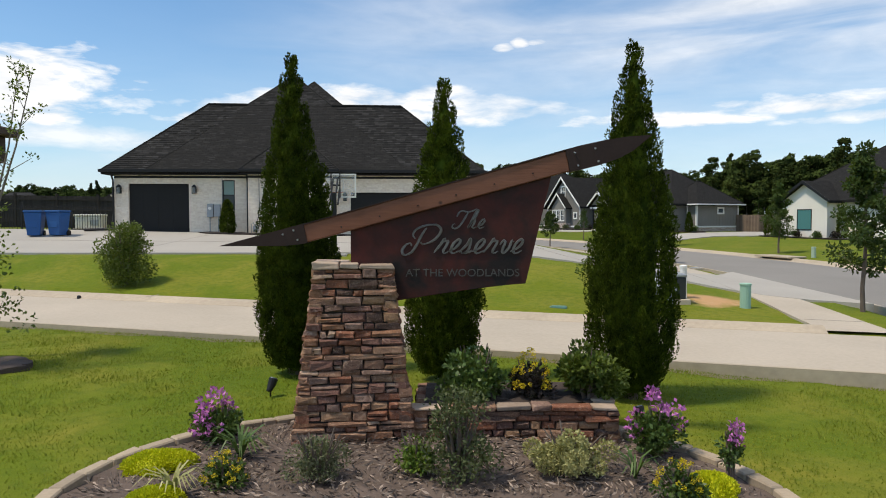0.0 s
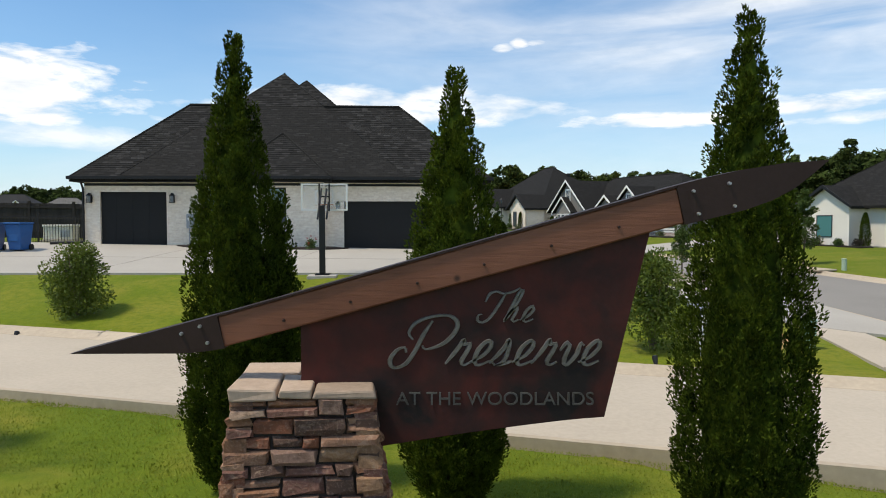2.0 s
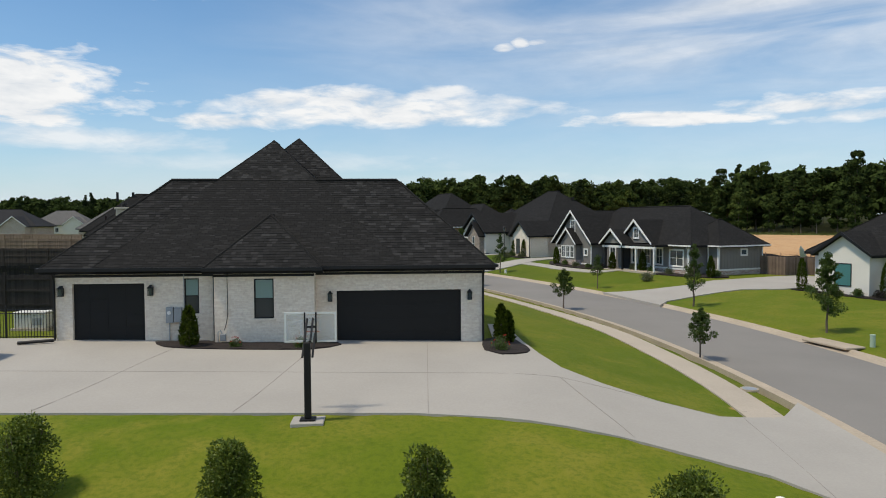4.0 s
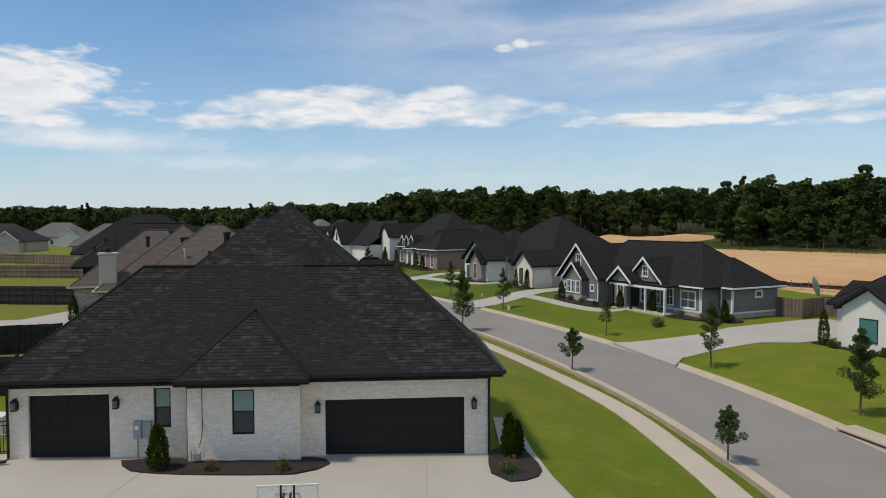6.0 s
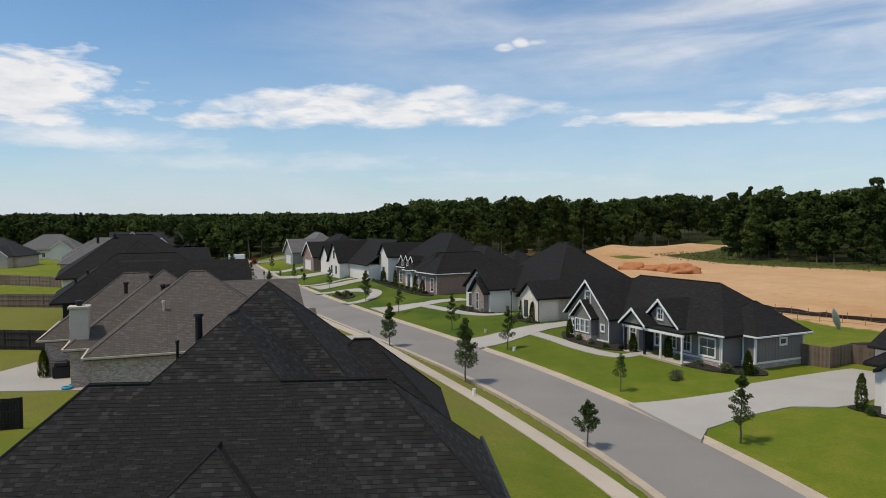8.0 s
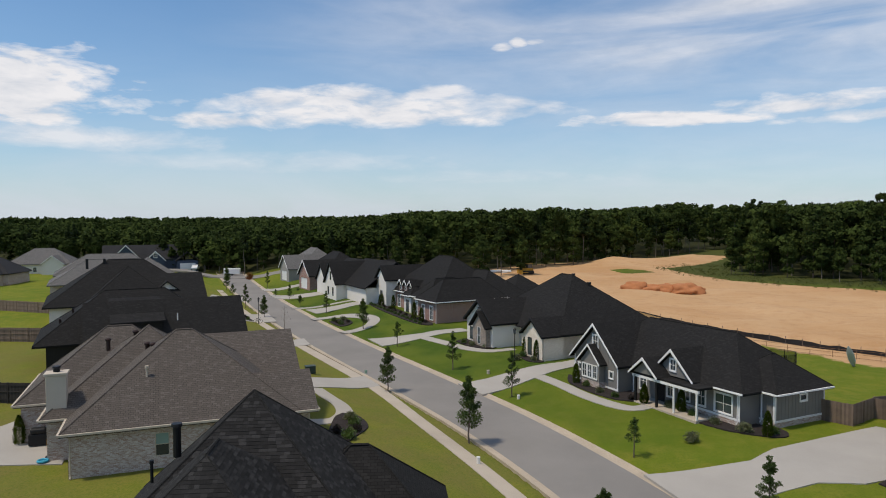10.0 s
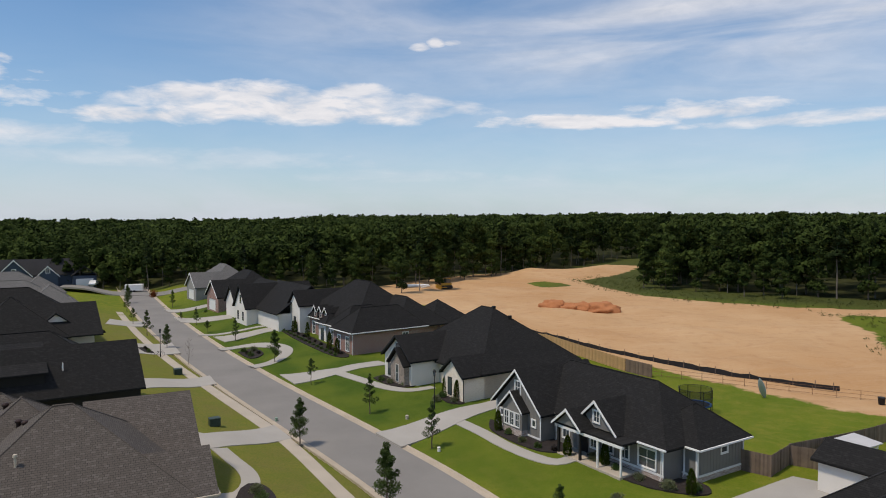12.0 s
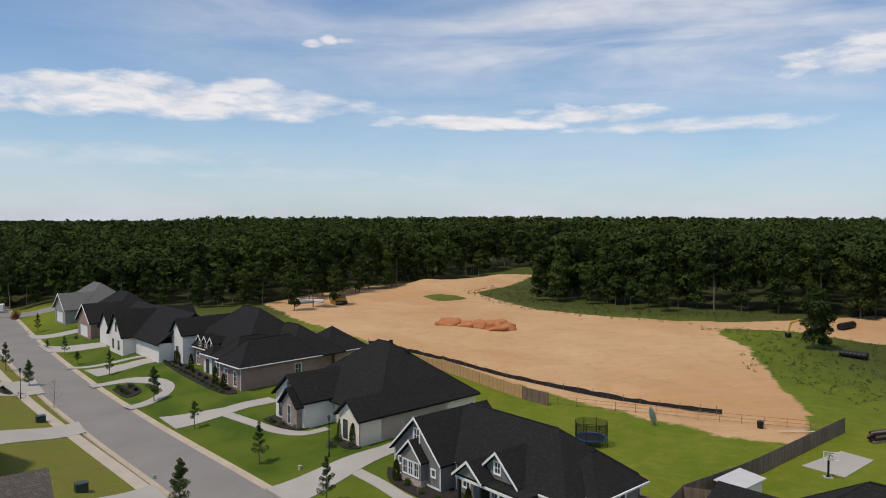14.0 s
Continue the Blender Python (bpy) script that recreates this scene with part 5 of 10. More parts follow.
# -- the white brick house with a stone gable beyond it --
def stone_gable_house():
    h = thing("house", pose(2.0, 109.4, -0.15, 0, 0, -62.6), "white brick house with a fieldstone gable and steep black roof", "house")
    Z0, ZE, R = -0.8, 2.85, SHINGLE_BLACK
    shell(h, 3.6, 18.9, 2.2, 16.6, Z0, ZE, BRICK_WHITE)
    hip_roof(h, 1.4, 19.3, 1.5, 17.0, ZE, 0.78, R)
    gable_roof(h, 3.4, 10.4, -2.2, 9, ZE + 0.3, 0.78, R)
    gable_end(h, 3.7, 10.1, -1.8, ZE + 0.3, 0.78, WHITE_WALL)
    shell(h, 3.7, 10.1, -1.8, 6, Z0, ZE + 0.3, WHITE_WALL)
    rake(h, 3.38, 10.42, -2.2, ZE + 0.32, 0.78, BLACK)
    window(h, pose(6.9, -1.83, 3.9), 0.9, 1.0, BLACK, PANE, 2, 2)
    window(h, pose(4.9, -1.83, 0.6), 0.8, 1.6, BLACK, PANE, 1, 2)
    shell(h, 6.4, 9.6, -2.5, 2.4, Z0, 2.7, STONE_GREY, name="stone_veneer")
    gable_end(h, 6.4, 9.6, -2.5, 2.7, 1.0, STONE_GREY, name="stone_gable")
    gable_roof(h, 6.0, 10.0, -2.85, 4.0, 2.65, 1.0, R, thick=0.16, name="stone_roof")
    rake(h, 5.98, 10.02, -2.85, 2.68, 1.0, BLACK, 0.16)
    window(h, pose(8.0, -2.53, 0.5), 0.7, 2.1, WHITE, PANE, 1, 2)
    white_wing(h, 15.1, 18.9, -0.6, 12, Z0, ZE, 0.85, BRICK_WHITE)
    window(h, pose(16.4, -0.63, 0.4), 0.8, 2.0, BLACK, PANE, 1, 2)
    part("side_vent", boxed((18.9, 18.95, 5.6, 6.3, 0.9, 1.9)), STEEL, h)
    downspout(h, 18.92, -0.5, -0.2, ZE, BLACK, 0.2)
    for x, y, z in ((11.0, 9.8, 8.7), (13.2, 10.6, 7.7)):
        part("roof_vent", boxed((x - 0.17, x + 0.17, y - 0.17, y + 0.17, z - 0.6, z + 0.32)), BLACK, h)
    return h


stone_gable_house()


# -- the red brick house with three little dormers --
def brick_house():
    h = thing("house", pose(-11.6, 138.8, 0.5, 0, 0, -60.2), "red brick house with white entry, small dormers and black hipped roofs", "house")
    Z0, ZE, R = -0.9, 3.1, SHINGLE_BLACK
    shell(h, 0, 22.0, 0.6, 13.5, Z0, ZE, BRICK_RED)
    shell(h, 13.6, 18.0, -1.2, 6, Z0, ZE, BRICK_RED)
    shell(h, 17.4, 23.2, -2.3, 10.0, Z0, ZE, BRICK_RED)
    shell(h, 15.0, 22.6, 13.5, 19.5, Z0, ZE, BRICK_RED)
    hip_roof(h, 16.9, 23.7, -2.8, 10.5, ZE, 0.92, R)
    hip_roof(h, 13.1, 19.4, -1.7, 8, ZE + 0.01, 0.92, R)
    hip_roof(h, -0.4, 19.0, 0.1, 14.5, ZE, 0.84, R)
    hip_roof(h, 10.0, 23.5, 5.0, 15.0, ZE - 0.01, 0.80, R)
    hip_roof(h, 14.5, 23.1, 11.5, 20.0, ZE - 0.02, 0.75, R)
    gutter(h, [(13.1, -1.7, ZE + 0.02), (16.9, -1.7, ZE + 0.02)], WHITE)
    gutter(h, [(16.9, -2.8, ZE + 0.02), (23.7, -2.8, ZE + 0.02), (23.7, 10.5, ZE + 0.02)], WHITE)
    gutter(h, [(23.1, 15.0, ZE), (23.1, 20.0, ZE)], WHITE)
    gutter(h, [(3.2, 0.1, ZE + 0.02), (13.1, 0.1, ZE + 0.02)], WHITE)
    white_wing(h, -1.0, 3.0, -1.2, 9, Z0, 4.9, 1.05, WHITE_WALL)
    window(h, pose(1.0, -1.23, 0.9), 0.9, 2.0, BLACK, PANE, 1, 2)
    for x in (6.0, 7.9, 9.8):
        d = part("dormer", boxed((x - 0.5, x + 0.5, 0.2, 3.0, 3.3, 4.35)), BRICK_RED, h)
        gable_roof(d, x - 0.78, x + 0.78, -0.1, 3.9, 4.3, 1.15, R, thick=0.16, name="dormer_roof")
        gable_end(d, x - 0.5, x + 0.5, 0.2, 4.35, 1.15, WHITE)
        rake(h, x - 0.80, x + 0.80, -0.1, 4.32, 1.15, WHITE, 0.17)
        window(d, pose(x, 0.17, 3.45), 0.62, 0.85, WHITE, PANE, 1, 2)
    part("entry", boxed((9.4, 12.0, -0.9, 0.8, Z0, 2.9)), WHITE_WALL, h, "white rendered entry porch")
    part("entry_door", boxed((10.2, 11.2, -0.94, -0.88, -0.1, 2.2)), PANE, h)
    hip_roof(h, 9.0, 12.4, -1.3, 2.4, 2.9, 0.8, R, name="entry_roof")
    gutter(h, [(9.0, -1.3, 2.93), (12.4, -1.3, 2.93)], WHITE)
    for x, y, w, n in ((4.6, 0.57, 0.95, 2), (7.6, 0.57, 0.95, 2), (12.8, 0.57, 0.9, 2), (14.6, -1.23, 0.8, 2), (16.2, -1.23, 0.8, 2), (19.0, -2.33, 0.9, 2), (21.6, -2.33, 0.9, 2)):
        trimmed(h, pose(x, y, 0.3), w, 2.0, None, n, 3, 0.10)
    trimmed(h, pose(23.23, 6.6, 0.9, 0, 0, 90), 1.0, 1.5, None, 2, 2, 0.08)
    trimmed(h, pose(22.63, 16.5, 0.9, 0, 0, 90), 1.0, 1.4, None, 1, 2, 0.08)
    downspout(h, 23.1, -2.3, -0.3, ZE, WHITE, 0.3)
    return h


brick_house()


def far_white_house():
    h = thing("house", pose(-24.2, 152.0, 0.75, 0, 0, -62), "white farmhouse with steep black gables", "house")
    white_wing(h, 0, 6.6, -0.5, 13, -0.8, 3.0, 1.15)
    shell(h, 3, 17, 1.5, 13, -0.8, 3.0, WHITE_WALL)
    gable_roof(h, 2.0, 17.5, 1.0, 13.5, 3.0, 0.72, SHINGLE_BLACK, "x")
    white_wing(h, -8.5, -2.5, 0.5, 12, -0.8, 3.0, 1.0)
    gable_roof(h, -9, 3, 2, 13, 3.0, 0.75, SHINGLE_BLACK, "x")
    for x, z in ((1.9, 0.6), (4.6, 0.6), (3.3, 3.6)):
        window(h, pose(x, -0.53, z), 0.8, 1.6, BLACK, PANE, 1, 2)
    return h


far_white_house()


def far_garage_house(m, wall, roof, label):
    h = thing("house", m, label, "house")
    shell(h, 0, 8, 0, 11, -0.8, 3.0, wall, {"f": [(1.2, 6.0, 0, 2.3)]})
    garage_door(h, 1.2, 6.0, 0.12, 0, 2.3, WHITE)
    gable_end(h, 0, 8, 0, 3.0, 0.75, wall)
    gable_roof(h, -0.4, 8.4, -0.4, 11, 2.95, 0.75, roof)
    rake(h, -0.42, 8.42, -0.4, 2.97, 0.75, WHITE)
    hip_roof(h, -9, 8.3, 3, 15, 3.0, 0.8, roof)
    shell(h, -8.6, 0, 3.4, 14.6, -0.8, 3.0, wall)
    for x in (-7, -5, -2.5):
        trimmed(h, pose(x, 3.37, 0.7), 0.9, 1.5, None, 2, 2)
    return h


far_garage_house(pose(-33.8, 170.5, 0.9, 0, 0, -62), BRICK_RED, SHINGLE_BLACK, "brick house with white garage door and black roof")
far_garage_house(pose(-43.0, 191.0, 1.0, 0, 0, -62), GREY_WALL, SHINGLE_GREY, "grey house with grey gabled roof beside the woods")


# -- the brown-roofed brick house, second on the left: x across the lot towards the street --
def brown_house():
    h = thing("house", pose(-23.6, 56.5, 0.12, 0, 0, 21.7), "whitewashed brick house with weathered brown hipped roofs", "house")
    Z0, ZE, R = -0.9, 2.85, SHINGLE_BROWN
    shell(h, 0, 14.7, 0, 15, Z0, ZE, BRICK_GREYED, {"f": [(4.9, 5.75, 0.75, 2.25)]})
    window(h, pose(5.32, 0.06, 0.75), 0.85, 1.5, TRIM_TAN, [SCREEN, BLIND], 1, 2)
    shell(h, -4.0, 0, 8.7, 19, Z0, ZE, BRICK_GREYED)
    shell(h, -1.7, 0.1, 3.9, 8.3, Z0, ZE, BRICK_GREYED)
    hip_roof(h, -0.45, 14.1, -0.45, 13.0, ZE, 0.74, R)
    hip_roof(h, -2.1, 10.8, 3.5, 16.6, ZE - 0.01, 0.76, R)
    hip_roof(h, -4.4, 8.6, 8.3, 19.5, ZE - 0.02, 0.80, R)
    gable_roof(h, 8.0, 15.3, 5.4, 18.2, ZE + 0.02, 0.58, R, "x")
    gable_roof(h, 9.0, 15.2, -0.43, 6.0, ZE + 0.015, 0.66, R, "x")
    part("gable_wall", prism(bmesh.new(), [(0.1, 2.85), (5.6, 2.85), (2.85, 4.6)], "x", 14.5, 14.7), BRICK_GREYED, h)
    part("gable_wall", prism(bmesh.new(), [(5.8, 2.85), (17.8, 2.85), (11.8, 6.2)], "x", 14.7, 14.9), BRICK_GREYED, h)
    shell(h, 8.0, 14.9, 15.0, 18.0, Z0, ZE, BRICK_GREYED)
    gutter(h, [(-0.45, -0.45, ZE + 0.02), (15.2, -0.45, ZE + 0.02), (15.3, 17.9, ZE + 0.02)], TRIM_TAN)
    gutter(h, [(-4.4, 19.4, ZE), (-4.4, 8.3, ZE), (-2.1, 8.3, ZE), (-2.1, 3.5, ZE), (-0.45, 3.5, ZE), (-0.45, -0.45, ZE)], TRIM_TAN)
    downspout(h, 0.1, 0, 0, ZE, TRIM_TAN, 0.3)
    downspout(h, 14.6, 0, 0, ZE, TRIM_TAN, 0.3)
    ch = part("chimney", bevelled(boxed((-1.75, -0.55, 4.2, 5.2, -0.9, 5.55), (-1.85, -0.45, 4.1, 5.3, 5.55, 5.72)), 0.02, 1), plain("tan_stucco", (0.52, 0.46, 0.38), 0.9, var=0.1), h, "tan stucco chimney")
    c = bmesh.new()
    bmesh.ops.create_cone(c, segments=14, radius1=0.2, radius2=0.2, depth=0.3, cap_ends=True, matrix=pose(-1.15, 4.7, 5.82))
    bmesh.ops.create_cone(c, segments=14, radius1=0.28, radius2=0.24, depth=0.1, cap_ends=True, matrix=pose(-1.15, 4.7, 6.05))
    part("chimney_cap", c, BLACK, ch)
    v = bmesh.new()
    bmesh.ops.create_cone(v, segments=12, radius1=0.07, radius2=0.07, depth=1.2, cap_ends=True, matrix=pose(4.4, 2.9, 5.3))
    bmesh.ops.create_cone(v, segments=12, radius1=0.13, radius2=0.12, depth=0.16, cap_ends=True, matrix=pose(4.4, 2.9, 5.95))
    part("roof_vent", v, TRIM_TAN, h)
    for x, y, z in ((4.3, 7.9, 6.55), (4.7, 7.2, 6.6), (1.5, 10.6, 6.6), (3.4, 10.6, 7.1)):
        t = bmesh.new()
        bmesh.ops.create_cone(t, segments=12, radius1=0.15, radius2=0.15, depth=0.8, cap_ends=True, matrix=pose(x, y, z - 0.3))
        bmesh.ops.create_uvsphere(t, u_segments=12, v_segments=6, radius=0.24, matrix=pose(x, y, z + 0.14) @ Matrix.Diagonal((1, 1, 0.6, 1)))
        part("turbine_vent", t, METAL_DARK, h)
    return h


brown_house()


# -- the dark houses of the row on the left: x towards the street, y along the row --
def black_house():
    h = thing("house", pose(-21.96, 89.47, 0.3, 0, 0, 27), "black house with a broad black gabled roof and shed dormer", "house")
    R, ZE = SHINGLE_BLACK, 2.9
    # garage wing with its gable to the street
    shell(h, -13.4, -0.4, 0.5, 9.1, -0.9, ZE, BLACK)
    gable_roof(h, -16.0, 0.0, 0.0, 9.6, ZE, 0.86, R, "x")
    part("gable_wall", prism(bmesh.new(), [(0.4, ZE), (9.2, ZE), (4.8, ZE + 4.4 * 0.84)], "x", -0.6, -0.4), BLACK, h)
    # deep porch under a shed dormer
    part("dormer", boxed((-13.2, -8.6, 1.4, 6.5, ZE, 5.25)), BLACK, h)
    part("dormer_roof", prism(bmesh.new(), [(0.9, 5.2), (8.4, 7.0), (8.4, 6.8), (0.9, 5.02)], "x", -13.5, -8.3), R, h)
    # the main hipped body behind
    shell(h, -19.4, -1.5, 4.5, 17.0, -0.9, ZE, BLACK)
    hip_roof(h, -20.6, -0.8, 4.0, 17.4, ZE, 0.72, R)
    for x, y, z in ((-18.2, 8.2, 5.0), (-17.0, 9.6, 5.9)):
        part("roof_vent", boxed((x - 0.12, x + 0.12, y - 0.12, y + 0.12, z - 0.6, z + 0.1)), METAL_DARK, h)
    c = bmesh.new()
    tube(c, [(-7.0, 2.4, 4.6), (-7.0, 2.4, 5.7)], 0.06, 8)
    part("vent_pipe", c, WHITE, h)
    return h


def dark_hip_house():
    h = thing("house", pose(-37.85, 122.33, 0.35, 0, 0, 28), "dark house with stepped black hipped roofs and a pale side wall", "house")
    R, ZE = SHINGLE_BLACK, 2.95
    shell(h, -21.6, -0.6, 3.2, 20.0, -0.9, ZE, WHITE_WALL)
    shell(h, -17.0, -4.5, 0.5, 3.4, -0.9, ZE, BLACK)
    hip_roof(h, -22.5, 0.8, 2.5, 20.5, ZE, 0.70, R)
    hip_roof(h, -17.5, -4.0, 0.0, 14.0, ZE + 0.02, 0.80, R)
    gable_roof(h, -9.0, 0.2, 0.3, 13.5, ZE + 0.05, 0.62, R, "x")
    part("gable_wall", prism(bmesh.new(), [(0.8, ZE), (13.0, ZE), (6.9, ZE + 6.1 * 0.6)], "x", -0.6, -0.4), BLACK, h)
    d = part("dormer", prism(bmesh.new(), [(-7.4, 4.4), (-3.6, 4.4), (-5.5, 5.9)], "y", 3.2, 8.0), WHITE_WALL, h, "pale gable wall")
    gable_roof(d, -7.7, -3.3, 2.8, 9.0, 4.35, 0.8, R, thick=0.16, name="dormer_roof")
    c = bmesh.new()
    tube(c, [(-12.0, 6.0, 5.2), (-12.0, 6.0, 6.5)], 0.08, 8)
    part("vent_pipe", c, ZINC, h)
    for x, y in ((-16.5, 10.8), (-14.0, 10.8)):
        part("roof_vent", boxed((x - 0.2, x + 0.2, y - 0.2, y + 0.2, 7.9, 9.5)), BLACK, h)
    return h


def low_dark_house(x, y):
    h = thing("house", pose(x, y, 0.45, 0, 0, 28), "house with long brown-grey hipped roofs behind the dark ones", "house")
    shell(h, -24.0, -1.0, 0.6, 14.0, -0.9, 2.9, BRICK_GREYED)
    hip_roof(h, -24.6, -0.4, 0.0, 14.6, 2.9, 0.62, SHINGLE_GREY)
    hip_roof(h, -9.0, 1.2, -2.0, 11.0, 2.88, 0.7, SHINGLE_GREY)
    shell(h, -8.4, 0.6, -1.4, 10.4, -0.9, 2.86, BRICK_GREYED)
    return h


black_house()
dark_hip_house()
low_dark_house(-56.5, 160.0)
low_dark_house(-69.0, 184.0)


def far_gable_house(m, wall, roof, label):
    h = thing("house", m, label, "house")
    shell(h, 0, 16, 0, 11, -0.8, 3.0, wall)
    hip_roof(h, -0.5, 16.5, -0.5, 11.5, 3.0, 0.7, roof)
    white_wing(h, 9.5, 15, -3, 6, -0.8, 3.0, 0.8, wall, roof, True, WHITE)
    for x in (2, 4.5, 7):
        trimmed(h, pose(x, -0.03, 0.8), 0.9, 1.3, None, 2, 2)
    return h


far_gable_house(pose(-122, 205, 1.0, 0, 0, 14), WHITE_WALL, SHINGLE_GREY, "pale gabled house with light brown roof in the next street")
far_gable_house(pose(-118, 172, 0.8, 0, 0, 8), BRICK_GREYED, ROOF_FAR, "brick house with dark roof in the next street")
far_gable_house(pose(-138, 186, 0.8, 0, 0, 6), BRICK_GREYED, SHINGLE_GREY, "brick house with brown-grey roof in the next street")


def navy_house():
    """A tall navy house with two white-edged gables and a garage wing."""
    h = thing("house", pose(-100.0, 214.5, 0.9, 0, 0, 24), "navy gabled house with white trim near the woods", "house")
    W, R = BLUE_SIDING, ROOF_FAR
    shell(h, 0, 20, 3, 13, -0.8, 3.4, W)
    gable_roof(h, -0.5, 20.5, 2.5, 13.5, 3.4, 0.78, R, "x")
    for x0, x1, y0, ze, p in ((2.0, 10.0, -0.5, 3.4, 1.05), (11.5, 16.5, 0.5, 3.2, 1.0)):
        shell(h, x0, x1, y0, 6, -0.8, ze, W)
        gable_end(h, x0, x1, y0, ze, p, W)
        gable_roof(h, x0 - 0.4, x1 + 0.4, y0 - 0.4, 8, ze - 0.05, p, R)
        rake(h, x0 - 0.42, x1 + 0.42, y0 - 0.4, ze - 0.03, p, WHITE, 0.3)
        trimmed(h, pose((x0 + x1) / 2, y0 - 0.03, ze + 0.9), 0.9, 1.1, None, 2, 2)
    part("garage", boxed((20, 26, 0, 9, -0.8, 3.0)), W, h)
    gable_roof(h, 19.6, 26.4, -0.4, 9.4, 3.0, 0.8, R, name="garage_roof")
    garage_door(h, 20.8, 25.2, -0.06, -0.4, 2.2, WHITE)
    return h


navy_house()


# -- the white house on the corner lot, right of the street --
def corner_house():
    h = thing("house", pose(28.54, 58.45, -0.8, 0, 0, -62), "white brick house with dark hipped roof and teal window", "house")
    shell(h, 0, 16, 0, 12, -0.8, 2.9, WHITE_WALL)
    white_wing(h, 1.5, 5.3, -1.8, 8, -0.8, 2.9, 0.72, WHITE_WALL)
    window(h, pose(3.4, -1.83, 0.55), 1.25, 1.65, BLACK, TEAL, 1, 1)
    hip_roof(h, -0.5, 16.5, -0.6, 13, 2.9, 0.75, SHINGLE_BLACK)
    shell(h, -5.0, 0.2, 8.5, 12.5, -0.8, 2.5, WHITE_WALL)
    gable_roof(h, -5.4, 2.0, 8.1, 12.9, 2.5, 0.5, SHINGLE_BLACK, "x")
    return h


corner_house()


# ---- plants ----
def cards(rng, pos, out, length, width, up=0.3, jitter=0.7):
    """Leaves: one small folded diamond a point, turned outwards with some disorder. Returns vertices and faces."""
    n = len(pos)
    d = out + rng.normal(0, jitter, (n, 3))
    d[:, 2] += up
    d /= np.linalg.norm(d, axis=1)[:, None] + 1e-9
    t = np.cross(d, rng.normal(0, 1, (n, 3)))
    t /= np.linalg.norm(t, axis=1)[:, None] + 1e-9
    length, width = np.broadcast_to(length, n)[:, None], np.broadcast_to(width, n)[:, None]
    bend = np.cross(d, t) * width * 0.35
    v = np.stack((pos, pos + d * length * 0.5 + t * width * 0.5 + bend, pos + d * length, pos + d * length * 0.5 - t * width * 0.5 + bend), 1).reshape(-1, 3)
    return v, np.arange(4 * n).reshape(n, 4)


def facing(rng, pos, out, size, jitter=0.5):
    """Leaf masses: one small patch a point, that faces outwards with some disorder."""
    n = len(pos)
    d = out + rng.normal(0, jitter, (n, 3))
    d /= np.linalg.norm(d, axis=1)[:, None] + 1e-9
    t = np.cross(d, rng.normal(0, 1, (n, 3)))
    t /= np.linalg.norm(t, axis=1)[:, None] + 1e-9
    b = np.cross(d, t)
    s = np.broadcast_to(size, n)[:, None] * 0.5
    k = rng.uniform(0.7, 1.4, (3, n, 1))
    v = np.stack((pos + b * s * 1.25 * k[0], pos + (-0.62 * b - 1.08 * t) * s * k[1], pos + (-0.62 * b + 1.08 * t) * s * k[2]), 1).reshape(-1, 3)
    return v, np.arange(3 * n).reshape(n, 3)


def masses(rng, centres, radii, per, size, fill=0.75):
    """Rounded crowns: patches on and just under the surface of uneven balls."""
    sets = []
    for c, r in zip(centres, radii):
        d = on_sphere(rng, per)
        d[:, 2] = np.where(rng.uniform(0, 1, per) < 0.7, np.abs(d[:, 2]), d[:, 2])
        rad = r * rng.uniform(fill, 1.12, per)
        sets.append(facing(rng, np.asarray(c) + d * rad[:, None] * np.array((1, 1, 0.9)), d, size * rng.uniform(0.6, 1.3, per), 0.45))
    return sets


def cloud_mesh(name, material, *sets):
    vs, fs, k = [], [], 0
    for v, f in sets:
        vs.append(v)
        fs.append(f + k)
        k += len(v)
    me = bpy.data.meshes.new(name)
    v = np.concatenate(vs)
    f = np.concatenate(fs)
    me.vertices.add(len(v))
    me.vertices.foreach_set("co", v.ravel())
    me.loops.add(f.size)
    me.loops.foreach_set("vertex_index", f.ravel().astype(np.int32))
    me.polygons.add(len(f))
    me.polygons.foreach_set("loop_start", np.arange(0, f.size, f.shape[1], dtype=np.int32))
    me.update(calc_edges=True)
    me.materials.append(material)
    return me


def child(name, me, parent, label=""):
    ob = new(name, me)
    ob.parent = parent
    return tagged(ob, label)


def on_sphere(rng, n):
    d = rng.normal(0, 1, (n, 3))
    return d / np.linalg.norm(d, axis=1)[:, None]


def clumps(rng, centres, radii, per, length, width, up=0.2, fill=0.55):
    """Leaves in loose balls round centres."""
    sets = []
    for c, r in zip(centres, radii):
        d = on_sphere(rng, per)
        rad = r * rng.uniform(fill, 1.08, per) ** 0.6
        p = np.asarray(c) + d * rad[:, None] * np.array((1, 1, 0.85))
        sets.append(cards(rng, p, d, length * rng.uniform(0.6, 1.25, per), width * rng.uniform(0.7, 1.2, per), up))
    return sets


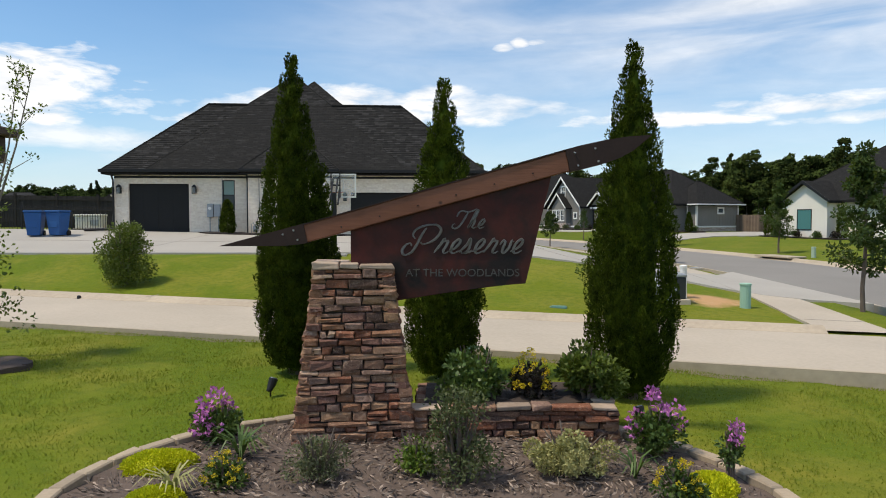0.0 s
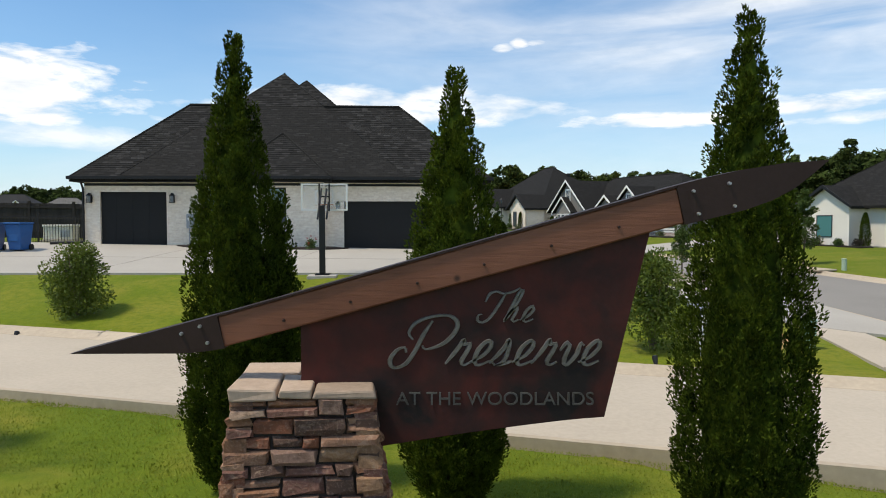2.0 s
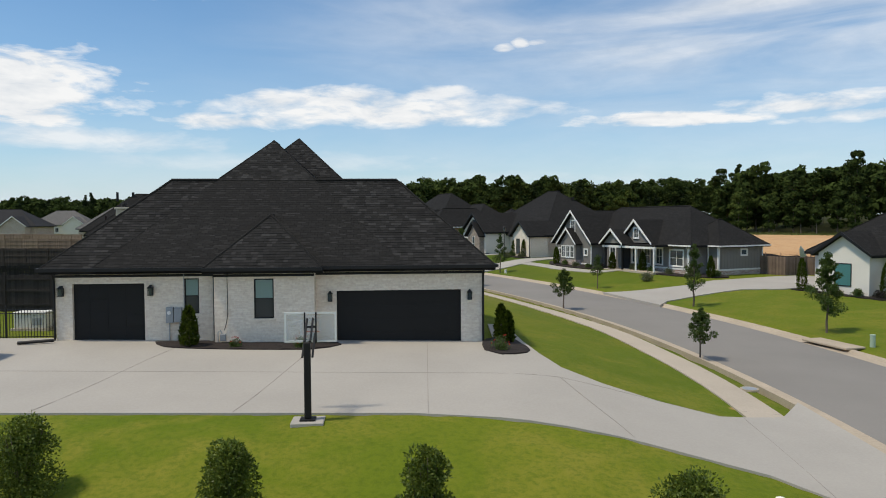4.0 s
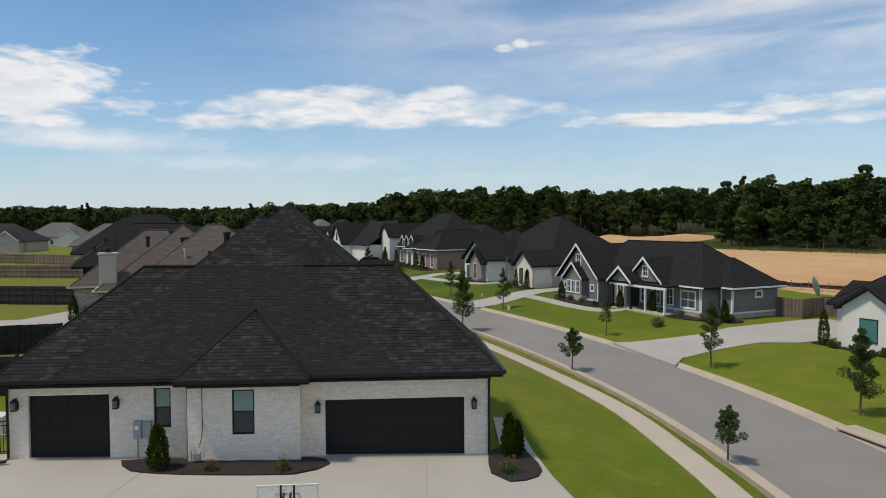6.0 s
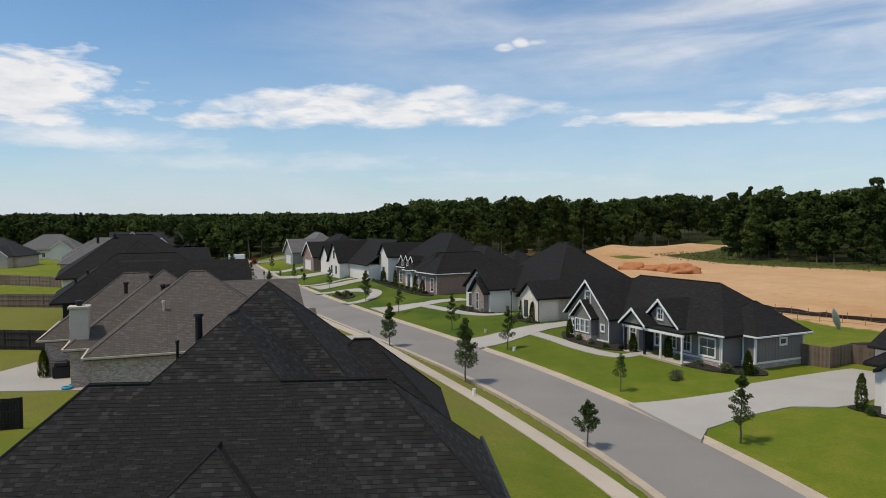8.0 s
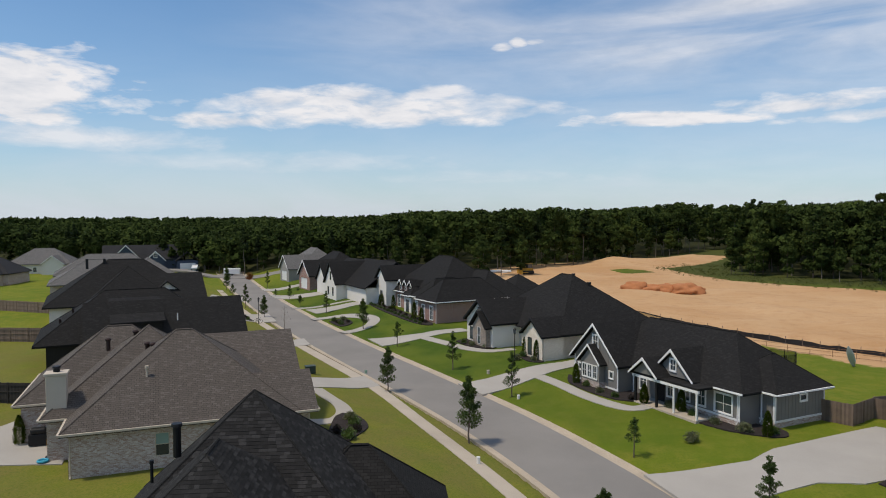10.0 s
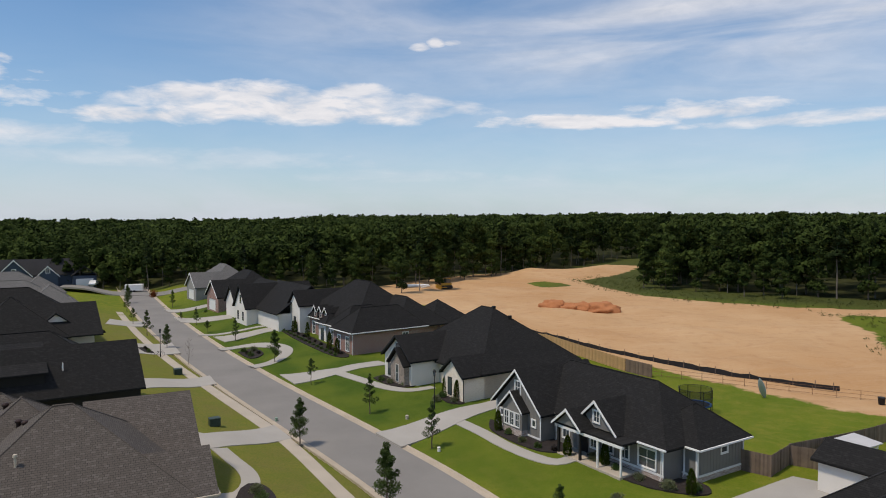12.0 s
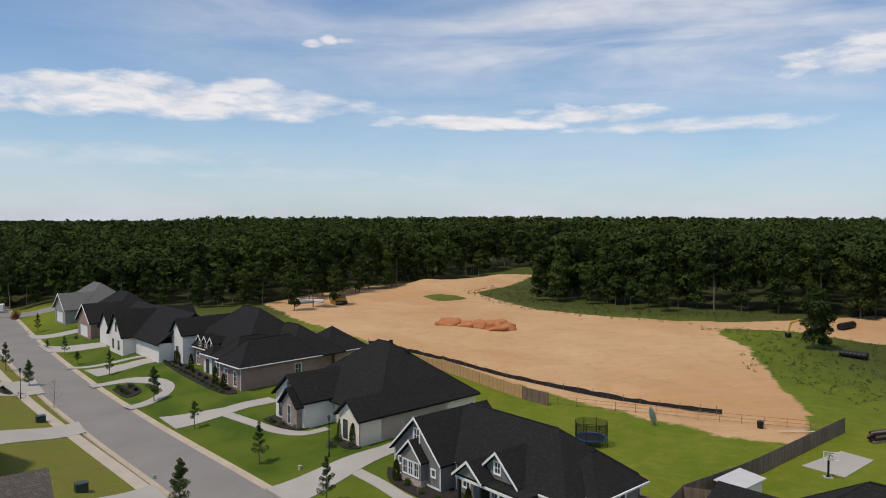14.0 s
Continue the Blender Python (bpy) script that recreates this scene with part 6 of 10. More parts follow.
def limbs(bm, rng, base, top, r0, count, reach, z0, z1, r1=0.3):
    """A tapered trunk with limbs that rise outwards; returns the tips."""
    base, top = Vector(base), Vector(top)
    n = 6
    pts = [base + (top - base) * (k / n) + Vector((rng.normal(0, 0.02), rng.normal(0, 0.02), 0)) * (top - base).length * 0.3 * min(1, k) for k in range(n + 1)]
    tube(bm, pts, [r0 * (1 - 0.8 * k / n) for k in range(n + 1)], 7)
    tips = []
    for i in range(count):
        h = z0 + (z1 - z0) * (i + rng.uniform(0, 0.8)) / count
        a = i * 2.4 + rng.uniform(-0.4, 0.4)
        k = (h - base.z) / max(top.z - base.z, 1e-3)
        s = base + (top - base) * k
        ln = reach * (1.05 - 0.75 * (h - z0) / max(z1 - z0, 1e-3)) * rng.uniform(0.75, 1.15)
        e = s + Vector((math.cos(a) * ln, math.sin(a) * ln, ln * rng.uniform(0.35, 0.8)))
        m = s.lerp(e, 0.5) + Vector((0, 0, -0.06 * ln))
        rr = r0 * r1 * (1 - 0.5 * k)
        tube(bm, [s, m, e], [rr, rr * 0.7, rr * 0.25], 5)
        tips += [m, e]
    return tips


def arborvitae(seed, x, y, z, height, radius, label):
    """A dense columnar evergreen: a dark core clad with upright flame-shaped plumes of scaly sprays."""
    rng = np.random.default_rng(seed)
    t = thing("arborvitae", pose(x, y, z), label, "tree", "evergreens behind the sign")
    trunk = bmesh.new()
    tube(trunk, [(0, 0, -0.1), (0.02, 0, 0.5), (0, 0.02, height * 0.8)], [0.09, 0.075, 0.02], 8)
    part("trunk", trunk, BARK, t)

    def prof(h):
        return radius * np.interp(h, (0, 0.05, 0.14, 0.26, 0.43, 0.59, 0.70, 0.80, 0.90, 0.96, 1.0), (0.55, 0.82, 1.0, 1.0, 0.90, 0.74, 0.58, 0.42, 0.25, 0.13, 0.03))

    sets = []
    n = int(900 * height / 4.4)
    for k in range(n):
        u = (k + rng.uniform()) / n
        h = 1.0 - math.sqrt(1.0 - u * 0.985) if k % 4 else u          # more plumes where the crown is wide
        a = 2.39996 * k + rng.normal(0, 0.25)
        bulge = 1 + 0.07 * math.sin(2 * a + 5 * h + seed) + 0.06 * math.sin(5 * a - 21 * h + seed)
        p = float(prof(h))
        r = p * bulge * rng.uniform(0.76, 0.93)
        o = np.array((math.cos(a), math.sin(a), 0.0))
        L = rng.uniform(0.17, 0.36) * (0.62 + 0.38 * p / radius)
        w = L * rng.uniform(0.17, 0.26)
        axis = o * rng.uniform(0.16, 0.42) + np.array((rng.normal(0, 0.1), rng.normal(0, 0.1), 1.0))
        axis /= np.linalg.norm(axis)
        c = o * r + np.array((0, 0, 0.1 + h * (height - 0.28)))
        m = 92 if math.sin(a) < 0.35 else 36
        q = rng.uniform(0, 1, m) ** 0.85
        ring = w * np.sin(np.pi * np.clip(q, 0.02, 1) ** 0.75) ** 0.8
        b = rng.uniform(0, 2 * math.pi, m)
        side = np.cross(axis, o + np.array((0.01, 0, 0.02)))
        side /= np.linalg.norm(side)
        rad = side[None] * np.cos(b)[:, None] + np.cross(axis, side)[None] * np.sin(b)[:, None]
        pos = c + axis * ((q - 0.35) * L)[:, None] + rad * ring[:, None]
        sets.append(cards(rng, pos, axis[None] * 0.9 + rad * 0.55, rng.uniform(0.022, 0.044, m), rng.uniform(0.011, 0.019, m), 0.15, 0.30))
    child("crown", cloud_mesh("crown", LEAF_ARB, *sets), t)
    core = bmesh.new()
    rings = []
    for i in range(26):
        hh = i / 25
        rr = float(prof(hh)) * 0.60
        rings.append([core.verts.new((rr * (1 + 0.08 * math.sin(3 * q + 17 * hh + seed)) * math.cos(q), rr * (1 + 0.08 * math.sin(3 * q + 17 * hh + seed)) * math.sin(q), 0.1 + hh * (height - 0.3)))
                      for q in (2 * math.pi * k / 18 for k in range(18))])
    for p, q in zip(rings, rings[1:]):
        for k in range(18):
            core.faces.new((p[k], p[(k + 1) % 18], q[(k + 1) % 18], q[k]))
    core.faces.new(rings[0][::-1])
    core.faces.new(rings[-1])
    part("inner_foliage", core, LEAF_ARB, t, smooth=True)
    return t


arborvitae(11, -1.97, 8.2, ground_z(-1.97, 8.2), 4.27, 0.44, "tall dark green columnar arborvitae on the lawn")
arborvitae(12, 0.0, 7.95, ground_z(0.0, 7.95), 3.92, 0.46, "dark green columnar arborvitae behind the sign panel")
arborvitae(13, 2.2, 7.25, ground_z(2.2, 7.25), 4.22, 0.49, "tall dense arborvitae beside the raised stone bed")
arborvitae(14, -1.66, 8.45, ground_z(-1.66, 8.45), 2.85, 0.26, "short arborvitae leader beside a taller one")


def bush(name, seed, x, y, height, width, leaf, material, label, category="shrub", count=2600, z=None, group="", stems=7, shape="dome", parts=()):
    """A leafy shrub: stems from one root and a crown of small leaves in uneven clumps."""
    rng = np.random.default_rng(seed)
    t = thing(name, pose(x, y, ground_z(x, y) if z is None else z), label, category, group)
    st = bmesh.new()
    for k in range(stems):
        a = 2.4 * k
        w = width * 0.33 * rng.uniform(0.4, 1)
        tube(st, [(0.02 * math.cos(a), 0.02 * math.sin(a), -0.05), (0.5 * w * math.cos(a), 0.5 * w * math.sin(a), height * 0.4), (w * math.cos(a), w * math.sin(a), height * rng.uniform(0.65, 0.9))], [0.016 * height ** 0.5 + 0.004, 0.012, 0.005], 5)
    part("woody_base", st, BARK, t)
    m = 26 if shape != "egg" else 44
    c, rr = [], []
    for k in range(m):
        d = on_sphere(rng, 1)[0]
        d[2] = abs(d[2]) if shape == "dome" else d[2]
        u = rng.uniform(0.2, 0.8)
        if shape == "dome":
            p = d * np.array((width * 0.5, width * 0.5, height * 0.8)) * u + np.array((0, 0, height * 0.16))
        else:
            hh = rng.uniform(0.16, 0.88)
            q = width * 0.5 * np.interp(hh, (0, 0.3, 0.6, 1), (0.75, 0.85, 0.6, 0.15) if shape == "cone" else (0.55, 0.86, 0.72, 0.18)) * rng.uniform(0.2, 0.95)
            p = np.array((q * math.cos(2.4 * k), q * math.sin(2.4 * k), hh * height))
        c.append(p)
        rr.append(min(width, height) * rng.uniform(0.15, 0.25))
    sets = clumps(rng, c, rr, count // m, leaf, leaf * 0.6, 0.35)
    child("crown", cloud_mesh("crown", material, *sets), t)
    for pname, pmat, pn, psize, plabel in parts:
        d = on_sphere(rng, pn)
        d[:, 2] = np.abs(d[:, 2])
        heads = d * np.array((width * 0.46, width * 0.46, height * 0.78)) + np.array((0, 0, height * 0.27))
        for head in heads:
            child(pname, cloud_mesh(pname, pmat, *clumps(rng, [head], [psize], 26, psize * 0.75, psize * 0.6, 0.5, 0.4)), t, plabel)
    return t


# hollies on the lawn before the near house
for k, (x, y, h, w, lab) in enumerate(((-9.1, 18.75, 1.75, 1.55, "rounded grey-green holly bush on the sloping lawn"), (-4.35, 17.7, 1.75, 1.2, "upright holly bush on the sloping lawn"),
                                       (-0.45, 16.8, 2.0, 1.15, "slender holly bush behind an evergreen"), (4.0, 15.6, 1.95, 1.6, "full rounded holly bush beside utility boxes"))):
    bush("holly_bush", 30 + k, x, y, h, w * 1.0, 0.070, LEAF_HOLLY, lab, "shrub", 10000, group="hollies on the front lawn", shape="egg", stems=9)


def young_tree(seed, height, spread, bare, leaf=0.12, n=2900, material=None, fullness=1.0):
    """A staked street tree: a slim trunk, rising limbs and open clumps of leaves. Returns a thing at the origin."""
    rng = np.random.default_rng(seed)
    t = new("street_tree")
    bm = bmesh.new()
    tips = limbs(bm, rng, (0, 0, -0.1), (rng.normal(0, 0.05), rng.normal(0, 0.05), height * 0.96), 0.035 + 0.008 * height, 13, spread, bare, height * 0.9)
    part("trunk", bm, BARK, t)
    tips = [p for p in tips] + [Vector((0, 0, bare + (height - bare) * q)) for q in (0.6, 0.75, 0.88, 0.97)]
    radii = [spread * rng.uniform(0.20, 0.34) * (1.1 - 0.55 * (p.z - bare) / (height - bare)) * fullness for p in tips]
    sets = clumps(rng, [tuple(p) for p in tips], radii, n // len(tips), leaf, leaf * 0.55, 0.1, 0.2)
    child("crown", cloud_mesh("crown", material or LEAF_OAK, *sets), t)
    return t


TREE_KINDS = [young_tree(50, 3.6, 0.78, 0.9), young_tree(51, 4.3, 0.72, 1.0), young_tree(52, 2.9, 0.72, 1.0), young_tree(53, 5.0, 1.0, 0.9, 0.15, 4600, fullness=1.25), young_tree(54, 3.4, 0.75, 1.2, n=1600, fullness=0.8)]


def plant_trees():
    tall = (3.6, 4.3, 2.9, 5.0, 3.4)
    spots = (  # x, y, kind, height, turn
        (10.35, 16.3, 3, 4.1, 10), (11.24, 35.25, 2, 2.45, 60), (7.88, 51.96, 2, 2.9, 130), (1.1, 67.6, 3, 5.1, 20), (-6.45, 83.3, 3, 4.5, 200), (20.24, 41.42, 3, 4.25, 300),
        (16.95, 52.35, 1, 4.3, 80), (12.85, 64.3, 4, 2.9, 140), (5.65, 80.9, 1, 4.3, 220), (0.1, 92.3, 1, 4.3, 30), (-7.1, 105.8, 4, 3.3, 90), (-13.2, 119.0, 3, 4.6, 330), (-21.8, 136.4, 1, 3.9, 260),
        (-32.6, 155.6, 1, 3.4, 15), (-37.4, 163.3, 0, 1.9, 75), (-28.6, 146.6, 2, 2.2, 115), (-31.9, 133.0, 3, 4.0, 210), (-38.4, 144.6, 1, 4.5, 10), (-45.0, 158.0, 4, 3.2, 50), (-52.0, 176.0, 0, 3.6, 190),
        (-44.0, 182.0, 1, 4.0, 85), (-57.0, 192.0, 3, 4.6, 40), (34.0, 40.0, 0, 3.6, 0), (24.5, 30.0, 1, 4.2, 45))
    for x, y, k, h, turn in spots:
        s = h / tall[k]
        ob = copy_thing(TREE_KINDS[k], pose(x, y, ground_z(x, y), 0, 0, turn))
        ob.scale = (s, s, s)
        tagged(ob, "young green street tree with a thin trunk on the grass verge", "tree", "street trees")
    for t in TREE_KINDS:
        for o in (*t.children_recursive, t):
            bpy.data.objects.remove(o)


plant_trees()


def bare_sapling(x, y, height):
    """A leafless young street tree."""
    rng = np.random.default_rng(58)
    t = thing("bare_sapling", pose(x, y, ground_z(x, y)), "leafless grey sapling standing on the grass verge", "tree")
    bm = bmesh.new()
    tips = limbs(bm, rng, (0, 0, -0.1), (0.05, 0.02, height), 0.05, 14, 0.7, 1.1, height * 0.9)
    for p in tips[1::2]:
        for _ in range(3):
            tube(bm, [p, p + Vector((rng.normal(0, 0.16), rng.normal(0, 0.16), rng.uniform(0.2, 0.45)))], [0.010, 0.004], 4)
    part("trunk", bm, BARK_PALE, t)


bare_sapling(-25.4, 120.3, 3.9)


def small_cypress(x, y, height, z=None, w=0.32):
    rng = np.random.default_rng(int(abs(x * 13 + y * 7)))
    t = thing("cypress_shrub", pose(x, y, ground_z(x, y) if z is None else z), "narrow dark evergreen shrub beside the house wall", "shrub", "narrow evergreens by the walls")
    bm = bmesh.new()
    tube(bm, [(0, 0, -0.05), (0, 0, height * 0.9)], [0.03, 0.01], 6)
    part("trunk", bm, BARK, t)
    n = 1300
    h = rng.uniform(0.02, 1, n)
    a = rng.uniform(0, 6.283, n)
    r = w * np.interp(h, (0, 0.15, 0.5, 0.85, 1), (0.75, 1, 0.9, 0.5, 0.05)) * rng.uniform(0.55, 1.05, n)
    p = np.stack((r * np.cos(a), r * np.sin(a), 0.05 + h * height), 1)
    o = np.stack((np.cos(a) * 0.6, np.sin(a) * 0.6, np.full(n, 0.9)), 1)
    child("crown", cloud_mesh("crown", LEAF_ARB, cards(rng, p, o, rng.uniform(0.08, 0.18, n), rng.uniform(0.05, 0.09, n), 0.2, 0.4)), t)
    return t


# ---- woods ----
def lobes(rng, centre, width, height, count):
    """Centres and radii of the rounded lobes of one broad crown."""
    c, r = [np.asarray(centre, float)], [width * 0.62]
    for k in range(count - 1):
        a = 2.4 * k + rng.uniform(-0.5, 0.5)
        h = rng.uniform(-0.55, 0.62)
        q = width * 0.62 * math.sqrt(max(0.1, 1 - h * h)) * rng.uniform(0.75, 1.1)
        c.append(np.asarray(centre) + np.array((q * math.cos(a), q * math.sin(a), h * height * 0.5)))
        r.append(width * rng.uniform(0.32, 0.48))
    return c, r


def woodland_kind(seed, height, spread, pine=False):
    rng = np.random.default_rng(seed)
    t = new("woodland_tree")
    bm = bmesh.new()
    z0 = height * (0.5 if pine else 0.28)
    limbs(bm, rng, (0, 0, -0.5), (rng.normal(0, 0.4), rng.normal(0, 0.4), height * 0.88), 0.13 + 0.004 * height, 8, spread * 0.8, z0, height * 0.85, 0.3)
    part("trunk", bm, BARK_PALE if seed % 2 else BARK, t)
    c, r = [], []
    for q, w, n in ((0.20, 0.8 if seed % 2 == 0 else 0.0, 4), (0.42, 0.85, 5), (0.62, 1.0, 6), (0.80, 0.78, 5), (0.93, 0.42, 3)):
        if w == 0 or pine and q < 0.5:
            continue
        cc, rr = lobes(rng, (rng.normal(0, 0.3), rng.normal(0, 0.3), height * q), spread * w * 0.8, height * 0.22, n)
        c += cc
        r += rr
    sets = masses(rng, c, [1.22 * q for q in r], 120, 0.55, 0.66)
    child("crown", cloud_mesh("crown", WOODS_PINE if pine else WOODS, *sets), t)
    return t


def build_woods():
    kinds = [woodland_kind(70, 15, 3.6), woodland_kind(71, 17, 4.2), woodland_kind(72, 13, 3.2), woodland_kind(73, 18, 3.0, True), woodland_kind(74, 16, 4.6), woodland_kind(75, 11, 2.8)]
    rng = np.random.default_rng(9)
    front = []
    for _ in range(9000):
        x, y = rng.uniform(-170, 175), rng.uniform(20, 330)
        d = float(woods_depth(x, y))
        if 0.5 < d < 16 and math.hypot(x, y) < 330 and rng.uniform() < 1.15 - d / 16:
            if all((x - a) ** 2 + (y - b) ** 2 > 12 for a, b in front):
                front.append((x, y))
        if len(front) >= 235:
            break
    for x, y in front:
        k = kinds[int(rng.integers(0, 6))]
        s = rng.uniform(0.70, 1.05) * float(np.interp(x, (-60, 0, 40, 90), (0.70, 0.80, 1.0, 1.1)))
        ob = copy_thing(k, pose(x, y, ground_z(x, y), 0, 0, rng.uniform(0, 360)))
        ob.scale = (s, s, s * rng.uniform(0.9, 1.12))
        tagged(ob, "woodland tree with a pale trunk at the edge of the woods", "tree", "trees at the woodland edge")
    # trees standing by themselves on the cleared ground
    for x, y, k, s in ((80, 196, 4, 0.72), (85.5, 190, 0, 0.7), (92, 178, 5, 0.75), (98, 172, 4, 0.62), (76, 201, 2, 0.8), (100, 127, 4, 0.75), (101.5, 125.5, 0, 0.6), (92, 236, 5, 0.6), (96, 238, 5, 0.5), (20, 205, 2, 0.8), (14, 200, 1, 0.75), (9, 196, 0, 0.7), (108, 108, 4, 0.8)):
        ob = copy_thing(kinds[k], pose(x, y, ground_z(x, y), 0, 0, rng.uniform(0, 360)))
        ob.scale = (s, s, s)
        tagged(ob, "lone leafy tree standing by itself beside bare earth", "tree", "trees on the cleared ground")
    for t in kinds:
        for o in (*t.children_recursive, t):
            bpy.data.objects.remove(o)
    # the mass of crowns behind
    sets, pts, tries = [], [], 0
    while len(pts) < 7600 and tries < 300000:
        tries += 1
        near = len(pts) < 3300
        r = rng.uniform(120, 400) if near else 380 + 560 * rng.uniform()
        a = rng.uniform(-0.68, 1.08) if rng.uniform() < 0.93 else rng.uniform(-1.5, 1.6)
        x, y = 10 + r * math.sin(a), 40 + r * math.cos(a)
        if float(woods_depth(x, y)) > 5:
            pts.append((x, y, r))
    for x, y, r in pts:
        h = rng.uniform(11, 15.5) * float(np.interp(math.atan2(x, y), (-0.35, -0.13, -0.05, 0.15, 0.3), (0.76, 0.84, 1.16, 1.22, 1.28)))
        z = ground_z(x, y)
        near = r < 390
        w = rng.uniform(2.4, 4.0) if near else rng.uniform(4.2, 6.6)
        c, rr = lobes(rng, (x, y, z + h - w * 0.75), w, w * 1.7, 5 if near else 3)
        sets += masses(rng, c, rr, 42 if near else 17, 0.84 if near else 2.3, 0.82)
        if near:
            sets += masses(rng, [(x + rng.normal(0, 1), y + rng.normal(0, 1), z + h * 0.42)], [w * 0.9], 20, 1.4)
    ob = new("woodland", cloud_mesh("woodland", WOODS, *sets))
    tagged(ob, "dense dark green summer woods rising to the horizon", "woods", kind="stuff")


build_woods()


# ---- the entrance sign and its bed ----
SX, SY, SZ = -0.86, 5.86, -1.52          # foot of the pillar


def stone_mesh(rng, w, h, d):
    """One rough stone: its face looks along -y, its back is buried."""
    def rect(y, inset, j):
        return [(sx * (w / 2 - inset) + rng.normal(0, j), y + rng.normal(0, j * 0.6), sz * (h / 2 - inset) + rng.normal(0, j)) for sx, sz in ((-1, -1), (1, -1), (1, 1), (-1, 1))]
    v = rect(d, 0.0, 0.0) + rect(0.018, 0.001, 0.006) + rect(0.0, min(0.014, h * 0.22), 0.008)
    f = [(0, 1, 5, 4), (1, 2, 6, 5), (2, 3, 7, 6), (3, 0, 4, 7), (4, 5, 9, 8), (5, 6, 10, 9), (6, 7, 11, 10), (7, 4, 8, 11), (8, 9, 10, 11)]
    return v, f


def courses(rng, height, low=0.045, high=0.10):
    z, out = 0.0, []
    while z < height - 0.02:
        h = float(rng.uniform(low, high))
        if height - z - h < low:
            h = height - z
        out.append((z, h))
        z += h
    return out


def clad(parent, rng, m, width_at, height, as_parts, wmin=0.09, wmax=0.30, low=0.045, high=0.10, set_back=None):
    """Lays coursed stone on a face. m: the face's frame, x along it, y into the wall, z up from its foot."""
    joined_v, joined_f = [], []
    for z, h in courses(rng, height, low, high):
        w = width_at(z + h / 2)
        x = -w / 2
        while x < w / 2 - 0.02:
            b = float(rng.uniform(wmin, wmax)) * (1.25 if h < 0.06 else 1)
            if w / 2 - x - b < wmin:
                b = w / 2 - x
            split = [(0, h)] if h < 0.085 or rng.uniform() < 0.6 else [(0, h * 0.5), (h * 0.5, h * 0.5)]
            for o, hh in split:
                v, f = stone_mesh(rng, b - 0.009, hh - 0.008, 0.12)
                off = Vector((x + b / 2, (set_back(z + o + hh / 2) if set_back else 0) + rng.uniform(-0.022, 0.016), z + o + hh / 2))
                if as_parts:
                    ob = mesh_from("stone", v, f, STONE, parent)
                    ob.matrix_basis = m @ Matrix.Translation(off)
                else:
                    k = len(joined_v)
                    joined_v += [m @ (Vector(p) + off) for p in v]
                    joined_f += [tuple(i + k for i in q) for q in f]
            x += b
    if joined_v:
        tagged(mesh_from("stonework", joined_v, joined_f, STONE, parent), kind="stuff")


def stone_pillar():
    t = thing("stone_pillar", pose(SX, SY, SZ, 0, 0, 7), "battered pillar of stacked tan and brown fieldstone", "pillar")
    H, b, c = 1.62, 0.57, 0.365

    def half(z):
        return b + (c - b) * z / H
    core = bmesh.new()
    v = [core.verts.new((sx * (q - 0.035), sy * (q - 0.035), z)) for q, z in ((b, -0.1), (c, H)) for sx, sy in ((-1, -1), (1, -1), (1, 1), (-1, 1))]
    for f in ((0, 3, 2, 1), (4, 5, 6, 7), (0, 1, 5, 4), (1, 2, 6, 5), (2, 3, 7, 6), (3, 0, 4, 7)):
        core.faces.new([v[i] for i in f])
    part("core", core, MORTAR, t)
    for k in range(4):
        rng = np.random.default_rng(100 + k)
        m = pose(0, 0, 0, 0, 0, 90 * k)
        clad(t, rng, m, lambda z: 2 * half(z), H, k == 0, 0.07, 0.29, 0.034, 0.095, set_back=lambda z: -half(z))
    # flat capstones
    rng = np.random.default_rng(120)
    for x0, x1, y0, y1 in ((-0.375, -0.14, -0.375, 0.05), (-0.13, 0.05, -0.37, 0.0), (0.06, 0.375, -0.375, 0.02), (-0.375, -0.05, 0.06, 0.375), (-0.04, 0.375, 0.03, 0.375)):
        bm = boxed((x0, x1, y0, y1, H - 0.005, H + 0.045 + rng.uniform(-0.018, 0.018)))
        for q in bm.verts:
            q.co += Vector(rng.normal(0, 0.006, 3))
        part("capstone", bevelled(bm, 0.012, 2), STONE_CAP, t, "pale flat capstone")
    return t


stone_pillar()


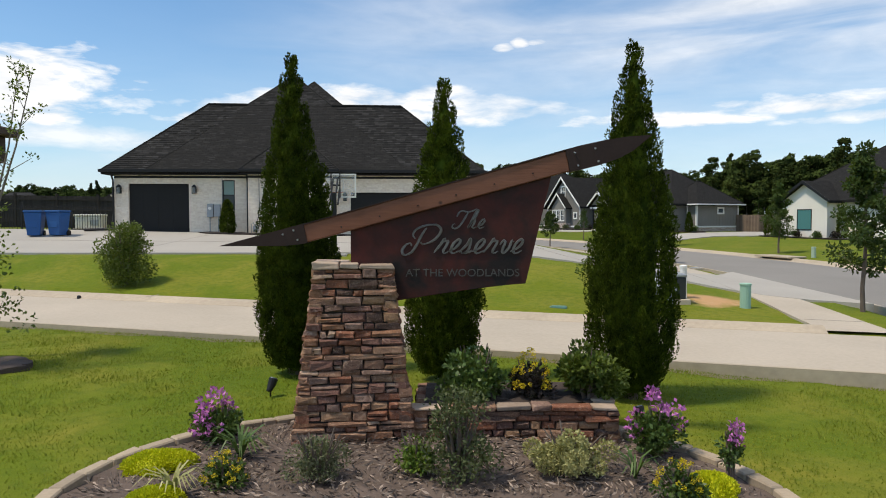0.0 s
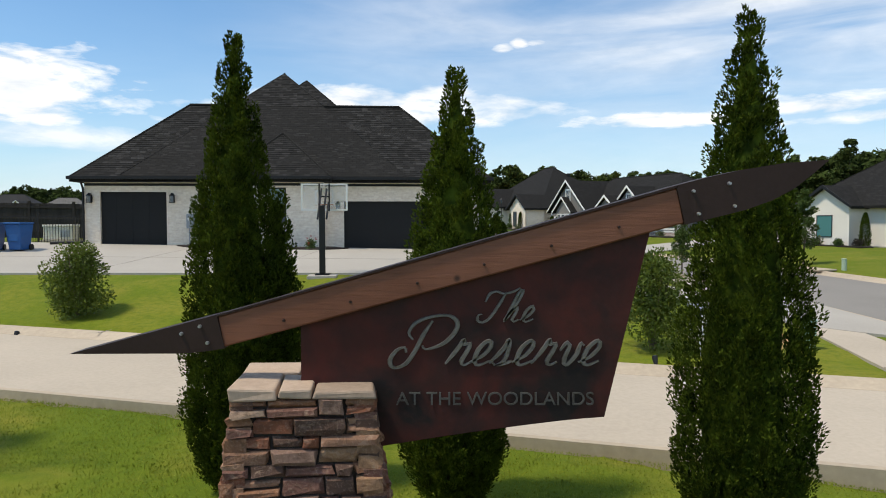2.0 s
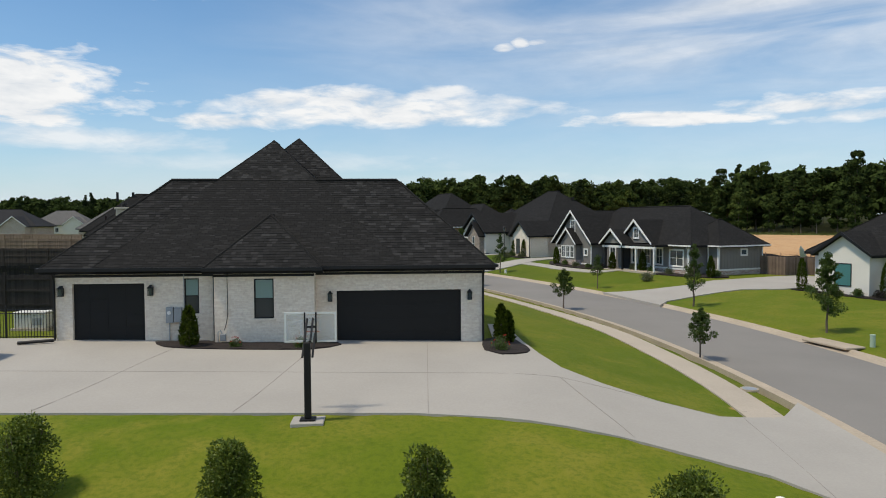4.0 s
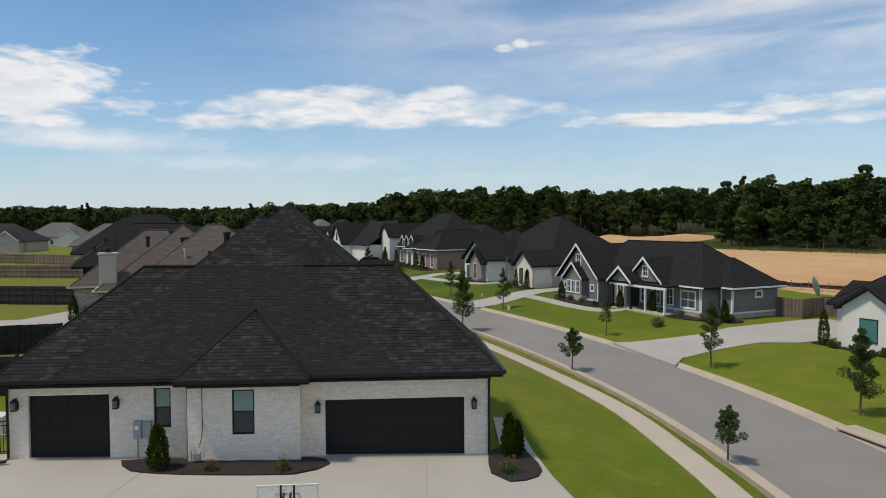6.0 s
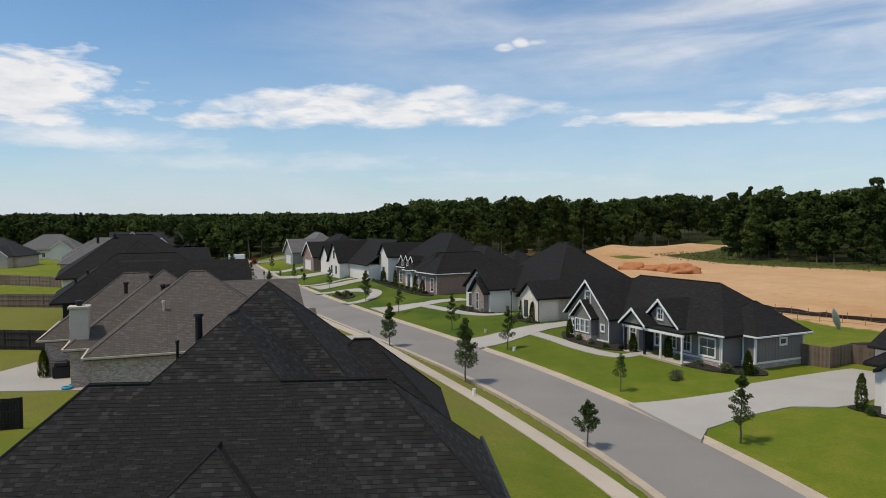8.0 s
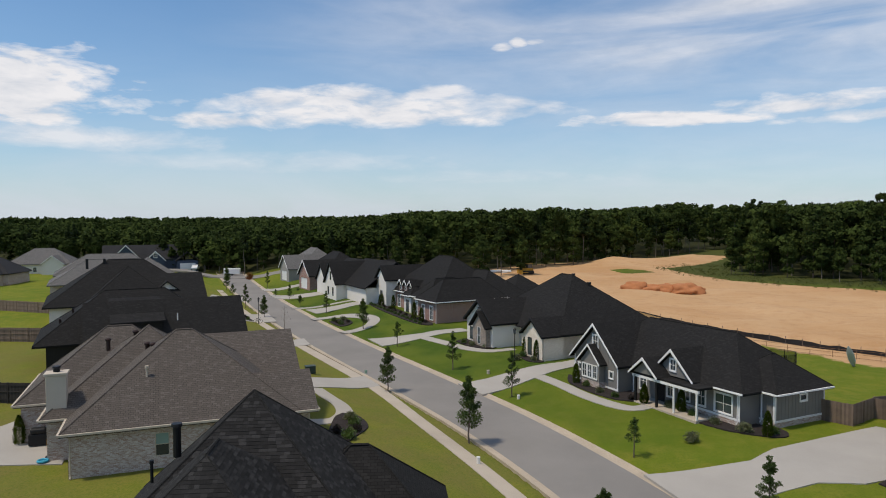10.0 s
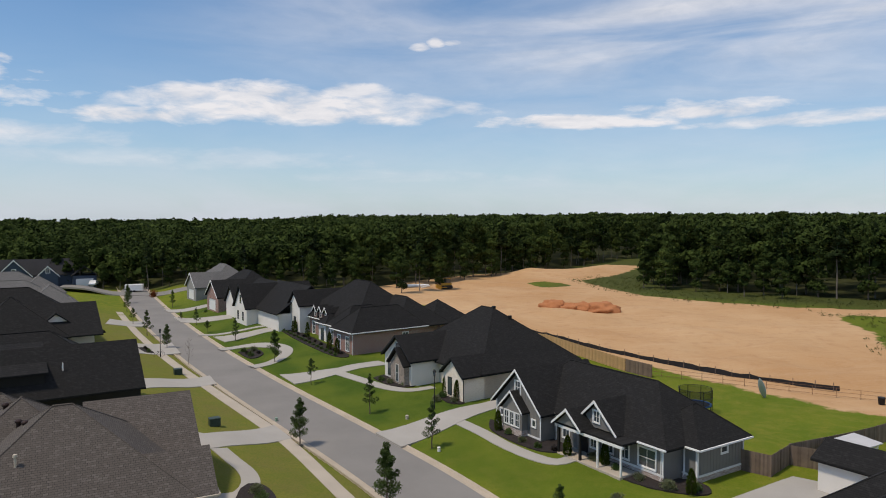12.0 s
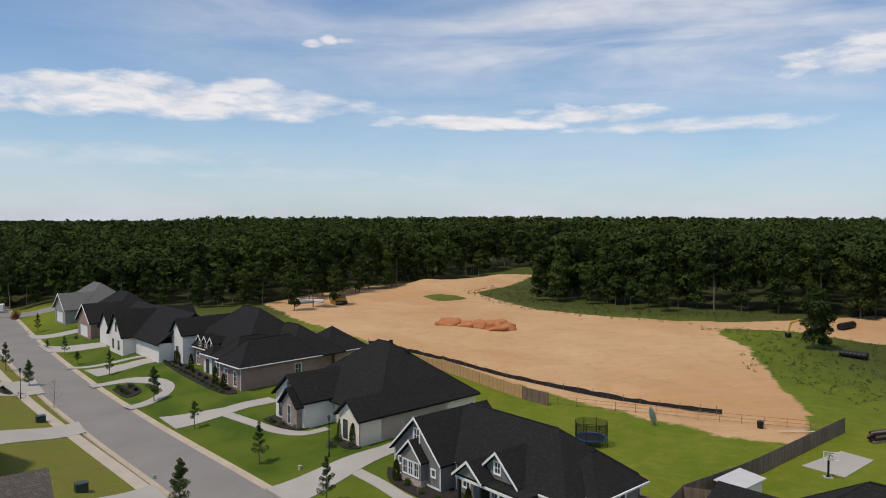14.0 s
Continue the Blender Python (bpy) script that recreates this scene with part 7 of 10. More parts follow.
def raised_bed():
    t = thing("stone_planter", pose(0.68, 5.46, -1.53), "low dry-stone planter wall holding shrubs and mulch", "planter")
    rng = np.random.default_rng(140)
    W, D, H = 1.9, 1.15, 0.32
    part("core", boxed((-W / 2 + 0.05, W / 2 - 0.05, 0.05, D - 0.05, -0.1, H - 0.02)), MORTAR, t)
    clad(t, rng, pose(0, 0, 0), lambda z: W, H, True, 0.10, 0.28, 0.045, 0.085)
    clad(t, rng, pose(W / 2, D / 2, 0, 0, 0, 90), lambda z: D, H, True, 0.10, 0.28, 0.045, 0.085)
    clad(t, rng, pose(-W / 2, D / 2, 0, 0, 0, -90), lambda z: D, H, False, 0.10, 0.28, 0.045, 0.085)
    x = -W / 2 - 0.02
    while x < W / 2 - 0.05:
        w = min(float(rng.uniform(0.16, 0.42)), W / 2 + 0.03 - x)
        bm = boxed((x, x + w - 0.012, -0.03 + rng.uniform(-0.015, 0.02), 0.15 + rng.uniform(-0.03, 0.03), H, H + rng.uniform(0.03, 0.062)))
        for q in bm.verts:
            q.co += Vector(rng.normal(0, 0.006, 3))
        part("capstone", bevelled(bm, 0.011, 2), STONE_CAP if rng.uniform() < 0.4 else STONE, t)
        x += w
    for k in range(4):
        y = 0.24 + k * 0.23
        bm = boxed((W / 2 - 0.2, W / 2 + 0.02 - 0.02 * (k % 2), y, y + 0.21, H - 0.01, H + 0.035 + 0.012 * (k % 2)))
        for q in bm.verts:
            q.co += Vector(rng.normal(0, 0.008, 3))
        part("capstone", bevelled(bm, 0.011, 1), STONE if k % 2 else STONE_CAP, t)
    m = bmesh.new()
    bmesh.ops.create_grid(m, x_segments=14, y_segments=10, size=0.5, matrix=Matrix.Translation((-0.05, D / 2 + 0.02, H + 0.02)) @ Matrix.Diagonal((W - 0.3, D - 0.25, 1, 1)))
    for q in m.verts:
        q.co.z += rng.uniform(-0.015, 0.03)
    part("mulch", m, MULCH_BARK, t)
    return t


raised_bed()


# sign boards: outlines in the upright plane of the sign, x across and z up
def sign():
    t = thing("entrance_sign", pose(0, 0, 0), "rusted steel sign panel hung under a slanting stained timber beam", "sign")
    Y = 5.72
    beam = [(-1.31, 0.50), (1.16, 1.19), (1.20, 1.00), (-1.28, 0.335)]
    part("beam", bevelled(prism(bmesh.new(), beam, "y", Y - 0.045, Y + 0.105), 0.008, 1), TIMBER, t, "slanting reddish-brown stained timber beam")
    part("beam_cap", prism(bmesh.new(), [(-1.30, 0.513), (1.155, 1.202), (1.16, 1.190), (-1.31, 0.500)], "y", Y - 0.055, Y + 0.115), METAL_DARK, t, "thin dark metal cap strip")
    tipl = [(-2.11, 0.300), (-1.31, 0.512), (-1.27, 0.330), (-1.36, 0.315), (-1.50, 0.302)]
    part("steel_tip", prism(bmesh.new(), tipl, "y", Y - 0.055, Y + 0.115), METAL_DARK, t, "pointed dark steel end plate")
    tipr = [(1.15, 1.200), (1.30, 1.240), (1.50, 1.283), (1.72, 1.318), (1.96, 1.335), (1.88, 1.265), (1.78, 1.185), (1.66, 1.120), (1.52, 1.070), (1.36, 1.030), (1.20, 0.992)]
    part("steel_tip", prism(bmesh.new(), tipr, "y", Y - 0.055, Y + 0.115), METAL_DARK, t, "pointed dark steel end plate")
    arc = [(0.79 - 1.24 * k / 10, -0.060 - 0.165 * (k / 10) ** 1.5 - 0.012 * math.sin(math.pi * k / 10)) for k in range(11)]
    panel = [(-0.87, 0.10), (-0.87, 0.445), (1.03, 0.955)] + arc + [(-0.62, -0.235)]
    part("panel", bevelled(prism(bmesh.new(), panel, "y", Y, Y + 0.05), 0.003, 1), RUST, t, "dark rusted steel panel")
    for x, z in ((-1.40, 0.45), (-1.36, 0.36), (1.24, 1.17), (1.27, 1.05), (1.43, 1.21), (1.46, 1.09), (-1.5, 0.41)):
        b = bmesh.new()
        bmesh.ops.create_cone(b, segments=8, radius1=0.011, radius2=0.008, depth=0.02, cap_ends=True, matrix=pose(x, Y - 0.062, z, 90))
        part("bolt", b, ZINC, t)
    for k in range(6):
        x, z = -0.95 + 0.36 * k, 0.48 + 0.1 * k
        b = bmesh.new()
        bmesh.ops.create_cone(b, segments=8, radius1=0.009, radius2=0.007, depth=0.016, cap_ends=True, matrix=pose(x, Y - 0.05, z, 90))
        part("bolt", b, METAL_DARK, t)

    def stroke(points, x0, z0, unit, pen, slant=0.42):
        """One pen stroke of a script letter, as a flat raised bar whose width swells on the way down."""
        pts = curve_through([(x0 + unit * (px + slant * pz), z0 + unit * pz) for px, pz in points], 0.012)
        bm = bmesh.new()
        rows = []
        for i, (a, c) in enumerate(pts):
            p, q = pts[max(i - 1, 0)], pts[min(i + 1, len(pts) - 1)]
            d = Vector((q[0] - p[0], q[1] - p[1]))
            d = d.normalized() if d.length > 1e-6 else Vector((1, 0))
            w = pen * (0.62 + 0.55 * abs(d.y)) * min(1.0, 0.45 + 3.0 * min(i, len(pts) - 1 - i) / len(pts))
            n = Vector((-d.y, d.x)) * w / 2
            rows.append([bm.verts.new((a + s * n.x, y, c + s * n.y)) for s, y in ((1, Y + 0.002), (0.75, Y - 0.013), (-0.75, Y - 0.013), (-1, Y + 0.002))])
        for a, b in zip(rows, rows[1:]):
            for k in range(3):
                bm.faces.new((a[k], a[k + 1], b[k + 1], b[k]))
        bm.faces.new(rows[0])
        bm.faces.new(rows[-1][::-1])
        bmesh.ops.recalc_face_normals(bm, faces=bm.faces[:])
        return bm

    R = [[(0, 0.03), (0.12, 0.33), (0.17, 0.52), (0.22, 0.42), (0.33, 0.44), (0.33, 0.28), (0.30, 0.08), (0.38, 0.0), (0.50, 0.07)]]
    E = [[(0, 0.06), (0.20, 0.18), (0.30, 0.38), (0.22, 0.50), (0.09, 0.36), (0.08, 0.12), (0.20, 0.0), (0.40, 0.09)]]
    S = [[(0, 0.04), (0.17, 0.34), (0.20, 0.52), (0.27, 0.32), (0.27, 0.08), (0.12, 0.0), (0.04, 0.07)], [(0.12, 0.0), (0.27, 0.02), (0.44, 0.09)]]
    V = [[(0, 0.30), (0.07, 0.47), (0.15, 0.40), (0.16, 0.12), (0.24, 0.0), (0.36, 0.20), (0.36, 0.46), (0.44, 0.40)]]
    HH = [[(0, 0.05), (0.20, 0.60), (0.22, 0.98), (0.12, 0.90), (0.07, 0.40), (0.04, 0.0)], [(0.04, 0.02), (0.15, 0.36), (0.26, 0.46), (0.28, 0.28), (0.25, 0.07), (0.33, 0.0), (0.46, 0.08)]]
    P = [[(0.50, 0.90), (0.43, 0.62), (0.40, 0.30), (0.31, 0.02), (0.10, -0.05), (-0.03, 0.10), (0.02, 0.30), (0.16, 0.36), (0.23, 0.26)],
         [(0.26, 0.52), (0.12, 0.66), (0.18, 0.86), (0.44, 0.98), (0.80, 1.0), (1.03, 0.84), (1.03, 0.62), (0.88, 0.42), (0.60, 0.32), (0.50, 0.40)]]
    T = [[(-0.18, 0.62), (-0.16, 0.86), (0.02, 0.95), (0.28, 0.88), (0.55, 0.94), (0.72, 1.06)], [(0.34, 0.90), (0.27, 0.50), (0.16, 0.12), (-0.02, -0.02), (-0.20, 0.06), (-0.22, 0.22), (-0.12, 0.24)]]

    def word(letters, x0, z0, unit, pen):
        x = x0
        for strokes, adv in letters:
            bm = bmesh.new()
            for s in strokes:
                k = stroke(s, x, z0, unit, pen)
                me = bpy.data.meshes.new("tmp")
                k.to_mesh(me)
                k.free()
                bm.from_mesh(me)
                bpy.data.meshes.remove(me)
            part("letter", bm, LETTER, t)
            x += adv * unit

    word([(P, 1.12), (R, 0.47), (E, 0.41), (S, 0.44), (E, 0.41), (R, 0.47), (V, 0.46), (E, 0.42)], -0.385, 0.228, 0.27, 0.024)
    word([(T, 0.62), (HH, 0.50), (E, 0.4)], 0.125, 0.465, 0.175, 0.017)
    cu = bpy.data.curves.new("lettering", "FONT")
    cu.body, cu.size, cu.extrude, cu.align_x = "AT THE WOODLANDS", 0.1, 0.004, "LEFT"
    tmp = new("lettering", cu)
    dg = bpy.context.evaluated_depsgraph_get()
    dg.update()
    me = bpy.data.meshes.new_from_object(tmp.evaluated_get(dg))
    bpy.data.objects.remove(tmp)
    xs = [v.co.x for v in me.vertices]
    zs = [v.co.y for v in me.vertices]
    sx, sz = 1.08 / (max(xs) - min(xs)), 0.072 / (max(zs) - min(zs))
    for v in me.vertices:
        v.co = Vector((-0.35 + (v.co.x - min(xs)) * sx, Y - 0.006 + v.co.z * -1.0, 0.008 + (v.co.y - min(zs)) * sz))
    me.materials.clear()
    me.materials.append(LETTER_DIM)
    child("lettering", me, t)
    return t


sign()


def sign_bed():
    n = 44
    rim = [(-0.1 + 2.62 * math.cos(a), 4.05 + 2.18 * math.sin(a)) for a in (2 * math.pi * k / n for k in range(n))]
    area("mulch_bed", rim, 0.035, MULCH_BARK, "oval bed of shredded brown bark mulch", "garden bed", cell=0.18, bumpy=0.022)
    ed = thing("bed_edging", pose(0, 0, 0), "ring of tan sandstone edging blocks round the bed", "edging")
    rng = np.random.default_rng(7)
    m = 46
    for k in range(m):
        a = 2 * math.pi * (k + 0.5) / m
        x, y = -0.1 + 2.68 * math.cos(a), 4.05 + 2.24 * math.sin(a)
        tx, ty = -2.68 * math.sin(a), 2.24 * math.cos(a)
        L = math.hypot(tx, ty) * 2 * math.pi / m
        bm = boxed((-L / 2 + 0.006, L / 2 - 0.006, -0.06, 0.06, -0.08, 0.075))
        for q in bm.verts:
            q.co += Vector(rng.normal(0, 0.006, 3))
        ob = part("edging_block", bevelled(bm, 0.012, 1), EDGING, ed)
        ob.matrix_basis = pose(x, y, ground_z(x, y) + 0.012, 0, 0, math.degrees(math.atan2(ty, tx)))
    # loose shreds on the mulch
    nn = 9000
    r, a = np.sqrt(rng.uniform(0, 1, nn)) * 0.96, rng.uniform(0, 6.283, nn)
    x, y = -0.1 + 2.6 * r * np.cos(a), 4.05 + 2.16 * r * np.sin(a)
    z = lay(x, y) + 0.055 + rng.uniform(-0.01, 0.025, nn)
    flat = np.stack((np.cos(a * 9), np.sin(a * 9), np.zeros(nn)), 1)
    v, f = cards(rng, np.stack((x, y, z), 1), flat, rng.uniform(0.03, 0.10, nn), rng.uniform(0.008, 0.02, nn), 0.1, 0.25)
    tagged(new("bark_shreds", cloud_mesh("bark_shreds", BARK_SHRED, (v, f))), "loose shreds of brown bark on the bed", "mulch", kind="stuff")


sign_bed()
BED = -1.46
# planting round the sign
bush("shrub", 200, 0.12, 4.4, 0.72, 0.62, 0.036, LEAF_GREYGREEN, "loose grey-green shrub in front of the planter wall", "shrub", 2700, BED, shape="egg", stems=14)
bush("shrub", 201, -0.20, 4.55, 0.40, 0.38, 0.035, LEAF_BRIGHT, "small bright green shrub at the pillar's foot", "shrub", 1300, BED)
bush("shrub", 202, 0.33, 5.78, 0.62, 0.74, 0.06, LEAF_SHRUB, "glossy green rounded shrub in the stone planter", "shrub", 3200, -1.2)
bush("shrub", 203, 1.40, 5.80, 0.62, 0.72, 0.058, LEAF_HOLLY, "grey-green rounded shrub in the stone planter", "shrub", 3200, -1.2)
bush("flowering_plant", 204, 0.86, 5.86, 0.46, 0.40, 0.045, LEAF_DARK, "dark leaved plant with yellow flowers in the planter", "flowers", 1500, -1.2, parts=(("flower_head", FLOWER_YELLOW, 34, 0.018, "small yellow flower"), ("blossom", FLOWER_YELLOW, 26, 0.022, "bright yellow blossom")))
bush("shrub", 205, 1.02, 4.62, 0.42, 0.86, 0.030, LEAF_PALE, "low pale variegated shrub in the bark bed", "shrub", 7600, BED)
bush("shrub", 206, -0.95, 4.4, 0.44, 0.60, 0.024, LEAF_DUSTY, "twiggy grey-green shrub in the bark bed", "shrub", 3000, BED, stems=16)
for k, (x, y, h, w) in enumerate(((-2.02, 5.3, 0.44, 0.42), (1.86, 5.1, 0.48, 0.46))):
    bush("flowering_plant", 210 + k, x, y, h, w, 0.05, LEAF_SHRUB, "green leafy plant with clusters of pink flowers", "flowers", 1800, BED, "pink flowers in the bed",
         parts=(("flower_head", FLOWER_PINK, 10, 0.060, "pink phlox flower head"),))
bush("flowering_plant", 213, 2.3, 4.62, 0.42, 0.20, 0.04, LEAF_SHRUB, "slender plant with pink flower heads", "flowers", 400, BED, "pink flowers in the bed", parts=(("flower_head", FLOWER_PINK, 5, 0.045, "pink flower head"),))


def stonecrop(seed, x, y, w, d, h):
    """A close mound of small succulent shoots."""
    rng = np.random.default_rng(seed)
    t = thing("stonecrop", pose(x, y, ground_z(x, y) + 0.03, 0, 0, 20 * seed), "close mound of lime-yellow stonecrop on the bark", "flowers", "lime stonecrop mounds")
    bm = bmesh.new()
    bmesh.ops.create_icosphere(bm, subdivisions=3, radius=1.0)
    for q in bm.verts:
        a = math.atan2(q.co.y, q.co.x)
        k = 1 + 0.10 * math.sin(3 * a + seed) + 0.06 * math.sin(7 * a)
        q.co = Vector((q.co.x * w * k, q.co.y * d * k, max(q.co.z, -0.2) * h))
    part("inner_foliage", bm, LEAF_LIME, t, smooth=True)
    n = 5200
    u = on_sphere(rng, n)
    u[:, 2] = np.abs(u[:, 2])
    a = np.arctan2(u[:, 1], u[:, 0])
    k = 1 + 0.10 * np.sin(3 * a + seed) + 0.06 * np.sin(7 * a)
    p = np.stack((u[:, 0] * w * k, u[:, 1] * d * k, u[:, 2] * h), 1) * rng.uniform(0.95, 1.04, n)[:, None]
    child("crown", cloud_mesh("crown", LEAF_LIME, cards(rng, p, u, rng.uniform(0.012, 0.03, n), rng.uniform(0.008, 0.014, n), 0.4, 0.4)), t)


for k, (x, y, w, d, h) in enumerate(((-2.28, 4.62, 0.27, 0.20, 0.13), (2.02, 4.30, 0.22, 0.19, 0.15), (-2.02, 3.9, 0.2, 0.16, 0.11), (1.6, 3.6, 0.2, 0.18, 0.12))):
    stonecrop(k + 1, x, y, w, d, h)
for k, (x, y) in enumerate(((-1.62, 4.25), (1.72, 4.1))):
    bush("flowering_plant", 230 + k, x, y, 0.26, 0.36, 0.04, LEAF_SHRUB, "low plant with small yellow flowers", "flowers", 900, BED, "yellow flowers in the bed", parts=(("flower_head", FLOWER_YELLOW, 26, 0.017, "small yellow flower"),))


def blade_plant(seed, x, y, n, length, material, label):
    rng = np.random.default_rng(seed)
    t = thing("strap_leaved_plant", pose(x, y, BED), label, "flowers")
    bm = bmesh.new()
    for k in range(n):
        a, L = rng.uniform(0, 6.283), length * rng.uniform(0.6, 1.1)
        o = Vector((math.cos(a), math.sin(a), 0))
        s = Vector((-o.y, o.x, 0)) * 0.009
        pts = [Vector((0, 0, 0)), o * L * 0.25 + Vector((0, 0, L * 0.55)), o * L * 0.6 + Vector((0, 0, L * 0.7)), o * L * 0.95 + Vector((0, 0, L * 0.42))]
        rows = [(bm.verts.new(p - s * w), bm.verts.new(p + s * w)) for p, w in zip(pts, (1, 1.1, 0.8, 0.1))]
        for p, q in zip(rows, rows[1:]):
            bm.faces.new((p[0], p[1], q[1], q[0]))
    part("leaves", bm, material, t)


blade_plant(240, -1.68, 4.85, 34, 0.34, LEAF_SHRUB, "tuft of arching strap leaves in the bed")
blade_plant(241, -1.95, 4.1, 26, 0.30, LEAF_PALE, "tuft of pale arching leaves in the bed")
blade_plant(242, 1.5, 4.45, 22, 0.28, LEAF_SHRUB, "tuft of arching green leaves in the bed")


def spotlight(x, y, turn, group="garden spotlights"):
    t = thing("garden_spotlight", pose(x, y, ground_z(x, y), 0, 0, turn), "small black garden spotlight staked in the lawn", "lamp", group)
    b = bmesh.new()
    tube(b, [(0, 0, -0.06), (0, 0, 0.10)], 0.010, 6)
    part("stake", b, BLACK, t)
    h = bmesh.new()
    tube(h, [(0, 0.03, 0.07), (0, -0.02, 0.14), (0, -0.05, 0.20)], [0.03, 0.048, 0.055], 12)
    part("housing", h, BLACK, t)
    g = bmesh.new()
    bmesh.ops.create_cone(g, segments=12, radius1=0.045, radius2=0.04, depth=0.012, cap_ends=True, matrix=Matrix.Translation((0, -0.053, 0.205)) @ Euler((radians(27), 0, 0)).to_matrix().to_4x4())
    part("lens", g, PANE, t)


spotlight(-1.98, 7.0, 150)
spotlight(2.0, 6.05, 210)
spotlight(3.68, 14.35, 180)
spotlight(-9.6, 17.1, 180)


def lawn_blades():
    """Blades of grass on the lawn round the sign and along the lane, where they can be told apart."""
    rng = np.random.default_rng(77)
    n = 125000
    x, y = rng.uniform(-8.5, 7.5, n), 2.2 + 9.5 * rng.uniform(0, 1, n)
    keep = (((x + 0.1) / 2.74) ** 2 + ((y - 4.05) / 2.3) ** 2 > 1) & ((y - 12.6 + 0.262 * x) * 0.965 < -2.42)
    x, y = x[keep], y[keep]
    n = len(x)
    tuft = np.sin(x * 2.1 + 1.3 * np.sin(y * 1.7)) * np.sin(y * 2.3) > 0.55
    L = np.where(tuft, rng.uniform(0.03, 0.07, n), rng.uniform(0.015, 0.036, n))
    up = np.tile(np.array((0, 0, 1.0)), (n, 1))
    v, f = cards(rng, np.stack((x, y, lay(x, y) - 0.005), 1), up, L, rng.uniform(0.006, 0.012, n), 0.2, 0.6)
    tagged(new("grass", cloud_mesh("grass", GRASS_BLADE, (v, f))), "short yellow-green lawn grass round the sign", "grass", kind="stuff")


GRASS_BLADE = leaf_material("grass_blades", (0.17, 0.22, 0.018), (0.32, 0.33, 0.055), 0.8, 0.3, 0.12)
lawn_blades()


# a thin crape myrtle and a timber bird house by the lane
def crape_myrtle(x, y):
    rng = np.random.default_rng(260)
    t = thing("crape_myrtle", pose(x, y, ground_z(x, y)), "thin multi-stemmed crape myrtle with sparse leaves", "tree")
    bm = bmesh.new()
    tips = []
    for k in range(9):
        a = 0.7 * k
        w, h = rng.uniform(0.3, 1.0), rng.uniform(2.7, 4.5)
        pts = [Vector((0.04 * math.cos(a), 0.04 * math.sin(a), -0.05)), Vector((0.4 * w * math.cos(a), 0.4 * w * math.sin(a), h * 0.4)), Vector((0.8 * w * math.cos(a + 0.2), 0.8 * w * math.sin(a + 0.2), h * 0.75)), Vector((w * math.cos(a + 0.3), w * math.sin(a + 0.3), h))]
        tube(bm, pts, [0.028, 0.02, 0.011, 0.004], 6)
        for j in range(16):
            q = rng.uniform(0.15, 1)
            p = pts[1].lerp(pts[2], q / 0.55) if q < 0.55 else pts[2].lerp(pts[3], (q - 0.55) / 0.45)
            e = p + Vector((rng.normal(0, 0.10), rng.normal(0, 0.10), rng.uniform(0.05, 0.2)))
            tube(bm, [p, e], [0.006, 0.003], 4)
            tips.append(tuple(e))
    part("woody_base", bm, BARK_PALE, t)
    sets = clumps(rng, tips, [0.085] * len(tips), 13, 0.055, 0.032, 0.3, 0.2)
    low = [(rng.normal(0.1, 0.26), rng.normal(0, 0.24), rng.uniform(0.5, 1.9)) for _ in range(44)]
    sets += clumps(rng, low, [0.17] * len(low), 30, 0.06, 0.04, 0.3, 0.2)
    child("crown", cloud_mesh("crown", LEAF_HOLLY, *sets), t)
    n = 18
    area("mulch_bed", [(x + 0.1 + 0.75 * math.cos(2 * math.pi * k / n), y + 0.1 + 0.6 * math.sin(2 * math.pi * k / n)) for k in range(n)], 0.05, MULCH_BARK, "round bed of brown mulch under a small tree", "garden bed", cell=0.2, bumpy=0.02)


crape_myrtle(-6.42, 8.2)
bh = thing("bird_house", pose(-6.62, 9.0, ground_z(-6.62, 9.0) - 0.1), "weathered brown timber bird house on a post", "bird house")
part("post", boxed((-0.05, 0.05, -0.05, 0.05, -0.1, 2.95)), FENCE_WOOD, bh)
part("box", bevelled(boxed((-0.26, 0.26, -0.22, 0.22, 2.9, 3.28)), 0.01, 1), plain("dark_stained_box", (0.06, 0.042, 0.034), 0.8, var=0.25), bh)
part("roof", bevelled(boxed((-0.40, 0.40, -0.34, 0.34, 3.28, 3.40)), 0.02, 1), plain("brown_roof_board", (0.075, 0.052, 0.044), 0.8, var=0.25), bh)


# ---- drives, walks and beds of the other lots ----
def slab(name, pts, label, material=None, lift=0.07):
    return area(name, pts, lift, material or DRIVE, label, "driveway" if "drive" in name else "path", cell=1.5)


def path(name, pts, w, label, material=None):
    return tagged(ribbon(name, curve_through(pts, 0.6), [(-w, 0.06), (w, 0.06)], material or DRIVE, open_z), label, "path", kind="structure")


slab("driveway", [(12.6, 60.9), (16.8, 61.6), (20.3, 62.2), (22.8, 64.2), (29.4, 67.4), (33.5, 69.6), (38, 66), (36, 60), (30.5, 60.5), (27.3, 58.5), (25.6, 57.9), (22.8, 58.2), (18.8, 56.8), (16.0, 55.0), (14.8, 52.8)], "pale concrete driveway spreading from the street")
path("walk", [(27.6, 58.4), (30.5, 55.0), (33, 51), (36, 46)], 0.5, "narrow concrete walk beside the white house")
slab("driveway", [(0.6, 86.0), (2.9, 81.6), (8.3, 85.8), (13.4, 89.9), (18.5, 92.2), (16.9, 95.2), (12.2, 91.9), (6.3, 89.0)], "concrete driveway between two houses")
slab("driveway", [(-11.7, 111.9), (-9.2, 106.6), (-3.5, 108.4), (3.0, 111.4), (1.4, 113.6), (-4.0, 111.0)], "concrete driveway beside the stone-fronted house")
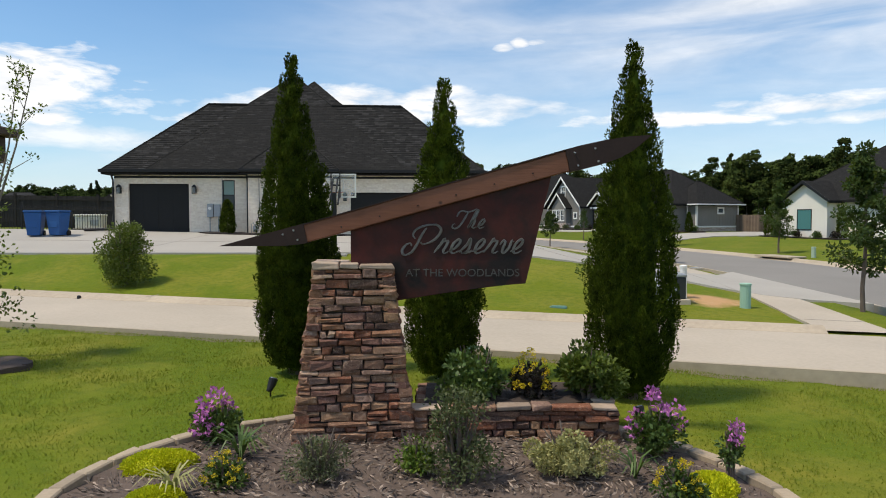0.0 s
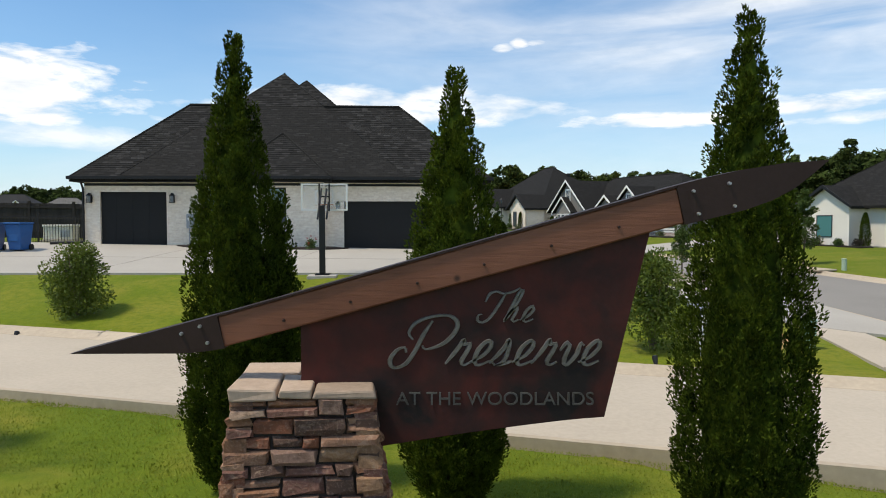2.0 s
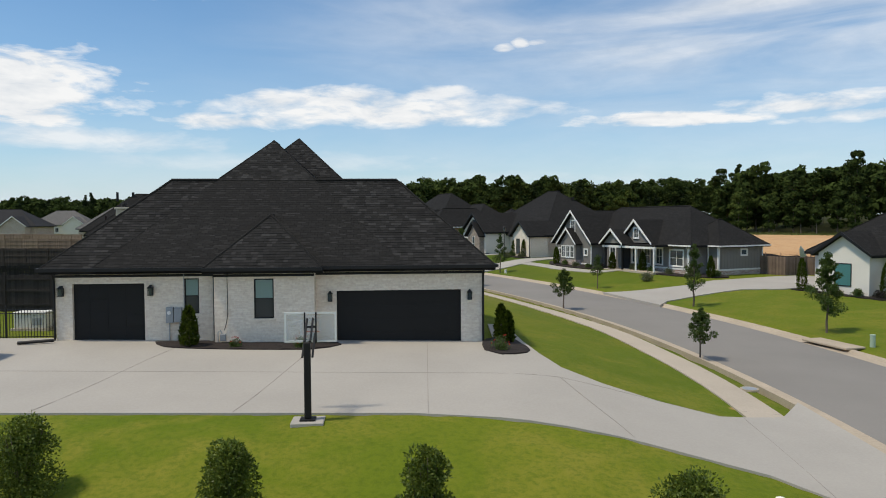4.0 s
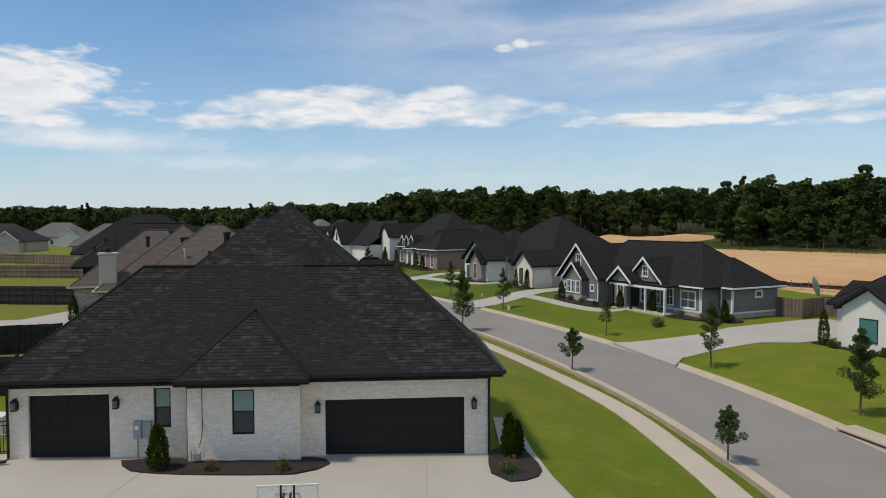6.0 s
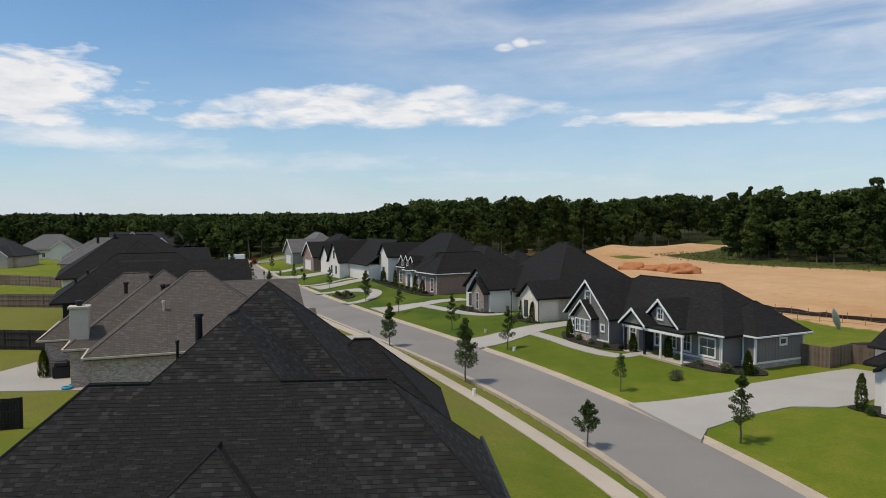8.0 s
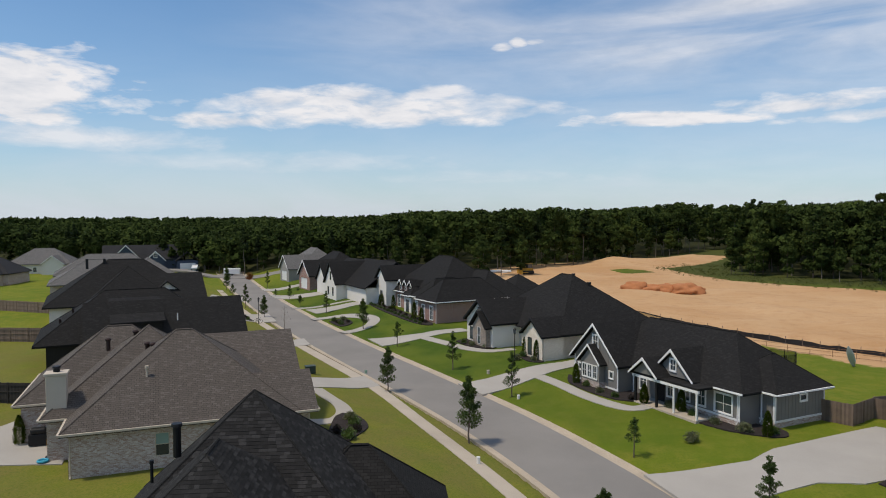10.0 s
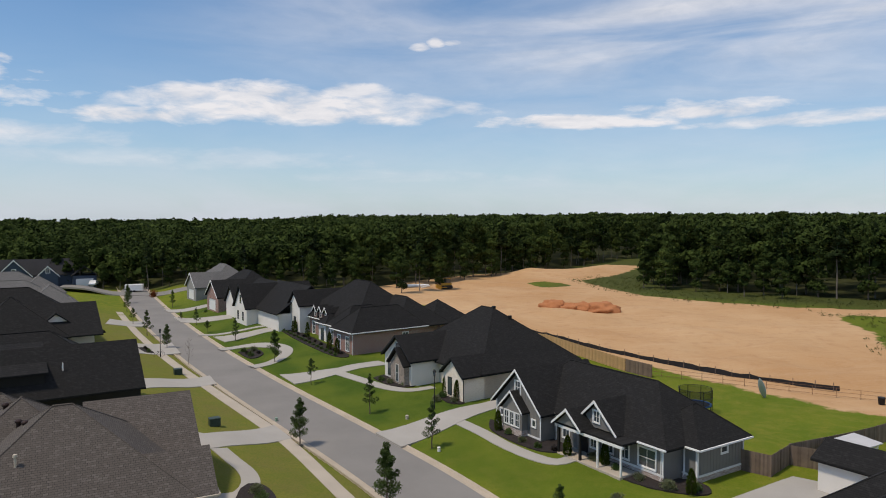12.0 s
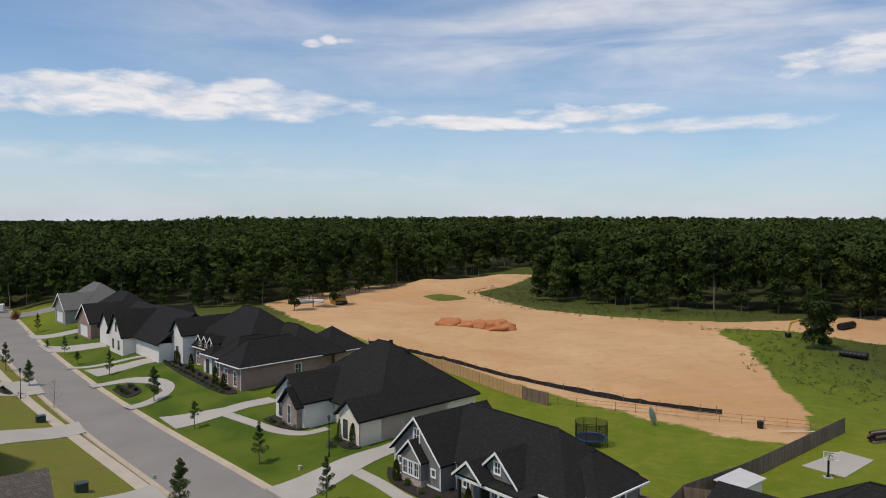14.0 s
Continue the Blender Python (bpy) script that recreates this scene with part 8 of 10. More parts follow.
path("walk", [(-3.8, 108.8), (-0.8, 104.4), (2.2, 100.2), (5.0, 98.2), (7.6, 99.2)], 0.6, "curved concrete walk to the front door")
path("walk", [(9.0, 86.4), (10.6, 83.2), (12.2, 79.4), (14.0, 76.2), (15.6, 74.6), (17.4, 75.2), (18.6, 76.2)], 0.62, "curved concrete walk to the porch")
slab("driveway", [(-26.6, 142.0), (-23.6, 136.6), (-18.5, 137.6), (-13.2, 139.4), (-14.4, 142.2), (-20.4, 141.0)], "concrete driveway beside the brick house")
path("drive_loop", [(-16.2, 117.2), (-14.0, 118.9), (-12.3, 121.4), (-12.3, 124.6), (-14.4, 128.2), (-18.0, 131.2), (-20.6, 131.6), (-23.2, 130.4)], 1.0, "looping concrete drive before the brick house")
slab("driveway", [(-39.9, 166.6), (-36.3, 159.3), (-25.6, 154.9), (-27.0, 158.9)], "concrete driveway by the white farmhouse")
slab("driveway", [(-45.0, 178.5), (-42.6, 174.0), (-33.8, 172.8), (-35.2, 176.4)], "concrete driveway by a far house")
path("walk", [(-29.6, 144.4), (-22.0, 143.4), (-15.5, 143.9)], 0.6, "straight concrete walk across the lawn")
slab("driveway", [(-18, 84.6), (-15.1, 83.4), (-9.6, 89.6), (-7.4, 85.2), (-11.8, 80.7), (-13.8, 78.6), (-18, 80)], "concrete driveway of the brown-roofed house")
path("walk", [(-12.9, 79.2), (-11.2, 76.2), (-9.6, 73.4), (-8.9, 70.6), (-9.4, 68.4), (-11.5, 68.0)], 0.7, "curved concrete walk beside the garden")
slab("driveway", [(-28, 105.5), (-20.8, 112.4), (-19.0, 107.8), (-25.8, 100.4)], "new white concrete driveway")
slab("driveway", [(-38.0, 134.0), (-32.2, 137.0), (-28.5, 128.0), (-34, 125)], "pale concrete driveway before dark houses")
slab("driveway", [(-50, 160), (-44, 161.5), (-42, 155), (-48, 152)], "pale concrete driveway before a dark house")
slab("driveway", [(-37, 59.5), (-33, 58.6), (-25.4, 59.0), (-27.6, 65.0), (-31.2, 64.4), (-32.8, 69.6), (-34.0, 69.4), (-35.2, 63.6), (-39, 62.5)], "concrete patio behind the brown-roofed house")


def bed(pts, label="dark mulch bed along a house wall", material=None, lift=0.10):
    return area("mulch_bed", curve_through([*pts, pts[0]], 0.5)[:-1], lift, material or MULCH, label, "garden bed", cell=0.5, bumpy=0.02)


bed([(-11.3, 30.6), (-10.6, 29.75), (-8.4, 29.55), (-5.2, 29.75), (-4.5, 30.2), (-4.4, 31.2), (-8, 31.0)], "black mulch bed before the garage wall")
bed([(1.3, 30.2), (1.9, 29.5), (2.9, 30.2), (3.05, 31.4), (2.5, 33.2), (1.8, 33.0), (1.3, 31.8)], "black mulch bed at the corner of the house")
bed([(12.0, 86.2), (11.6, 83.4), (13.0, 79.8), (15.0, 77.0), (17.0, 76.6), (17.3, 78.5), (14.6, 83.6)], "dark mulch bed before the grey house")
bed([(18.6, 75.8), (18.2, 73.4), (19.4, 70.6), (21.6, 67.8), (24.8, 66.6), (25.4, 68.6), (22.4, 71.0), (20.2, 74.6)], "dark mulch bed before the porch")
bed([(0.6, 104.6), (2.4, 101.0), (4.6, 99.4), (5.6, 100.6), (3.2, 105.6)], "dark mulch bed before the stone front")
bed([(7.6, 95.6), (8.6, 92.4), (10.2, 91.9), (10.2, 94.0), (8.8, 96.4)], "dark mulch bed by the white gable")
bed([(-14.6, 138.4), (-11.8, 131.4), (-8.6, 124.4), (-4.6, 117.0), (-2.6, 117.4), (-6.6, 126.6), (-10.6, 135.4), (-12.6, 139.6)], "mulch bed along the brick house")
bed([(26.4, 57.9), (27.4, 55.6), (29.4, 51.6), (30.6, 52.2), (28.4, 58.2)], "dark mulch bed along the white house")
bed([(-7.6, 63.0), (-6.6, 67.4), (-8.0, 70.6), (-9.4, 69.6), (-9.0, 63.0)], "mulch bed with shrubs beside the brown-roofed house")
bed([(-34.4, 131.2), (-32.2, 127.4), (-33.2, 126.8), (-35.6, 130.4)], "mulch bed with low shrubs on the verge")
bed([(-19.9, 127.8), (-17.2, 122.8), (-15.6, 124.4), (-16.6, 127.4), (-18.4, 129.2)], "mulch bed inside the drive loop")

# plants by the walls
small_cypress(-9.75, 29.95, 1.45)
small_cypress(2.05, 31.9, 1.5, w=0.26)
small_cypress(2.35, 32.2, 1.2, w=0.24)
for x, y, h in ((12.2, 83.0, 1.9), (16.8, 75.6, 1.7), (19.2, 73.0, 1.9), (23.6, 66.8, 1.9), (26.9, 57.2, 2.4), (30.3, 52.4, 2.4), (3.0, 104.4, 1.7), (5.3, 100.6, 2.0), (8.6, 95.6, 2.2), (9.6, 93.2, 2.2), (-9.6, 131.6, 2.4), (-5.6, 121.6, 2.6), (-4.4, 118.6, 2.2), (-12.0, 136.4, 2.0), (-21.6, 147.6, 1.8), (-23.4, 150.6, 1.8),
                (-36.5, 118.5, 1.7), (-30.5, 62.8, 2.0), (-12.4, 138.0, 1.8)):
    small_cypress(x, y, h, w=0.36)
SMALL = ((-8.0, 29.9, 0.45, 0.5, "red"), (-5.6, 30.05, 0.6, 0.55, "red"), (1.9, 30.3, 0.7, 0.75, "red"))
for k, (x, y, h, w, _) in enumerate(SMALL):
    bush("rose_bush", 300 + k, x, y, h, w, 0.06, LEAF_SHRUB, "low rose bush with red blooms on black mulch", "shrub", 900, group="roses by the garage wall", parts=(("flower_head", FLOWER_RED, 7, 0.03, "red rose bloom"),))


def low_shrubs():
    kinds = [bush("low_shrub", 320, 0, 0, 0.7, 0.9, 0.10, LEAF_SHRUB, "rounded green shrub in a mulch bed", "shrub", 900, 0), bush("low_shrub", 321, 0, 0, 0.75, 1.1, 0.11, LEAF_DUSTY, "grey-green grassy shrub in a mulch bed", "shrub", 900, 0),
             bush("low_shrub", 322, 0, 0, 0.6, 0.7, 0.09, LEAF_DARK, "dark red-leaved shrub in a mulch bed", "shrub", 700, 0)]
    spots = ((13.0, 81.8, 0, 1.0), (13.8, 79.6, 1, 0.9), (14.8, 77.9, 0, 0.9), (16.0, 76.9, 2, 1.0), (18.7, 74.2, 1, 1.2), (19.7, 71.9, 0, 1.0), (20.8, 69.8, 1, 1.0), (22.3, 67.9, 1, 1.3), (24.3, 67.4, 0, 1.1),
             (17.7, 66.3, 1, 1.25), (1.6, 103.0, 0, 1.1), (2.6, 101.6, 1, 1.0), (4.2, 100.2, 0, 1.0), (8.2, 94.6, 0, 1.2), (9.2, 92.6, 1, 1.0), (7.4, 93.3, 1, 1.1),
             (27.0, 56.2, 0, 0.9), (27.9, 54.6, 2, 1.2), (28.8, 53.2, 0, 1.0), (29.6, 52.0, 2, 1.2), (-7.6, 64.0, 0, 1.4), (-7.2, 65.6, 2, 1.2), (-7.6, 67.2, 0, 1.3), (-8.2, 68.8, 1, 1.1), (-8.6, 65.0, 2, 1.3),
             *((-14.0 + 9.4 * k / 13, 137.6 - 20.2 * k / 13, 0, 0.8) for k in range(14)), *((-12.4 + 8.6 * k / 8, 136.6 - 18.4 * k / 8, 2, 0.95) for k in range(9)), (-18.2, 125.6, 2, 1.1), (-17.4, 124.2, 0, 1.3), (-16.4, 125.2, 2, 1.0), (-19.0, 127.6, 0, 1.2), (-17.4, 127.4, 1, 1.2),
             (-34.4, 130.2, 2, 0.9), (-33.7, 128.9, 2, 0.9), (-33.1, 127.7, 0, 0.9), (-19.5, 147.5, 0, 1.0), (-18.0, 147.9, 0, 1.0), (-16.5, 148.4, 0, 1.0), (-33.5, 167.5, 0, 1.0), (-20.5, 63.5, 1, 1.6),
             (-34.0, 53.0, 1, 2.2), (-24.0, 41.0, 1, 2.4))
    for x, y, k, s in spots:
        ob = copy_thing(kinds[k], pose(x, y, ground_z(x, y) + 0.05, 0, 0, x * 57))
        ob.scale = (s, s, s)
        tagged(ob, group="low shrubs in beds")
    for t in kinds:
        for o in (*t.children_recursive, t):
            bpy.data.objects.remove(o)


low_shrubs()


# ---- things on the lots ----
def plank_fence(name, a, b, h, material, label, cap=False, step=0.15, post=2.4, group="board fences"):
    """An upright board fence between two points; each stretch between posts has its own boards."""
    t = thing(name, pose(0, 0, 0), label, "fence", group)
    a, b = Vector(a), Vector(b)
    L = (b - a).length
    d = (b - a) / L
    ang = math.degrees(math.atan2(d.y, d.x))
    n = max(1, round(L / post))
    rng = random.Random(int(a.x * 7 + b.y))
    for k in range(n + 1):
        p = a + d * (L * k / n)
        ob = part("post", boxed((-0.06, 0.06, -0.08, 0.04, -0.3, h + (0.12 if cap else 0.02))), material, t)
        ob.matrix_basis = pose(p.x, p.y, ground_z(p.x, p.y), 0, 0, ang)
    for k in range(n):
        p, q = a + d * (L * k / n), a + d * (L * (k + 1) / n)
        w = (q - p).length
        bm = bmesh.new()
        x = 0.0
        z0, z1 = ground_z(p.x, p.y), ground_z(q.x, q.y)
        while x < w - 0.01:
            e = min(x + step - 0.006, w)
            zz = (z1 - z0) * x / w
            box(bm, x, e, -0.035 + rng.uniform(-0.004, 0.004), -0.015, zz - 0.1, zz + h + rng.uniform(-0.015, 0.015))
            x += step
        ob = part("fence_panel", bm, material, t, kind="stuff")
        ob.matrix_basis = pose(p.x, p.y, z0, 0, 0, ang)
        r = bmesh.new()
        for zr in (0.3, h * 0.55, h - 0.25):
            v = box(r, 0, w, -0.013, 0.03, zr, zr + 0.09)
            for i in (1, 3, 5, 7):
                v[i].co.z += z1 - z0
        ob = part("rail", r, material, t)
        ob.matrix_basis = pose(p.x, p.y, z0, 0, 0, ang)
    return t


def iron_fence(pts, h=1.2):
    t = thing("iron_fence", pose(0, 0, 0), "black iron picket fence at the drive's edge", "fence")
    for a, b in zip(pts, pts[1:]):
        a, b = Vector(a), Vector(b)
        L = (b - a).length
        d = (b - a) / L
        ang = math.degrees(math.atan2(d.y, d.x))
        for k in range(int(L / 2.2) + 1):
            p = a + d * min(k * 2.2, L)
            ob = part("post", boxed((-0.03, 0.03, -0.03, 0.03, -0.2, h + 0.08)), BLACK, t)
            ob.matrix_basis = pose(p.x, p.y, ground_z(p.x, p.y), 0, 0, ang)
        z0 = ground_z(a.x, a.y)
        for zr in (0.1, h - 0.18, h - 0.03):
            ob = part("rail", boxed((0, L, -0.015, 0.015, zr, zr + 0.03)), BLACK, t)
            ob.matrix_basis = pose(a.x, a.y, z0, 0, 0, ang)
        k = 0.12
        bm = bmesh.new()
        box(bm, -0.009, 0.009, -0.009, 0.009, 0.05, h)
        me = bpy.data.meshes.new("picket")
        bm.to_mesh(me)
        bm.free()
        me.materials.append(BLACK)
        while k < L:
            p = a + d * k
            ob = child("picket", me, t)
            ob.matrix_basis = pose(p.x, p.y, z0, 0, 0, ang)
            k += 0.115


iron_fence([(-15.1, 31.2), (-24.0, 30.4)])
plank_fence("board_fence", (-15.6, 39.5), (-36, 37.5), 1.85, plain("dark_stained_boards", (0.035, 0.030, 0.028), 0.9, var=0.3, per_island=0.5), "dark stained board fence behind the house", True)
plank_fence("board_fence", (-24.5, 50.5), (-40, 45.0), 1.8, plain("black_stained_boards", (0.02, 0.019, 0.018), 0.9, var=0.3, per_island=0.5), "black board fence between back gardens")
plank_fence("board_fence", (-31.0, 73.0), (-62, 75.5), 1.8, plain("dark_fence_boards", (0.04, 0.034, 0.03), 0.9, var=0.3, per_island=0.5), "dark board fence between back gardens")
plank_fence("board_fence", (-46.5, 102.0), (-86, 104.5), 1.8, FENCE_WOOD, "brown board fence between back gardens")
plank_fence("board_fence", (-66, 128), (-100, 140), 1.8, FENCE_WOOD, "brown board fence in the back gardens")
plank_fence("board_fence", (-78, 104.5), (-100, 150), 1.8, FENCE_WOOD, "long brown board fence along the back gardens", post=3.0)
plank_fence("board_fence", (29.8, 71.4), (31.6, 69.6), 1.75, FENCE_WOOD, "weathered board fence beside the grey house")
plank_fence("board_fence", (31.6, 69.6), (35.0, 72.4), 1.75, FENCE_WOOD, "weathered board fence beside the driveway")
plank_fence("board_gate", (35.0, 72.4), (37.6, 70.8), 1.7, FENCE_WOOD, "weathered board gate across the drive")
plank_fence("board_fence", (35.0, 72.4), (67.0, 87.2), 1.8, FENCE_WOOD, "long weathered board fence between two gardens")
plank_fence("board_fence", (28.4, 126.6), (35.2, 109.6), 1.75, FENCE_NEW, "new golden cedar fence behind the stone-fronted house")
plank_fence("board_fence", (35.2, 109.6), (37.4, 106.0), 1.75, FENCE_WOOD, "end of a weathered board fence")
plank_fence("board_fence", (10.4, 154.5), (15.2, 138.0), 1.7, FENCE_WOOD, "brown board fence behind the brick house")
plank_fence("board_fence", (15.2, 138.0), (28.4, 126.6), 1.7, FENCE_NEW, "cedar fence along the back gardens")


def silt_fence():
    t = thing("silt_fence", pose(0, 0, 0), "sagging black silt fabric on stakes along the cleared earth", "fence")
    pts = curve_through([(20, 148), (30.2, 132.6), (37.0, 120.6), (43.5, 111.8), (50, 104.0), (58.0, 97.4)], 1.1)
    rng = random.Random(4)
    verts, faces = [], []
    for i, (x, y) in enumerate(pts):
        z = ground_z(x, y)
        verts += [(x, y, z - 0.05), (x + rng.uniform(-0.05, 0.05), y, z + rng.uniform(0.5, 0.72))]
        if i % 2 == 0:
            part("stake", boxed((x - 0.03, x + 0.03, y - 0.03, y + 0.03, z - 0.2, z + 0.95)), FENCE_WOOD, t)
    for i in range(len(pts) - 1):
        faces.append((2 * i, 2 * i + 2, 2 * i + 3, 2 * i + 1))
    ob = mesh_from("fabric", verts, faces, SILT, t)
    s = ob.modifiers.new("thickness", "SOLIDIFY")
    s.thickness = 0.02


silt_fence()


def wire_fence():
    t = thing("wire_fence", pose(0, 0, 0), "rusty wire fence on thin posts at the garden's end", "fence")
    rust = plain("rusty_steel", (0.22, 0.12, 0.07), 0.8, 0.2, var=0.3)
    a, b = Vector((36.8, 107.6)), Vector((66.0, 87.6))
    n = 14
    P = [a.lerp(b, k / n) for k in range(n + 1)]
    for p in P:
        bm = bmesh.new()
        z = ground_z(p.x, p.y)
        tube(bm, [(p.x, p.y, z - 0.2), (p.x, p.y, z + 1.15)], 0.03, 6)
        part("post", bm, rust, t)
    for h in (0.2, 0.65, 1.1):
        bm = bmesh.new()
        tube(bm, [(p.x, p.y, ground_z(p.x, p.y) + h) for p in P], 0.018, 5)
        part("wire", bm, rust, t)


wire_fence()


def hoop(x, y, turn, label):
    """A basketball stand: padded post, arms, glass board, ring."""
    t = thing("basketball_hoop", pose(x, y, ground_z(x, y), 0, 0, turn), label, "basketball hoop")
    part("footing", bevelled(boxed((-0.42, 0.42, -0.35, 0.35, -0.05, 0.06)), 0.015, 1), DRIVE, t)
    part("base_plate", boxed((-0.2, 0.2, -0.18, 0.18, 0.06, 0.10)), BLACK, t)
    part("post", bevelled(boxed((-0.085, 0.085, -0.085, 0.085, 0.10, 2.1)), 0.02, 1), BLACK, t)
    for s in (-0.13, 0.13):
        bm = bmesh.new()
        tube(bm, [(s, 0.0, 1.7), (s, 0.75, 2.2)], 0.03, 6)
        part("arm", bm, BLACK, t)
        bm = bmesh.new()
        tube(bm, [(s * 0.6, 0.0, 2.1), (s * 0.6, 0.75, 2.6)], 0.03, 6)
        part("arm", bm, BLACK, t)
    W, z0, z1, y0 = 0.70, 1.95, 2.77, 0.8
    fr = part("backboard_frame", boxed((-W, W, y0, y0 + 0.04, z0, z0 + 0.05), (-W, W, y0, y0 + 0.04, z1 - 0.05, z1), (-W, -W + 0.05, y0, y0 + 0.04, z0 + 0.05, z1 - 0.05), (W - 0.05, W, y0, y0 + 0.04, z0 + 0.05, z1 - 0.05)), WHITE, t, "white backboard frame")
    gl, s, b = surface("clear_acrylic", 0.05, 0, 0.5)
    tr = s.n("ShaderNodeBsdfTransparent")
    mx = s.n("ShaderNodeMixShader")
    mx.inputs[0].default_value = 0.14
    b.inputs["Base Color"].default_value = (0.8, 0.82, 0.82, 1)
    s.l(tr.outputs[0], mx.inputs[1])
    s.l(b.outputs[0], mx.inputs[2])
    s.l(mx.outputs[0], [n for n in s.t.nodes if n.type == "OUTPUT_MATERIAL"][0].inputs[0])
    part("glass", boxed((-W + 0.05, W - 0.05, y0 + 0.012, y0 + 0.026, z0 + 0.05, z1 - 0.05)), gl, fr)
    part("target_square", boxed((-0.28, -0.24, y0 + 0.028, y0 + 0.034, z0 + 0.2, z0 + 0.62), (0.24, 0.28, y0 + 0.028, y0 + 0.034, z0 + 0.2, z0 + 0.62), (-0.24, 0.24, y0 + 0.028, y0 + 0.034, z0 + 0.2, z0 + 0.24), (-0.24, 0.24, y0 + 0.028, y0 + 0.034, z0 + 0.58, z0 + 0.62)), WHITE, fr)
    part("bracket", boxed((-0.17, -0.13, y0 - 0.05, y0, z0 - 0.02, z1), (0.13, 0.17, y0 - 0.05, y0, z0 - 0.02, z1), (-0.17, 0.17, y0 - 0.05, y0, z0 + 0.4, z0 + 0.45)), BLACK, fr)
    ring = bmesh.new()
    pts = [(0.23 * math.cos(a), y0 + 0.42 + 0.23 * math.sin(a), z0 + 0.2) for a in (2 * math.pi * k / 20 for k in range(21))]
    tube(ring, pts, 0.012, 6)
    part("ring", ring, plain("orange_paint", (0.55, 0.14, 0.03), 0.5), t, "orange ring")
    return t


hoop(-3.72, 22.15, 5, "black basketball stand with clear backboard beside the drive")
hoop(53.8, 76.0, 150, "basketball stand with clear backboard on a garden pad")
slab("court_pad", [(53.6, 79.2), (55.2, 75.4), (62.2, 78.6), (61.2, 81.8)], "small concrete pad in the garden")


def wheelie_bin(x, y, turn):
    blue = plain("blue_plastic", (0.018, 0.085, 0.26), 0.45, var=0.12)
    t = thing("wheelie_bin", pose(x, y, ground_z(x, y) + 0.06, 0, 0, turn), "blue plastic wheeled refuse bin on the drive", "bin", "refuse bins")
    bm = bmesh.new()
    v = [bm.verts.new((sx * w, sy * w * 1.05, z)) for w, z in ((0.24, 0.03), (0.33, 0.98)) for sx, sy in ((-1, -1), (1, -1), (1, 1), (-1, 1))]
    for f in ((0, 3, 2, 1), (4, 5, 6, 7), (0, 1, 5, 4), (1, 2, 6, 5), (2, 3, 7, 6), (3, 0, 4, 7)):
        bm.faces.new([v[i] for i in f])
    part("body", bevelled(bm, 0.03, 2), blue, t)
    lid = part("lid", bevelled(boxed((-0.35, 0.35, -0.38, 0.36, 0.98, 1.06)), 0.03, 2), blue, t)
    part("front_panel", bevelled(boxed((-0.18, 0.18, -0.31, -0.27, 0.35, 0.75)), 0.012, 1), blue, t)
    h = bmesh.new()
    tube(h, [(-0.24, 0.40, 0.98), (0.24, 0.40, 0.98)], 0.018, 6)
    part("handle", h, blue, t)
    for s in (-0.27, 0.27):
        w = bmesh.new()
        bmesh.ops.create_cone(w, segments=16, radius1=0.12, radius2=0.12, depth=0.05, cap_ends=True, matrix=pose(s, 0.27, 0.12, 0, 90))
        part("wheel", w, BLACK, t)


wheelie_bin(-17.05, 27.75, 15)
wheelie_bin(-16.2, 27.95, -8)


